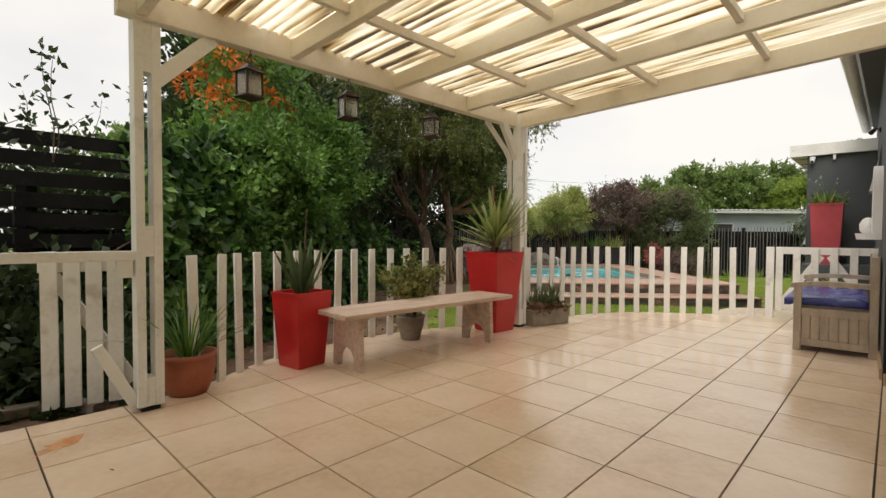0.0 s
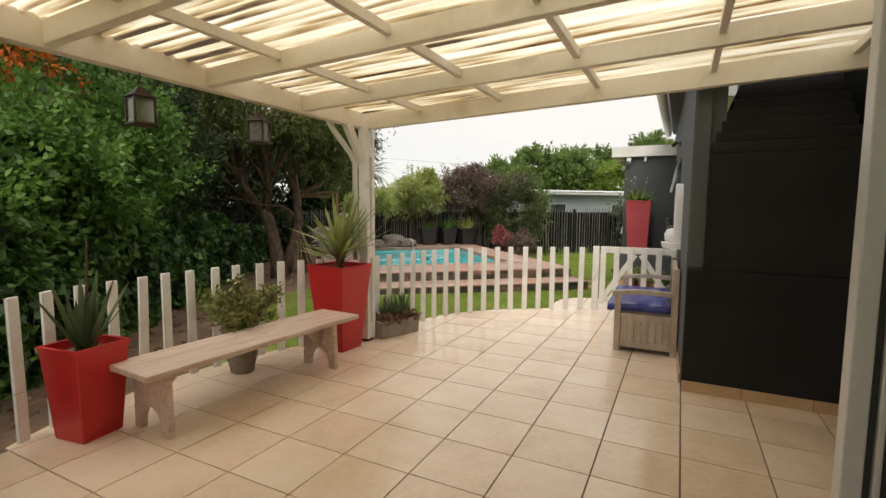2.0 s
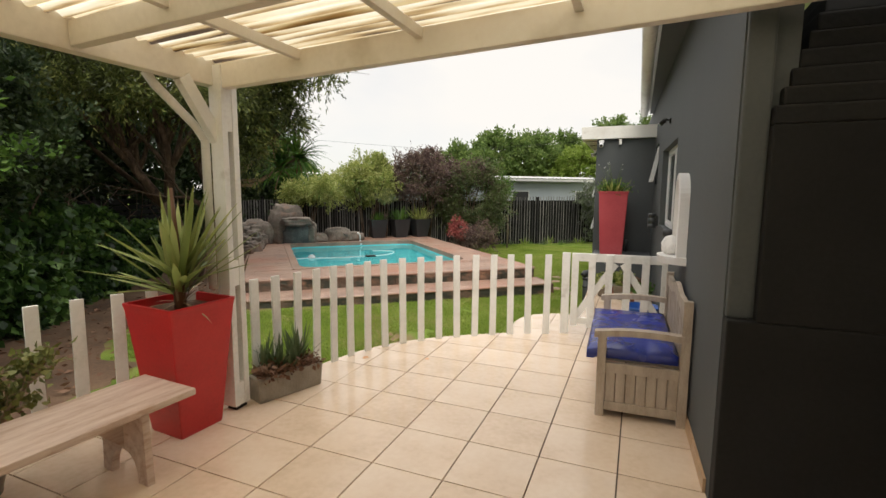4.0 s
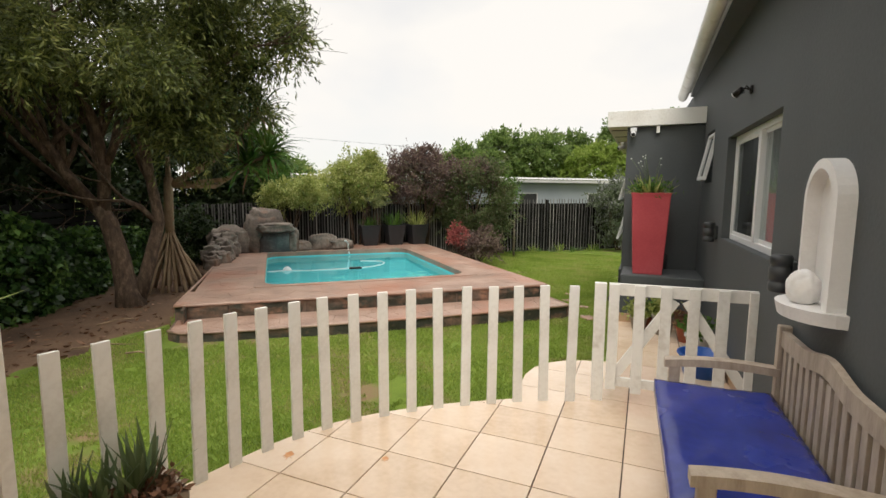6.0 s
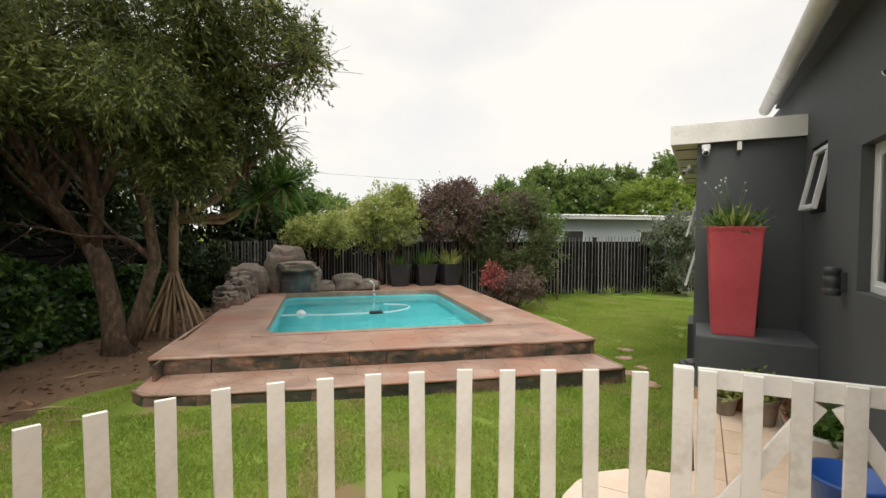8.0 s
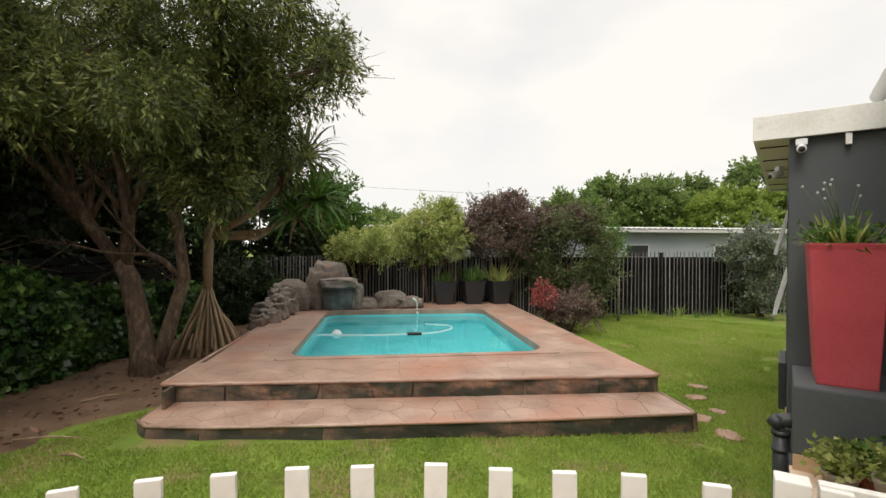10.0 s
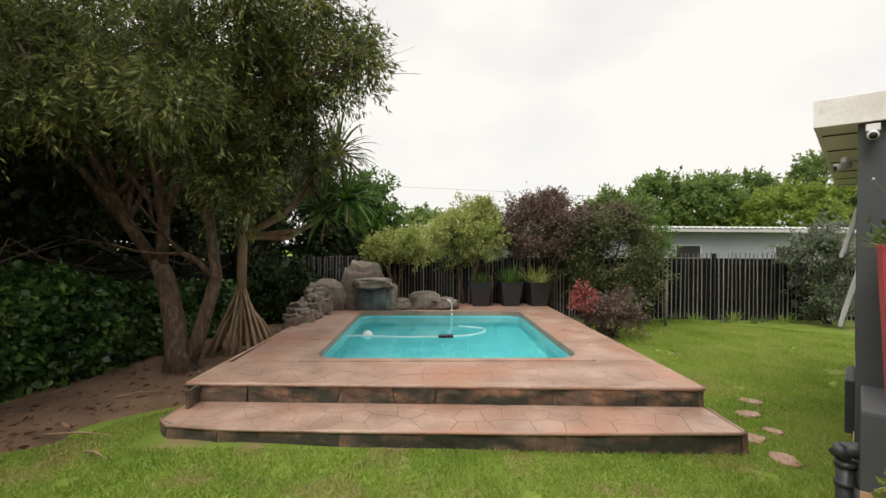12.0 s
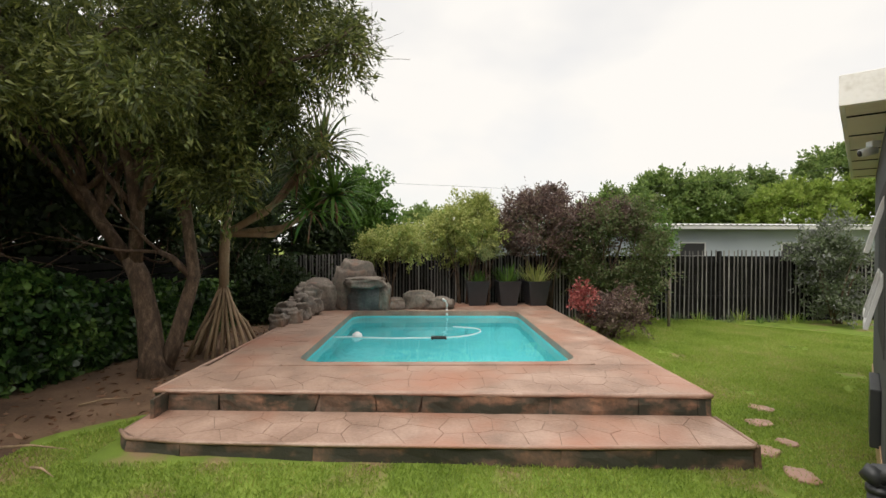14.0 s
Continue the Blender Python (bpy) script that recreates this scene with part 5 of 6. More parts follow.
put("coping", ring_mesh("coping", rounded(PU0 - 0.16, PV0 - 0.16, PU1 + 0.16, PV1 + 0.16, 0.10), rounded(PU0 - 0.0, PV0 - 0.0, PU1 + 0.0, PV1 + 0.0, 0.34), -0.10, 0.012, STONE), deck, label="smooth brown pool coping")
put("pool_shell", ring_mesh("pool_shell", rounded(PU0 - 0.1, PV0 - 0.1, PU1 + 0.1, PV1 + 0.1, 0.4), rounded(PU0 + 0.004, PV0 + 0.004, PU1 - 0.004, PV1 - 0.004, 0.34), -1.35, -0.101, POOLSHELL), deck, label="turquoise plastered pool wall")
box("pool_floor", (PU0 - 0.1, PV0 - 0.1, -1.45), (PU1 + 0.1, PV1 + 0.1, -1.352), POOLSHELL, deck)
ngr = 70
wv = [(PU0 + 0.006 + (PU1 - PU0 - 0.012) * i / ngr, PV0 + 0.006 + (PV1 - PV0 - 0.012) * j / ngr) for j in range(ngr + 1) for i in range(ngr + 1)]
wv = [(x, y, -0.125 + 0.0035 * noise.noise((x * 2.2, y * 2.2, 0)) + 0.0016 * noise.noise((x * 7, y * 7, 5))) for x, y in wv]
wf = [(j * (ngr + 1) + i, j * (ngr + 1) + i + 1, (j + 1) * (ngr + 1) + i + 1, (j + 1) * (ngr + 1) + i) for j in range(ngr) for i in range(ngr)]
water = tagged(put("pool_water", data("pool_water", wv, wf, WATER, True), None, POOL), "clear still turquoise pool water", "water", kind="structure")
water.visible_shadow = False

# edge lips and riser stones, then the step
rngd = np.random.default_rng(31)


def riser_stones(u0, u1, v, z0, z1, parent, facing="v", base=None):
    u = u0
    while u < u1 - 0.08:
        w = min(rngd.uniform(0.22, 0.75), u1 - u)
        if u1 - u - w < 0.12:
            w = u1 - u
        d, bm = rngd.uniform(0.0, 0.005), bmesh.new()
        lo, hi = (u, -0.06 - d, z0), (u + w, 0.0, z1)
        bm_box(bm, lo, hi, 0.006)
        bmesh.ops.subdivide_edges(bm, edges=bm.edges[:], cuts=4, use_grid_fill=True)
        skew = rngd.uniform(-0.30, 0.30)
        for q in bm.verts:
            q.co.x += skew * (q.co.z - z1) * (0.3 if u < 0.2 or u + w > u1 - 0.2 else 1)
        for q in bm.verts:
            q.co += Vector((0.012 * noise.noise(q.co * 6), 0.036 * noise.noise(q.co * 4 + Vector((9, 0, 0))) + 0.016 * noise.noise(q.co * 13), 0.006 * noise.noise(q.co * 7)))
        m = Matrix.Translation((0, v, 0)) if facing == "v" else Matrix.Translation((v, 0, 0)) @ pose(0, 0, 0, 0, 0, 90)
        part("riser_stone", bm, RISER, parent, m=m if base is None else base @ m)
        u += w


riser_stones(0.0, 5.93, 0.06, -0.40, -0.028, deck, base=FRONT)
riser_stones(0.0, 7.7, 5.74, -0.75, -0.028, deck, "u")
tube("deck_lip", [(5.93 * k / 40, 0.006 + 0.014 * noise.noise((k * 0.7, 0, 0)), -0.018 + 0.006 * noise.noise((k * 0.9, 5, 0))) for k in range(41)], [0.026 + 0.006 * noise.noise((k * 1.3, 2, 2)) for k in range(41)], STONE, deck, 8, m=FRONT)
tube("deck_lip", [(5.80, 0.0, -0.012), (5.79, 2.5, -0.012), (5.80, 5, -0.012), (5.79, 7.7, -0.012)], 0.022, STONE, deck, 8)
tube("deck_lip", [(-0.12, 0.29, -0.012), (-0.05, 2.5, -0.012), (0.0, 5, -0.012), (0.01, 7.7, -0.012)], 0.022, STONE, deck, 8)
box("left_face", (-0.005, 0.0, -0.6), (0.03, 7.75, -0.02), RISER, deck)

step = thing("pool_step", "long low stamped-concrete step in front of the pool deck", "step", POOL, kind="structure")
sv = [(-0.12, -0.28), (0.05, -0.46), (0.6, -0.56), (1.8, -0.64), (4.0, -0.74), (5.72, -0.76), (5.78, -0.70), (5.80, 0.02), (-0.12, 0.30)]
put("step_core", slab_mesh("step_core", [(x, y + 0.03) if y < -0.05 else (x, y) for x, y in sv], -0.8, -0.225, JOINT), step)
for (a, b) in zip(sv[:5], sv[1:6]):
    ln = math.hypot(b[0] - a[0], b[1] - a[1])
    u, nst = 0.0, max(1, round(ln / 0.9))
    for k in range(nst):
        bm = bm_box(bmesh.new(), (ln * k / nst, 0.0, -0.62), (ln * (k + 1) / nst, 0.06, -0.226), 0.006)
        bmesh.ops.subdivide_edges(bm, edges=bm.edges[:], cuts=4, use_grid_fill=True)
        for q in bm.verts:
            q.co += Vector((0.012 * noise.noise(q.co * 6 + Vector((a[0], 0, 0))), 0.034 * noise.noise(q.co * 4 + Vector((9 + 4 * a[0], 0, 0))) + 0.014 * noise.noise(q.co * 13 + Vector((13 * a[0], 0, 0))), 0.0))
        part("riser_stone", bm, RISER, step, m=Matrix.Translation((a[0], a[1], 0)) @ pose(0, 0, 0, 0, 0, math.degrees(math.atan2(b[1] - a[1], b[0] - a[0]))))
riser_stones(-0.72, 0.0, 5.75, -0.65, -0.226, step, "u")
tube("step_lip", [(x, y, -0.222) for x, y in sv[:7]] + [(5.80, -0.05, -0.222)], 0.02, STONE, step, 8)

# rock waterfall, spout, floats
def boulder(name, centre, radii, seed, parent, mat, turn=0, detail=4, rough=0.22):
    bm = bmesh.new()
    bmesh.ops.create_icosphere(bm, subdivisions=detail, radius=1)
    o = Vector((seed * 3.7, seed * 1.9, seed * 2.3))
    for v in bm.verts:
        c = v.co.copy()
        k = 1 + rough * noise.noise(c * 1.8 + o) + 0.13 * noise.noise(c * 3.6 + o) + 0.05 * noise.noise(c * 9 + o) - 0.08 * abs(noise.noise(c * 2.6 - o))
        v.co = Vector((math.copysign(abs(c.x) ** 0.6, c.x) * radii[0], math.copysign(abs(c.y) ** 0.6, c.y) * radii[1], math.copysign(abs(c.z) ** 0.6, c.z) * radii[2])) * k
    return part(name, bm, mat, parent, m=Matrix.Translation(centre) @ pose(0, 0, 0, 0, 0, turn), smooth=True)


fall = thing("rock_waterfall", "moulded grey-brown rock waterfall with an overhanging lip at the pool corner", "rock feature", POOL)
boulder("rock", (1.02, 6.62, 0.42), (0.50, 0.34, 0.74), 1, fall, ROCK, 4, rough=0.14)
boulder("spill_rock", (1.34, 6.40, 0.20), (0.46, 0.26, 0.42), 2, fall, WETROCK, rough=0.12)
boulder("spill_lip", (1.28, 6.30, 0.66), (0.50, 0.36, 0.14), 7, fall, ROCK, 8, rough=0.18)
boulder("side_column", (1.74, 6.36, 0.26), (0.15, 0.22, 0.40), 13, fall, ROCK)
boulder("shoulder_rock", (0.16, 6.60, 0.24), (0.56, 0.38, 0.46), 3, fall, ROCK, rough=0.12)
for k, (u, v, z, r) in enumerate(((-0.05, 4.15, 0.06, 0.17), (0.08, 4.55, 0.10, 0.20), (-0.12, 4.95, 0.14, 0.24), (0.14, 5.05, 0.12, 0.20), (0.02, 5.40, 0.22, 0.27), (0.22, 5.62, 0.18, 0.22), (0.06, 5.85, 0.34, 0.26))):
    boulder("stacked_stone", (u, v, z), (r, r * 0.8, r * 0.9), 20 + k, fall, ROCK, 37 * k, 4, 0.45)
low = thing("low_rocks", "low brown moulded rocks along the far pool edge", "rock", POOL)
boulder("rock", (2.55, 6.62, 0.18), (0.40, 0.22, 0.26), 6, low, ROCK)
boulder("rock", (3.05, 6.55, 0.13), (0.34, 0.22, 0.16), 9, low, ROCK)
boulder("rock", (1.85, 6.6, 0.12), (0.42, 0.22, 0.15), 10, low, ROCK)
spout = thing("pool_spout", "white curved plastic pool spout", "pipe", POOL @ Matrix.Translation((3.22, 6.18, 0.02)))
tube("pipe", [(0, 0.05, -0.01), (0, 0.05, 0.14), (-0.03, 0.0, 0.21), (-0.10, -0.07, 0.26)], [0.022, 0.022, 0.024, 0.03], WHITEP, spout, 12)
tube("base_pipe", [(0, 0.05, 0.0), (0.0, -0.10, -0.10)], 0.03, WHITEP, spout, 12)
flt = thing("chlorine_float", "white round floating chlorine dispenser", "pool float", POOL @ Matrix.Translation((1.50, 3.80, -0.12)))
put("body", lathe_mesh("body", [(0.03, -0.05), (0.085, -0.03), (0.095, 0.01), (0.08, 0.045), (0.05, 0.055), (0.045, 0.075), (0.02, 0.08)], WHITEP, 20), flt)
hose = thing("pool_hose", "thin pale floating pool cleaner hose", "hose", POOL @ Matrix.Translation((0, 0, -0.118)))
hp = spline([(1.08, 3.68, 0), (1.44, 3.72, 0), (2.04, 3.6, 0), (2.87, 3.64, 0), (3.4, 3.75, 0), (3.78, 4.15, 0), (3.76, 4.55, 0), (3.3, 4.78, 0)], 40)
tube("hose", hp, 0.010, WHITEP, hose, 8)
box("cleaner_head", (2.85, 3.52, -0.02), (3.13, 3.68, 0.03), METAL, hose, 0.02)
POTBLK = material("black_plastic_planter", [(0.012, 0.012, 0.013), (0.025, 0.025, 0.027)], 0.5, 6, 60, 0.1)
rngb = np.random.default_rng(44)
for k, u in enumerate((4.03, 4.82, 5.55)):
    pm = POOL @ Matrix.Translation((u, 7.28, 0.0)) @ pose(0, 0, 0, 0, 0, 5 * k)
    pt = thing("black_planter", "square black planter on the deck by the fence", "planter", pm, "planters by the fence")
    put("pot", lathe_mesh("pot", [(0.20, 0.0), (0.205, 0.01), (0.29, 0.58), (0.30, 0.60), (0.30, 0.63), (0.27, 0.63), (0.265, 0.58)], POTBLK, square=True), pt)
    put("potting_soil", lathe_mesh("potting_soil", [(0.26, 0.55), (0.262, 0.575)], SOIL, square=True), pt)
    gp = thing("strappy_plant", "green strappy-leaved plant in the black planter", "plant", pm @ Matrix.Translation((0, 0, 0.57)), "plants in black planters")
    blades("leaves", (0, 0, 0), gp, (SHRUB, SHRUB, LIME)[k], rngb, 90, (0.35, 0.55, 0.62)[k], 0.03, 1.0, 0.16, 0.22)
for k, (x, y, r) in enumerate(((-2.17, 10.05, 0.19), (-2.11, 9.45, 0.19), (-1.93, 8.6, 0.20), (-1.63, 8.22, 0.22), (-1.81, 9.0, 0.14))):
    st = boulder("stepping_stone", (x, y, ground_z(x, y) + 0.004), (r * 0.72, r * 0.52, 0.024), 12 + k, None, STONE, 40 * k, 3)
    tagged(st, "flat brownish stepping stone sunk in the lawn", "stepping stone", "stepping stones in the lawn")


# ---------------------------------------------------------------- boundary fences and far house
back = thing("pale_fence", "dark weathered timber pale fence along the back boundary", "fence", POOL)
PALE = data("pale", *(lambda b: ([(x, y, z) for z in (0, 1) for x, y in ((-0.019, -0.01), (0.019, -0.01), (0.019, 0.01), (-0.019, 0.01))], [(0, 1, 5, 4), (1, 2, 6, 5), (2, 3, 7, 6), (3, 0, 4, 7), (4, 5, 6, 7)]))(0), PALE_F)
u = -1.6
while u < 15.5:
    zt = 1.38 + 0.04 * math.sin(u * 0.7) + rngb.uniform(-0.02, 0.02) - 0.10 * (u < 6)
    zb = -0.34 - 0.016 * min(max(u, 0), 11) - 0.05
    put("pale", PALE, back, Matrix.Translation((u, 7.95 + rngb.uniform(-0.006, 0.006), zb)) @ pose(0, 0, 0, 0, rngb.uniform(-0.8, 0.8), 0) @ Matrix.Diagonal((1 if u < 8 else 0.6, 1, zt - zb, 1)))
    u += 0.084 if u < 8 else 0.125
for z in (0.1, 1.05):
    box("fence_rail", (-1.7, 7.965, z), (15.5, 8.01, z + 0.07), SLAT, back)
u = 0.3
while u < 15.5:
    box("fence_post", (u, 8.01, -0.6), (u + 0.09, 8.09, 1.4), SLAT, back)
    u += 2.1
# black sheet added behind the pales, standing in for shade in the gaps
box("gap_shade_sheet", (-1.7, 8.10, -0.6), (15.5, 8.12, 1.26), SLAT, back)

slats = thing("slat_fence", "black-stained horizontal slat fence behind the ivy", "fence", HEDGE)
for k in range(11):
    box("slat", (-1.5, 0.78, 0.15 + 0.145 * k), (13.8, 0.80, 0.15 + 0.145 * k + 0.115), SLAT, slats)
for k in range(10):
    box("slat_post", (-1.4 + 1.6 * k, 0.80, -0.2), (-1.3 + 1.6 * k, 0.88, 1.8), SLAT, slats)

side_slats = thing("slat_fence", "black-stained horizontal slat fence beside the patio", "fence", Matrix.Translation((-4.95, -2.55, -0.34)))
for k in range(13):
    box("slat", (0.0, -6.0, 0.12 + 0.165 * k), (0.022, 0.6, 0.12 + 0.165 * k + 0.115), SLAT, side_slats)
for k in range(4):
    box("slat_post", (-0.09, -5.6 + 2.0 * k, -0.2), (0.0, -5.5 + 2.0 * k, 2.25), SLAT, side_slats)
farhouse = thing("neighbour_house", "low blue-grey neighbouring house with a pale sheet roof", "house", POOL, kind="structure")
box("wall", (0.5, 11.0, -0.6), (20.0, 11.3, 2.12), FARWALL, farhouse)
bm = bmesh.new()
rv = []
for k in range(4 * 100 + 1):
    uu = -0.2 + 20.6 * k / 400
    rv.append((bm.verts.new((uu, 10.55, 2.24 + 0.02 * math.cos(math.pi * k / 2))), bm.verts.new((uu, 16.0, 2.50 + 0.02 * math.cos(math.pi * k / 2)))))
for a, b in zip(rv, rv[1:]):
    bm.faces.new((a[0], b[0], b[1], a[1]))
part("roof", bm, FARROOF, farhouse, "pale corrugated roof sheet", smooth=True)
box("eave_board", (-0.2, 10.58, 2.10), (20.4, 10.62, 2.215), FARROOF, farhouse)
for u0, u1 in ((11.3, 12.15), (14.85, 15.5)):
    wdw = put("window", None, farhouse, I4, "dark window with a grey frame")
    box("pane", (u0, 10.985, 1.2), (u1, 10.998, 1.62), RUBBER, wdw)
    for lo, hi in (((u0 - 0.04, 10.97, 1.2), (u0, 11.0, 1.66)), ((u1, 10.97, 1.2), (u1 + 0.04, 11.0, 1.66)), ((u0, 10.97, 1.62), (u1, 11.0, 1.66)), ((u0, 10.96, 1.15), (u1, 11.0, 1.2))):
        box("frame", lo, hi, FARROOF, wdw)

# ---------------------------------------------------------------- hedge and planting
def hedge_top(s):
    return 2.5 - 0.07 * max(0, s) - 0.12 * max(0, s - 3) + 0.10 * max(0, s - 8) + 0.35 * noise.noise((s * 0.8, 0, 0))


def build_hedge():
    rng = np.random.default_rng(51)
    n = 36000
    s = rng.uniform(-0.95, 13.0, n)
    h = np.array([hedge_top(a) for a in s])
    z = rng.uniform(0.0, 1.0, n) ** 0.9 * h
    bulge = np.array([0.28 * noise.noise((a * 0.9, 0, c * 0.9)) + 0.14 * noise.noise((a * 2.7, 4, c * 2.7)) for a, c in zip(s, z)])
    d = bulge + np.abs(rng.normal(size=n)) * 0.15 + 0.12 * (z / h) ** 2
    keep = np.array([noise.noise((a * 1.9, 7, c * 1.9)) > -0.42 for a, c in zip(s, z)])
    m = np.array(HEDGE)
    p = np.stack([s, d, z], 1)[keep] @ m[:3, :3].T + m[:3, 3]
    way = np.stack([rng.normal(size=keep.sum()) * 0.7, -np.abs(rng.normal(size=keep.sum())) * 0.5, -0.55 + rng.normal(size=keep.sum()) * 0.5], 1) @ m[:3, :3].T
    hd = thing("ivy_hedge", "dense dark green ivy covering the boundary fence", "hedge", kind="stuff")
    put("foliage", leaf_mesh("foliage", p, way, 0.125, 0.11, IVY, rng, 0.12), hd)
    v, f = [], []
    for k in range(40):
        x = rng.uniform(-1.5, 12.5)
        pts = [HEDGE @ Vector((x + 0.2 * rng.normal() * i, 0.3 + 0.1 * rng.normal(), 0.5 * i)) for i in range(5)]
        tube_into(v, f, pts, [0.018, 0.015, 0.012, 0.009, 0.006], 5)
    put("vines", data("vines", v, f, BARK, True), hd)


build_hedge()


def pl(u, v, z):
    p = POOL @ Vector((u, v, 0))
    return (p.x, p.y, z)


def hp_at(s, d, z):
    p = HEDGE @ Vector((s, d, 0))
    return (p.x, p.y, z)


# bushes that rise above the ivy
for k, (c, z, r, mat, n, lab) in enumerate((
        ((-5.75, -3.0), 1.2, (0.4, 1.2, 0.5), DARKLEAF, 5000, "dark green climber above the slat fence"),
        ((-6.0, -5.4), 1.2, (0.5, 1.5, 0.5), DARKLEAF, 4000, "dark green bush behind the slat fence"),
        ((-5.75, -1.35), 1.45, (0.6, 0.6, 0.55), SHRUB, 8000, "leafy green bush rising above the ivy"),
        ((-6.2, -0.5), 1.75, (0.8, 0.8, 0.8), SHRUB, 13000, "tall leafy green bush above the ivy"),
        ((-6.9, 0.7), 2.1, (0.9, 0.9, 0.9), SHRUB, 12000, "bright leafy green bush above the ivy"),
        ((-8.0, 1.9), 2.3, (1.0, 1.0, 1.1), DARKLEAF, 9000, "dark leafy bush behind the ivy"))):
    shrub("leafy_bush", lab, "bush", (*c, z), r, mat, 60 + k, 40, 0.33, n, 0.085, 0.05, base=(*c, -0.36))
# thin climber shoots against the sky
rngt = np.random.default_rng(66)
climber = thing("climber_shoots", "thin leafy climber shoots above the slat fence", "climber", Matrix.Translation((-5.0, -3.1, 1.9)))
v, f, lp = [], [], []
for k in range(14):
    q = Vector((rngt.uniform(-0.4, 0.4), rngt.uniform(-1.6, 0.3), -0.3))
    pts = [q]
    d = Vector((rngt.normal() * 0.2, 0.5 + rngt.normal() * 0.5, 1.0)).normalized()
    for s in range(6):
        d = (d + Vector(rngt.normal(size=3) * 0.2)).normalized()
        pts.append(pts[-1] + d * rngt.uniform(0.08, 0.2))
        for g in range(4):
            lp.append(tuple(pts[-1] + Vector(rngt.normal(size=3) * 0.04)))
    tube_into(v, f, pts, [0.006 - 0.0007 * s for s in range(7)], 4)
put("shoots", data("shoots", v, f, BARK, True), climber)
lp = np.array(lp)
put("foliage", leaf_mesh("foliage", lp, rngt.normal(size=lp.shape), 0.07, 0.05, DARKLEAF, rngt), climber)
c = (-7.3, -0.15, 2.95)
fl = shrub("flowering_bush", "green bush covered in orange flowers", "bush", c, (1.1, 0.9, 0.9), SHRUB, 70, 34, 0.35, 6000, 0.10, 0.05, base=(c[0], c[1], -0.36))
rngf = np.random.default_rng(71)
cl, cr = crown_clumps(rngf, Vector(c) - fl.location + Vector((0.45, -0.35, 0.15)), (0.75, 0.7, 0.75), 26, 0.16)
p, d = blob_points(rngf, 2200, cl, cr, 0.3)
put("blossom", leaf_mesh("blossom", p, d, 0.08, 0.04, ORANGE, rngf), fl, label="orange trumpet flowers")


# main tree: several leaning stems and a drooping feathery crown
def branch(rng, v, f, start, d, length, r, depth, tips, sag=0.02):
    pts, rad = [Vector(start)], [r]
    n = 5
    d = Vector(d).normalized()
    for k in range(n):
        d = (d + Vector(rng.normal(size=3) * 0.13) + Vector((0, 0, 0.05 - sag))).normalized()
        pts.append(pts[-1] + d * length / n)
        rad.append(r * (1 - 0.5 * (k + 1) / n))
    tube_into(v, f, pts, rad, 9 if r > 0.04 else 5)
    if depth == 0:
        tips.append((pts[-1], d))
        tips.append((pts[-3], d))
        return
    for k in range(3 if depth > 1 else 4):
        i = int(rng.integers(2, n + 1))
        e = (d + Vector(rng.normal(size=3) * 0.55) + Vector((0, 0, 0.12))).normalized()
        branch(rng, v, f, pts[i], e, length * rng.uniform(0.5, 0.75), rad[i] * 0.6, depth - 1, tips, sag)


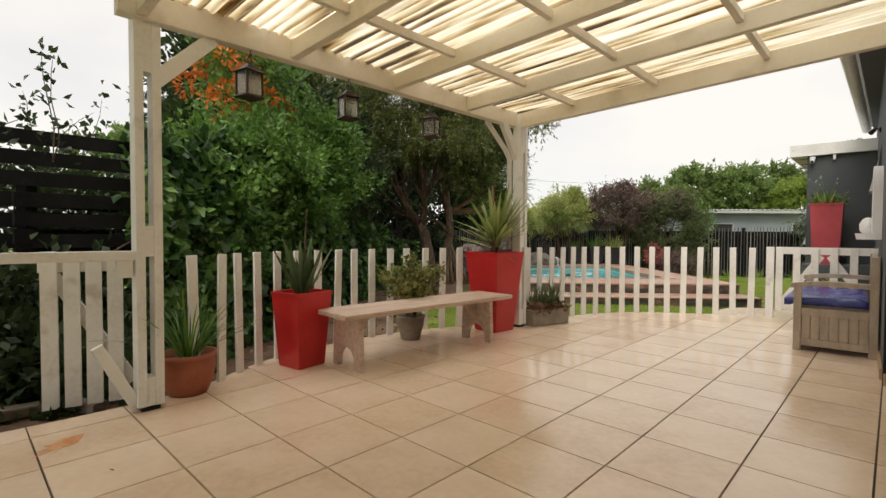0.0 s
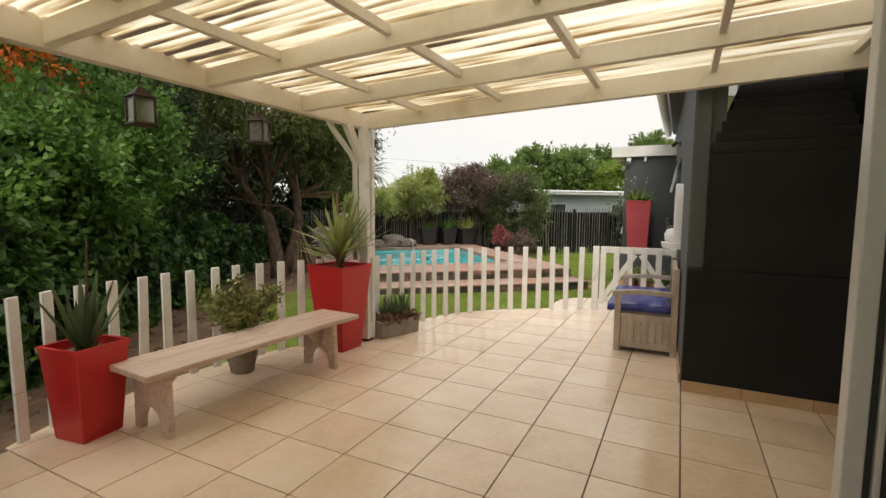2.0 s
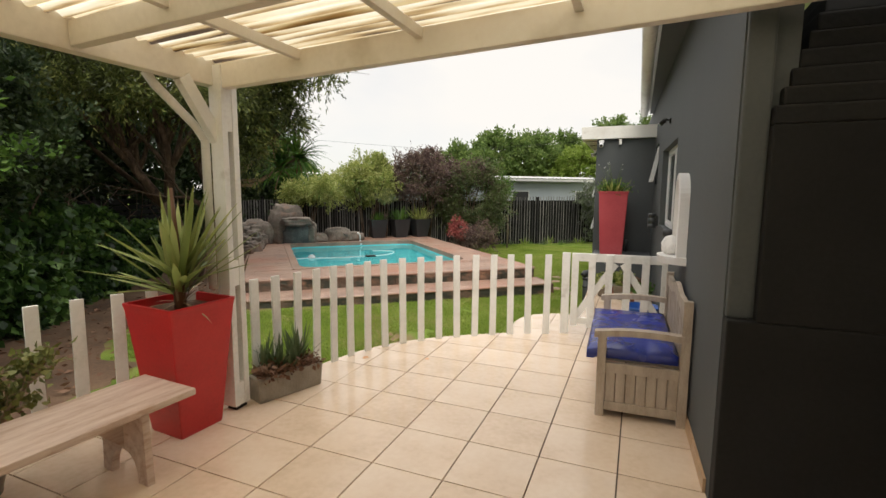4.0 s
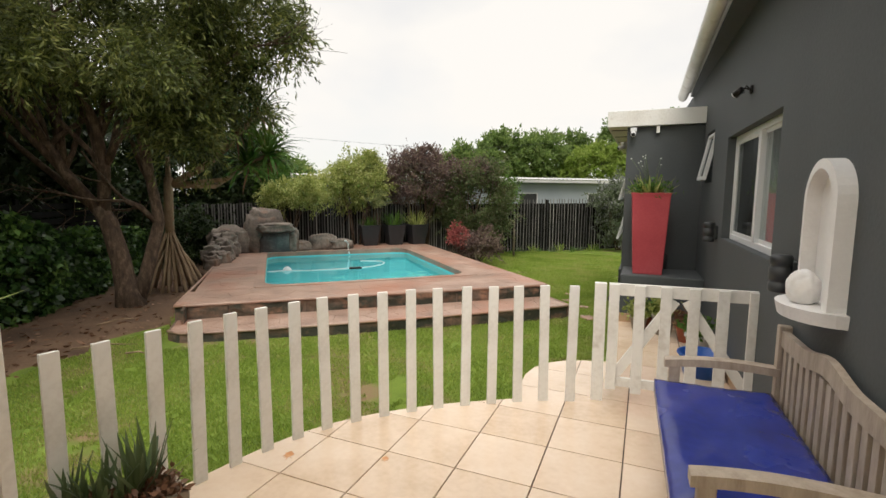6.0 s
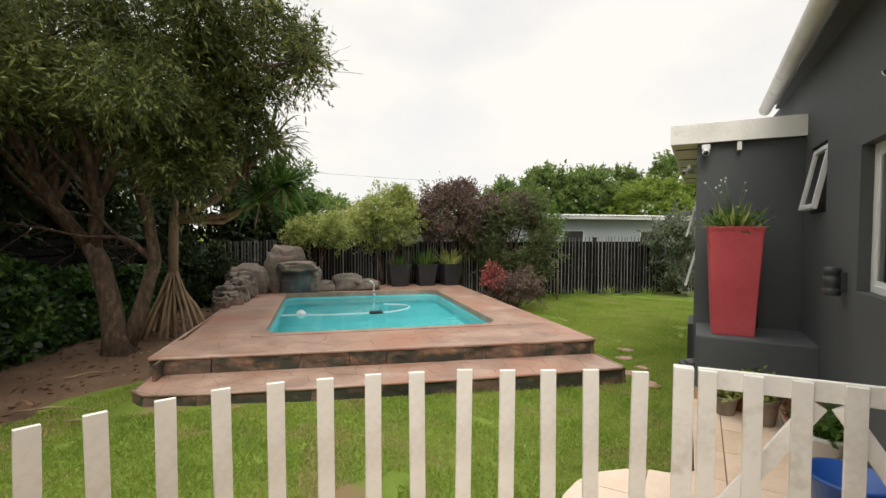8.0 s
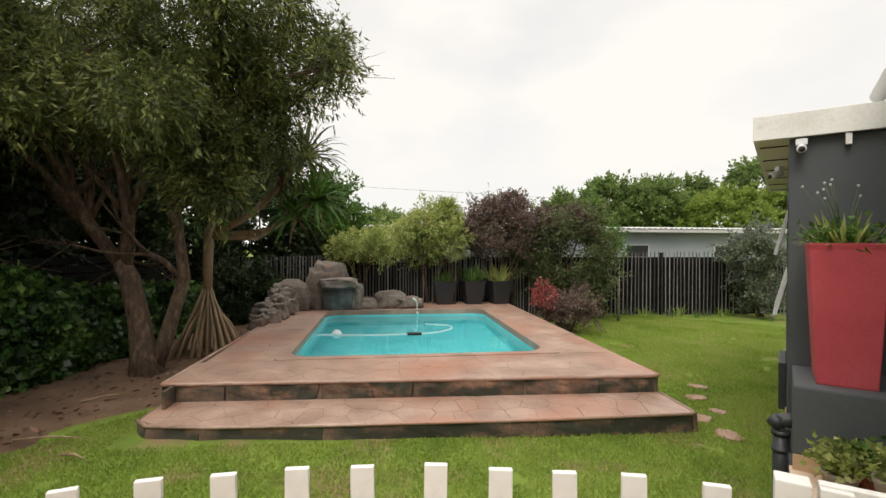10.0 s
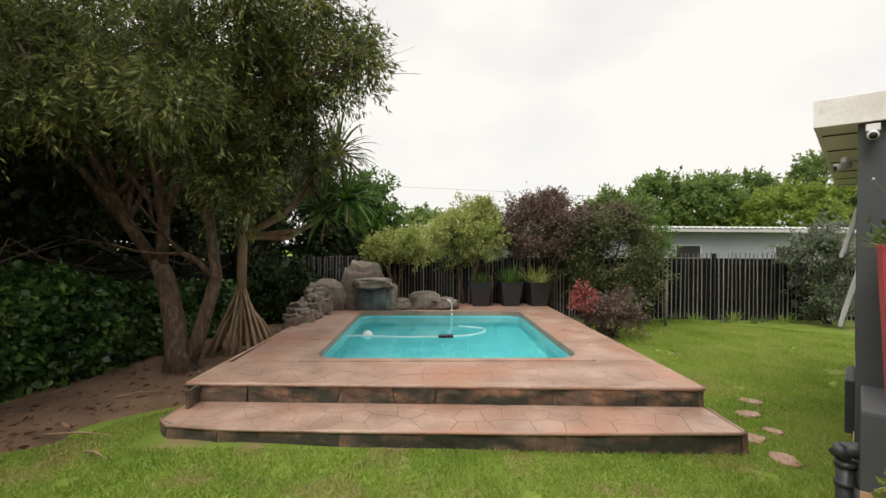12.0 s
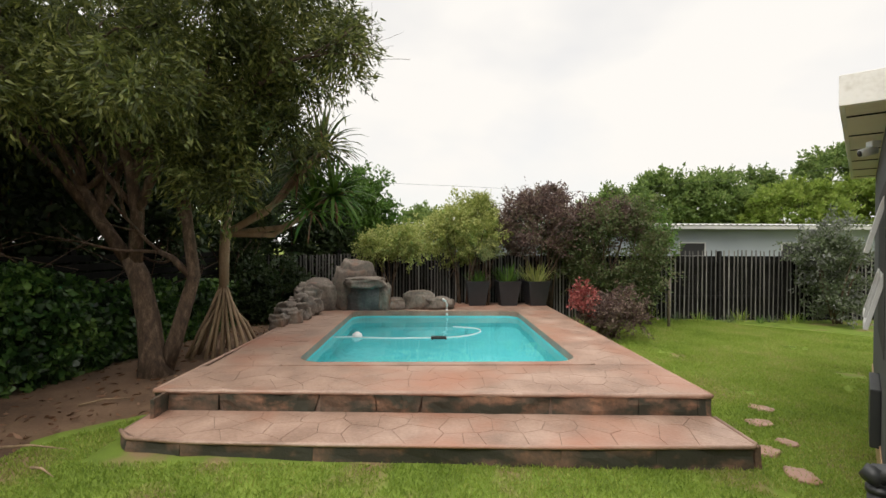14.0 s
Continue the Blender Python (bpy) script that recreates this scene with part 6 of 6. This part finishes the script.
def big_tree():
    rng = np.random.default_rng(81)
    base = Vector(pl(-1.05, 1.95, -0.42))
    t = thing("bottlebrush_tree", "large multi-stemmed tree with rough bark and drooping olive leaves", "tree", Matrix.Translation(base))
    at = lambda u, v, z: Vector(pl(u, v, z)) - base
    v, f, tips = [], [], []
    trunk = [at(-1.05, 1.95, -0.45), at(-1.12, 1.95, 0.0), at(-1.17, 1.95, 0.48), at(-1.30, 1.95, 1.1), at(-1.42, 1.95, 1.35)]
    tube_into(v, f, trunk, [0.27, 0.17, 0.15, 0.135, 0.12], 12)
    for pts, rad in (([at(-1.36, 1.95, 1.2), at(-1.83, 1.9, 1.91), at(-2.1, 1.85, 2.5), at(-2.4, 1.8, 3.1), at(-2.9, 1.7, 3.7)], [0.10, 0.085, 0.075, 0.06, 0.04]),
                     ([at(-1.36, 1.95, 1.2), at(-1.29, 1.9, 2.0), at(-1.35, 1.8, 2.7), at(-1.6, 1.7, 3.4), at(-1.7, 1.6, 4.2)], [0.10, 0.09, 0.07, 0.05, 0.03]),
                     ([at(-1.29, 1.9, 2.0), at(-1.04, 1.8, 2.44), at(-0.63, 1.6, 2.96), at(-0.2, 1.4, 3.5)], [0.07, 0.06, 0.05, 0.03]),
                     ([at(-1.29, 1.9, 2.0), at(-1.5, 2.1, 2.6), at(-1.55, 2.2, 3.2), at(-1.3, 2.3, 4.0)], [0.06, 0.05, 0.04, 0.03]),
                     ([at(-1.83, 1.9, 1.91), at(-1.9, 2.1, 2.6), at(-1.95, 2.2, 3.4)], [0.06, 0.05, 0.035]),
                     ([at(-1.83, 1.9, 1.91), at(-2.3, 1.7, 2.6), at(-2.8, 1.5, 3.2), at(-3.4, 1.2, 3.8)], [0.06, 0.05, 0.04, 0.025]),
                     ([at(-1.36, 1.95, 1.2), at(-2.0, 2.3, 1.75), at(-2.7, 2.5, 2.4), at(-3.2, 2.6, 3.2)], [0.07, 0.055, 0.045, 0.03]),
                     ([at(-1.0, 2.0, -0.3), at(-0.84, 2.05, 0.2), at(-0.6, 2.1, 1.1), at(-0.68, 2.1, 1.7), at(-0.74, 2.1, 2.3), at(-0.6, 2.1, 3.2)], [0.13, 0.11, 0.09, 0.08, 0.07, 0.04]),
                     ([at(-0.62, 2.1, 1.05), at(-0.85, 2.0, 1.35), at(-1.05, 2.0, 1.45)], [0.05, 0.045, 0.04]),
                     ([at(-0.72, 2.1, 2.2), at(-0.3, 1.8, 2.8), at(0.3, 1.5, 3.4), at(0.9, 1.3, 3.9)], [0.06, 0.05, 0.04, 0.025]),
                     ([at(0.3, 1.5, 3.4), at(0.9, 1.8, 3.75), at(1.35, 2.0, 4.0)], [0.03, 0.022, 0.012])):
        tube_into(v, f, pts, rad, 10)
        for k in range(3):
            branch(rng, v, f, pts[-1 - (k == 2)], (pts[-1] - pts[-2]).normalized() + Vector(rng.normal(size=3) * 0.4), 1.0, rad[-1] * 0.7, 1, tips)
    for k in range(13):
        p0 = at(*((-1.83, 1.9, 1.91), (-1.29, 1.9, 2.0), (-2.0, 1.87, 2.3), (-1.32, 1.85, 2.4), (-0.68, 2.1, 1.7))[k % 5])
        lean = Vector((rng.normal() * 0.32, rng.normal() * 0.32, 1)).normalized()
        pts = [p0]
        for q in range(6):
            lean = (lean + Vector(rng.normal(size=3) * 0.09)).normalized()
            pts.append(pts[-1] + lean * 0.36)
        tube_into(v, f, pts, [0.045, 0.042, 0.038, 0.033, 0.028, 0.022, 0.015], 7)
    put("trunk", data("trunk", v, f, BARK, True), t)
    rot = np.array(POOL.to_3x3())
    d = rng.normal(size=(430, 3))
    d /= np.linalg.norm(d, axis=1, keepdims=True)
    fill = np.array((-1.9, 2.0, 5.1)) + d * np.array((3.4, 2.6, 2.5)) * (rng.uniform(0.45, 1.0, 430) ** 0.5)[:, None]
    fill = fill[(fill[:, 0] < 0.80 + 0.28 * (fill[:, 2] - 3.5) - 0.4 * np.maximum(0, fill[:, 1] - 2.0)) & (fill[:, 2] > np.where(fill[:, 0] < -0.6, 3.25, 2.75))]
    low = rng.uniform((-4.8, -0.2, 3.05), (0.2, 2.2, 3.6), (60, 3))
    hang = np.concatenate([rng.uniform((-0.6, 1.0, 2.3), (0.45, 2.0, 3.3), (44, 3)), rng.uniform((0.4, 1.2, 2.9), (1.1, 2.2, 4.0), (26, 3)), rng.uniform((0.9, 1.6, 3.85), (1.75, 2.1, 4.25), (6, 3)), rng.uniform((-4.2, -0.6, 2.6), (-2.8, 0.4, 3.5), (16, 3))])
    local = np.concatenate([fill, low, hang])
    world = local @ rot.T + np.array(POOL.translation) - np.array(base)
    tp = np.array([tuple(q) for q, _ in tips])
    tu = ((tp + np.array(base) - np.array(POOL.translation)) @ rot)[:, 0]
    allc = np.concatenate([world, tp[(tp[:, 2] > 2.9) & (tu < 1.8)]])
    rad = np.stack([rng.uniform(0.14, 0.36, len(allc))] * 2 + [rng.uniform(0.2, 0.48, len(allc))], 1)
    p, dd = sprig_points(rng, 150000, allc, rad * 1.2, 16, 0.45, 0.10)
    way = dd + rng.normal(size=dd.shape) * 0.5 + np.array((0, 0, -0.2))
    put("crown", leaf_mesh("crown", p, way, 0.115, 0.028, OLIVE, rng), t)


big_tree()


def pandanus():
    rng = np.random.default_rng(91)
    base = Vector(pl(-0.65, 3.2, -0.42))
    t = thing("screw_pine", "screw pine with a skirt of pale stilt roots", "tree", Matrix.Translation(base))
    for k in range(22):
        a = 2 * math.pi * k / 22 + rng.uniform(-0.1, 0.1)
        r0 = rng.uniform(0.34, 0.74)
        pts = [(0.05 * math.cos(a), 0.05 * math.sin(a), 1.12 + rng.uniform(-0.15, 0.2)), (0.55 * r0 * math.cos(a), 0.55 * r0 * math.sin(a), 0.62), (r0 * math.cos(a), r0 * math.sin(a), 0.0)]
        tube("stilt_root", pts, [0.020, 0.028, 0.034], PALEBARK, t, 7)
    tr = [(0, 0, 1.05), (0.0, 0.0, 1.7), (0.02, 0.02, 2.3)]
    tube("trunk", tr, [0.075, 0.085, 0.08], PALEBARK, t, 12)
    arms = []
    for d, ln in (((0.70, 0.66, 0.10), 1.45), ((0.60, 0.55, 0.55), 1.5), ((-0.4, 0.3, 0.8), 1.0), ((0.72, 0.68, 0.22), 1.85), ((0.62, 0.58, 0.62), 2.0)):
        d = Vector(d).normalized()
        p0 = Vector((0.02, 0.02, 2.15))
        mid, end = p0 + d * ln * 0.55 + Vector((0, 0, -0.1)), p0 + d * ln + Vector((0, 0, 0.25))
        tube("arm", [p0, mid, end], [0.055, 0.045, 0.04], PALEBARK, t, 9)
        arms.append(end)
    for k, e in enumerate(arms):
        blades("leaf_rosette", e, t, (SHRUB, MIXED, DARKLEAF)[k % 3], rng, 80, 0.85, 0.08, 2.0, 0.34, 0.05)
        blades("dry_leaves", e + Vector((0, 0, -0.06)), t, DRYLEAF, rng, 14, 0.62, 0.045, 2.4, 0.3, 0.05)


pandanus()

# dark trees that close the garden behind the tree and hedge


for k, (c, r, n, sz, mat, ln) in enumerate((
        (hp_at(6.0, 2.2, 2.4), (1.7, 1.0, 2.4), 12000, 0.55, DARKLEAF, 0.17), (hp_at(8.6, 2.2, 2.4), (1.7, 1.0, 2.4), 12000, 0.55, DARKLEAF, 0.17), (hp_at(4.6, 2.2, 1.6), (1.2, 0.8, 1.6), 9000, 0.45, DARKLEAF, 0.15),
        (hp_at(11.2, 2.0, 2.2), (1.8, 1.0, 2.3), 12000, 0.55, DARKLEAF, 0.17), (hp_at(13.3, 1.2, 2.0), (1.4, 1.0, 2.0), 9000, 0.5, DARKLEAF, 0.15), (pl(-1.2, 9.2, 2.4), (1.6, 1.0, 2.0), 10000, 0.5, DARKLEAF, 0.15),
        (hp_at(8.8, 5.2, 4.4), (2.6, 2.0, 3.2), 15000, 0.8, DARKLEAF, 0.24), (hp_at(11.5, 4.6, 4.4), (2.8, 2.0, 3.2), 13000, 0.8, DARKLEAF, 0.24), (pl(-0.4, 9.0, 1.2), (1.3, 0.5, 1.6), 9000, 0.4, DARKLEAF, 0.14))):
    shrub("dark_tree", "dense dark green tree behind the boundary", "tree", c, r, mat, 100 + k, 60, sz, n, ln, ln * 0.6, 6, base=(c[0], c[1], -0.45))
c = pl(0.75, 9.3, 2.35)
shrub("green_tree", "fresh green leafy tree beyond the back fence", "tree", c, (1.15, 0.8, 1.35), SHRUB, 120, 54, 0.36, 17000, 0.13, 0.07, 6, base=(c[0], c[1], -0.45))

# shrubs along the back fence
for nm, lab, c, r, mat, n, cl, sz, ln, sd in (
        ("yellow_green_bush", "yellow-green feathery bush by the back fence", pl(1.75, 7.45, 1.55), (1.1, 0.4, 0.42), LIME, 9000, 40, 0.24, 0.08, 201),
        ("yellow_green_bush", "pale yellow-green bush above the back fence", pl(3.7, 7.6, 1.95), (0.95, 0.5, 0.68), LIME, 12000, 44, 0.27, 0.08, 202),
        ("variegated_shrub", "round cream-variegated shrub on a thin stem", pl(4.27, 7.15, 1.42), (0.24, 0.24, 0.18), VARIEG, 3500, 16, 0.14, 0.05, 203),
        ("purple_bush", "tall dark purple-leaved bush", pl(5.5, 7.55, 2.05), (1.15, 0.6, 0.85), PURPLE, 15000, 48, 0.32, 0.08, 204),
        ("purple_bush", "upright purple-leaved shoots of a tall bush", pl(6.0, 7.6, 2.75), (0.50, 0.4, 0.42), PURPLE, 3500, 22, 0.16, 0.07, 205),
        ("mixed_bush", "large dark green and reddish rounded bush", pl(7.55, 7.0, 1.2), (1.40, 0.75, 1.25), MIXED, 22000, 66, 0.36, 0.08, 206),
        ("purple_bush", "reddish purple bush beside the green one", pl(7.3, 7.3, 2.15), (0.95, 0.5, 0.50), PURPLE, 8000, 34, 0.24, 0.075, 207),
        ("green_bush", "fresh green bush over the fence", pl(8.7, 7.7, 1.7), (0.55, 0.5, 0.5), SHRUB, 5500, 26, 0.22, 0.08, 208),
        ("red_leaved_bush", "low dark red-leaved bush at the deck corner", pl(6.75, 5.2, 0.05), (0.62, 0.55, 0.42), PURPLE, 6000, 26, 0.24, 0.07, 209),
        ("lilac_bush", "tall bush with pale lilac flowers beside the annex", pl(13.3, 7.0, 0.9), (0.75, 0.6, 1.35), LILAC, 12000, 44, 0.32, 0.09, 210),
        ("green_bush", "mixed green shrubs filling the back fence line", pl(2.8, 8.5, 1.5), (1.6, 0.4, 0.6), LIME, 9000, 50, 0.26, 0.085, 212),
        ("green_bush", "dark green shrubs behind the back fence", pl(6.2, 8.6, 1.6), (2.0, 0.4, 0.8), MIXED, 12000, 60, 0.32, 0.09, 213),
        ("yellow_green_bush", "pale upright yellow-green shoots by the fence", pl(4.1, 7.7, 2.35), (0.55, 0.4, 0.45), LIME, 4500, 26, 0.17, 0.075, 214)):
    shrub(nm, lab, "bush", c, r, mat, sd, cl, sz, n, ln, ln * 0.5, 6, base=(c[0], c[1], -0.45))
c = pl(6.0, 4.95, 0.42)
shrub("red_leaved_bush", "pink and red new leaves on a low bush", "bush", c, (0.32, 0.28, 0.2), PINK, 211, 12, 0.14, 1300, 0.07, 0.03, 4, base=(c[0], c[1], -0.45))

# the gate corner's shade is put into this bush's dark leaf colour
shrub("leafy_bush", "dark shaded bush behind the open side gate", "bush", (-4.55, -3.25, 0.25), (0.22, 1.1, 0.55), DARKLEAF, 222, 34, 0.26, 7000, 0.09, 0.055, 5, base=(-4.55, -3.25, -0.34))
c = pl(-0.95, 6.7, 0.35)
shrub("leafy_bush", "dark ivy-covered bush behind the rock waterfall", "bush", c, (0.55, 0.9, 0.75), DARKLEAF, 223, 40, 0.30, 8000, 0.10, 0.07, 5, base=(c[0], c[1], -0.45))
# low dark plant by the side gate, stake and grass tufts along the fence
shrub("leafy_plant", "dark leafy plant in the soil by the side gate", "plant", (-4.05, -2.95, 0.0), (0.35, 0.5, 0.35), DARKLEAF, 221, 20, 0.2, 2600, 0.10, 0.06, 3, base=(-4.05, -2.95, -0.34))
c = pl(8.75, 6.7, ground_z(*pl(8.75, 6.7, 0)[:2]) - 0.02)
tagged(tube("garden_stake", [(0, 0, 0), (0.01, 0.0, 0.7), (0.0, 0.01, 1.25)], [0.035, 0.032, 0.028], DRYWOOD, m=Matrix.Translation(c)), "grey weathered timber stake in the lawn", "stake")
for k in range(16):
    c = pl(6.6 + 0.42 * k, 7.62 + 0.1 * math.sin(3 * k), 0)
    tf = thing("grass_tuft", "straggly green grass tuft at the foot of the fence", "grass", Matrix.Translation((c[0], c[1], ground_z(c[0], c[1]) - 0.01)), "tufts along the fence")
    blades("leaves", (0, 0, 0), tf, (SHRUB, ALOE, GRASSM)[k % 3], rngb, 40, (0.22, 0.30, 0.42)[k % 3], 0.014, 1.0, 0.2, 0.14)

# far trees
for k, (u, v, z, r, mat) in enumerate((
        (15.2, 26.0, 3.2, (2.6, 2.0, 1.9), FARTREE), (18.5, 27.0, 4.4, (2.2, 2.0, 1.9), FARTREE), (21.8, 27.0, 4.4, (2.4, 2.0, 2.0), FARTREE), (25.4, 24.0, 3.2, (2.9, 2.0, 2.2), FARLIME),
        (26.0, 30.0, 5.0, (2.8, 2.5, 2.3), FARTREE), (30.5, 27.0, 5.4, (3.0, 2.5, 2.6), FARTREE), (30.0, 23.0, 3.8, (2.6, 2.0, 2.6), FARLIME), (36.0, 27.0, 6.0, (3.5, 3.0, 3.0), FARTREE), (2.0, 31.0, 2.9, (2.2, 2.0, 1.0), FARTREE),
        (43.0, 24.0, 5.4, (4.0, 3.0, 3.4), FARTREE), (-10.0, 24.0, 4.0, (4.0, 3.0, 3.0), FARTREE), (-17.0, 14.0, 3.6, (3.4, 3.0, 3.0), FARTREE))):
    c = pl(u, v, z)
    shrub("far_tree", ("broad green tree beyond the neighbouring house", "light yellow-green tree beyond the neighbouring house")[mat is FARLIME], "tree", c, r, mat, 300 + k, 80, 0.5, 13000, 0.24, 0.15, 5, base=(c[0], c[1], -0.6))

# overhead service wires
tube("service_wire", [pl(-8, 12, 4.1), pl(9, 13.0, 3.55), pl(30, 14.0, 5.8)], 0.004, METAL)
bpy.data.objects["service_wire"]["label"], bpy.data.objects["service_wire"]["category"] = "thin black overhead service wire", "wire"

# rust mark and a fallen leaf on the tiles
rs = []
for k in range(22):
    a = 2 * math.pi * k / 22
    r = 0.10 * (0.8 + 0.9 * noise.noise((math.cos(a) * 3, math.sin(a) * 3, 4)))
    rs.append((r * math.cos(a) * 0.7, r * math.sin(a) * 1.3))
RUST = material("rust_mark", [(0.48, 0.14, 0.03), (0.62, 0.30, 0.12), (0.68, 0.45, 0.28)], 0.4, 9, 60, 0.02)
tagged(put("rust_mark", slab_mesh("rust_mark", rs, 0.0, 0.0012, RUST), None, pose(-2.95, -3.04, 0.0006, 0, 0, 40)), "orange rust stain on a floor tile", "stain")
for x, y, sx, sy in ((-2.22, 2.62, 0.35, 0.22), (-2.78, 2.42, 0.5, 0.35)):
    tagged(put("rust_mark", slab_mesh("rust_mark", [(p[0] * sx, p[1] * sy) for p in rs], 0.0, 0.0012, RUST), None, pose(x, y, 0.0006, 0, 0, 25)), "small orange rust spot on a tile by the fence", "stain")
tagged(put("fallen_leaf", leaf_mesh("fallen_leaf", np.array([[0, 0, 0.004]]), np.array([[1, 0.4, 0.03]]), 0.05, 0.022, DRYLEAF, np.random.default_rng(2)), None, pose(-2.48, -2.94, 0)), "small dry leaf lying on the tiles", "leaf")

# tall faded planter on the ledge, with plants
tall = square_pot("tall_planter", pose(-0.80, 6.86, 0.60, 0, 0, 2), 1.02, 0.335, 0.455, FADED, "tall faded red square planter on the annex ledge")
tp = thing("ledge_plant", "straggly green plant with thin flower stalks in the tall planter", "plant", pose(-0.80, 6.86, 1.56))
blades("leaves", (0, 0, 0), tp, LIME, rngb, 70, 0.30, 0.024, 1.25, 0.16, 0.16)
q = rngb.normal(size=(420, 3)) * (0.11, 0.11, 0.05) + (0, 0, 0.10)
put("foliage", leaf_mesh("foliage", q, rngb.normal(size=q.shape) + (0, 0, 0.5), 0.06, 0.03, SHRUB, rngb), tp)
blades("dry_leaves", (0, 0, 0), tp, DRYLEAF, rngb, 24, 0.18, 0.016, 1.4, 0.2, 0.16)
for k in range(9):
    a, t = rngb.uniform(0, 6.28), rngb.uniform(0.1, 0.7)
    e = Vector((math.cos(a) * math.sin(t), math.sin(a) * math.sin(t), math.cos(t))) * rngb.uniform(0.35, 0.6)
    tube("flower_stalk", [(0, 0, 0), tuple(e * 0.55 + Vector((0, 0, 0.05))), tuple(e)], [0.004, 0.003, 0.002], ALOE, tp, 5)
    put("seed_head", lathe_mesh("seed_head", [(0.003, -0.01), (0.011, 0.0), (0.004, 0.012)], CURTAIN, 8), tp, Matrix.Translation(e))

# pots and tub behind the gate
for k, (x, y, h, r, mat, lmat) in enumerate(((-0.86, 6.25, 0.16, 0.10, CEMENT, LIME), (-0.60, 6.15, 0.22, 0.12, CEMENT, LIME), (-0.38, 5.95, 0.16, 0.10, TERRA, DRYLEAF), (-0.30, 5.55, 0.20, 0.12, WHITEP, SHRUB), (-0.72, 6.42, 0.14, 0.10, TERRA, SHRUB))):
    fp = thing("small_pot", "small weathered pot on the tiles behind the gate", "flowerpot", pose(x, y, 0), "pots behind the gate")
    put("pot", lathe_mesh("pot", [(r * 0.7, 0), (r * 0.95, h * 0.85), (r * 1.05, h * 0.87), (r * 1.05, h), (r * 0.9, h), (r * 0.88, h * 0.9)], mat, 20), fp)
    pp = thing("potted_succulent", "green and rusty succulent in a small pot", "plant", pose(x, y, h * 0.88), "succulents behind the gate")
    blades("leaves", (0, 0, 0), pp, lmat, rngb, 26, 0.16, 0.04, 1.3, 0.1, 0.06)
    q = rngb.normal(size=(260, 3)) * (0.07, 0.07, 0.05) + (0, 0, 0.10)
    put("foliage", leaf_mesh("foliage", q, rngb.normal(size=q.shape) + (0, 0, 0.5), 0.05, 0.04, lmat, rngb), pp)
tub = thing("blue_tub", "round blue plastic tub behind the gate", "tub", pose(-0.31, 4.95, 0))
put("tub", lathe_mesh("tub", [(0.16, 0), (0.20, 0.17), (0.215, 0.175), (0.215, 0.19), (0.192, 0.19), (0.15, 0.03)], BLUEP, 28), tub)

build_grass()

# ---------------------------------------------------------------- floor tiles
T, GAP, cut = 0.45, 0.0032, 0
full = slab_mesh("floor_tile", [(GAP, GAP), (T - GAP, GAP), (T - GAP, T - GAP), (GAP, T - GAP)], -0.011, 0.0, TILE, 0.006)
for i in range(-10, 5):
    for j in range(-14, 16):
        x, y = i * T, j * T
        poly = clip_square(OUTLINE, x + GAP, y + GAP, x + T - GAP, y + T - GAP)
        if len(poly) < 3 or abs(area(poly)) < 0.004:
            continue
        if abs(abs(area(poly)) - (T - 2 * GAP) ** 2) < 1e-4:
            put("floor_tile", full, patio, Matrix.Translation((x, y, 0)))
        else:
            put("floor_tile", slab_mesh("floor_tile", [(a - x, b - y) for a, b in poly], -0.011, 0.0, TILE), patio, Matrix.Translation((x, y, 0)))

# ---------------------------------------------------------------- flagstones of the deck
rngs = random.Random(6)
for u0, v0, u1, v1 in ((-0.11, 0.0, 5.8, PV0 - 0.16), (0.0, PV0 - 0.16, PU0 - 0.16, PV1 + 0.16), (PU1 + 0.16, PV0 - 0.16, 5.8, PV1 + 0.16), (0.0, PV1 + 0.16, 5.8, 7.75)):
    for poly in cells(rngs, u0 + 0.004, v0 + 0.004, u1 - 0.004, v1 - 0.004, 0.29):
        poly = [(x, max(y, deck_front(x) + 0.006)) for x, y in poly]
        if abs(area(poly)) < 0.003:
            continue
        cx, cy = sum(p[0] for p in poly) / len(poly), sum(p[1] for p in poly) / len(poly)
        me = slab_mesh("flagstone", [(cx + (x - cx) * 0.996, cy + (y - cy) * 0.996) for x, y in poly], -0.01, 0.003 + rngs.uniform(-0.0012, 0.0012), STONE, 0.012)
        put("flagstone", me, deck)
for poly in cells(rngs, -0.09, -0.60, 5.78, 0.26, 0.29):
    lim = lambda x: float(np.interp(x, [p[0] for p in sv[:6]], [p[1] for p in sv[:6]])) + 0.02
    poly = [(x, min(max(y, lim(x)) if y > -0.59 else lim(x), deck_front(x) - 0.01)) for x, y in poly]
    if abs(area(poly)) < 0.005:
        continue
    cx, cy = sum(p[0] for p in poly) / len(poly), sum(p[1] for p in poly) / len(poly)
    me = slab_mesh("flagstone", [(cx + (x - cx) * 0.996, cy + (y - cy) * 0.996) for x, y in poly], -0.01, 0.004, STONE, 0.02)
    put("flagstone", me, step, Matrix.Translation((0, 0, -0.222)))
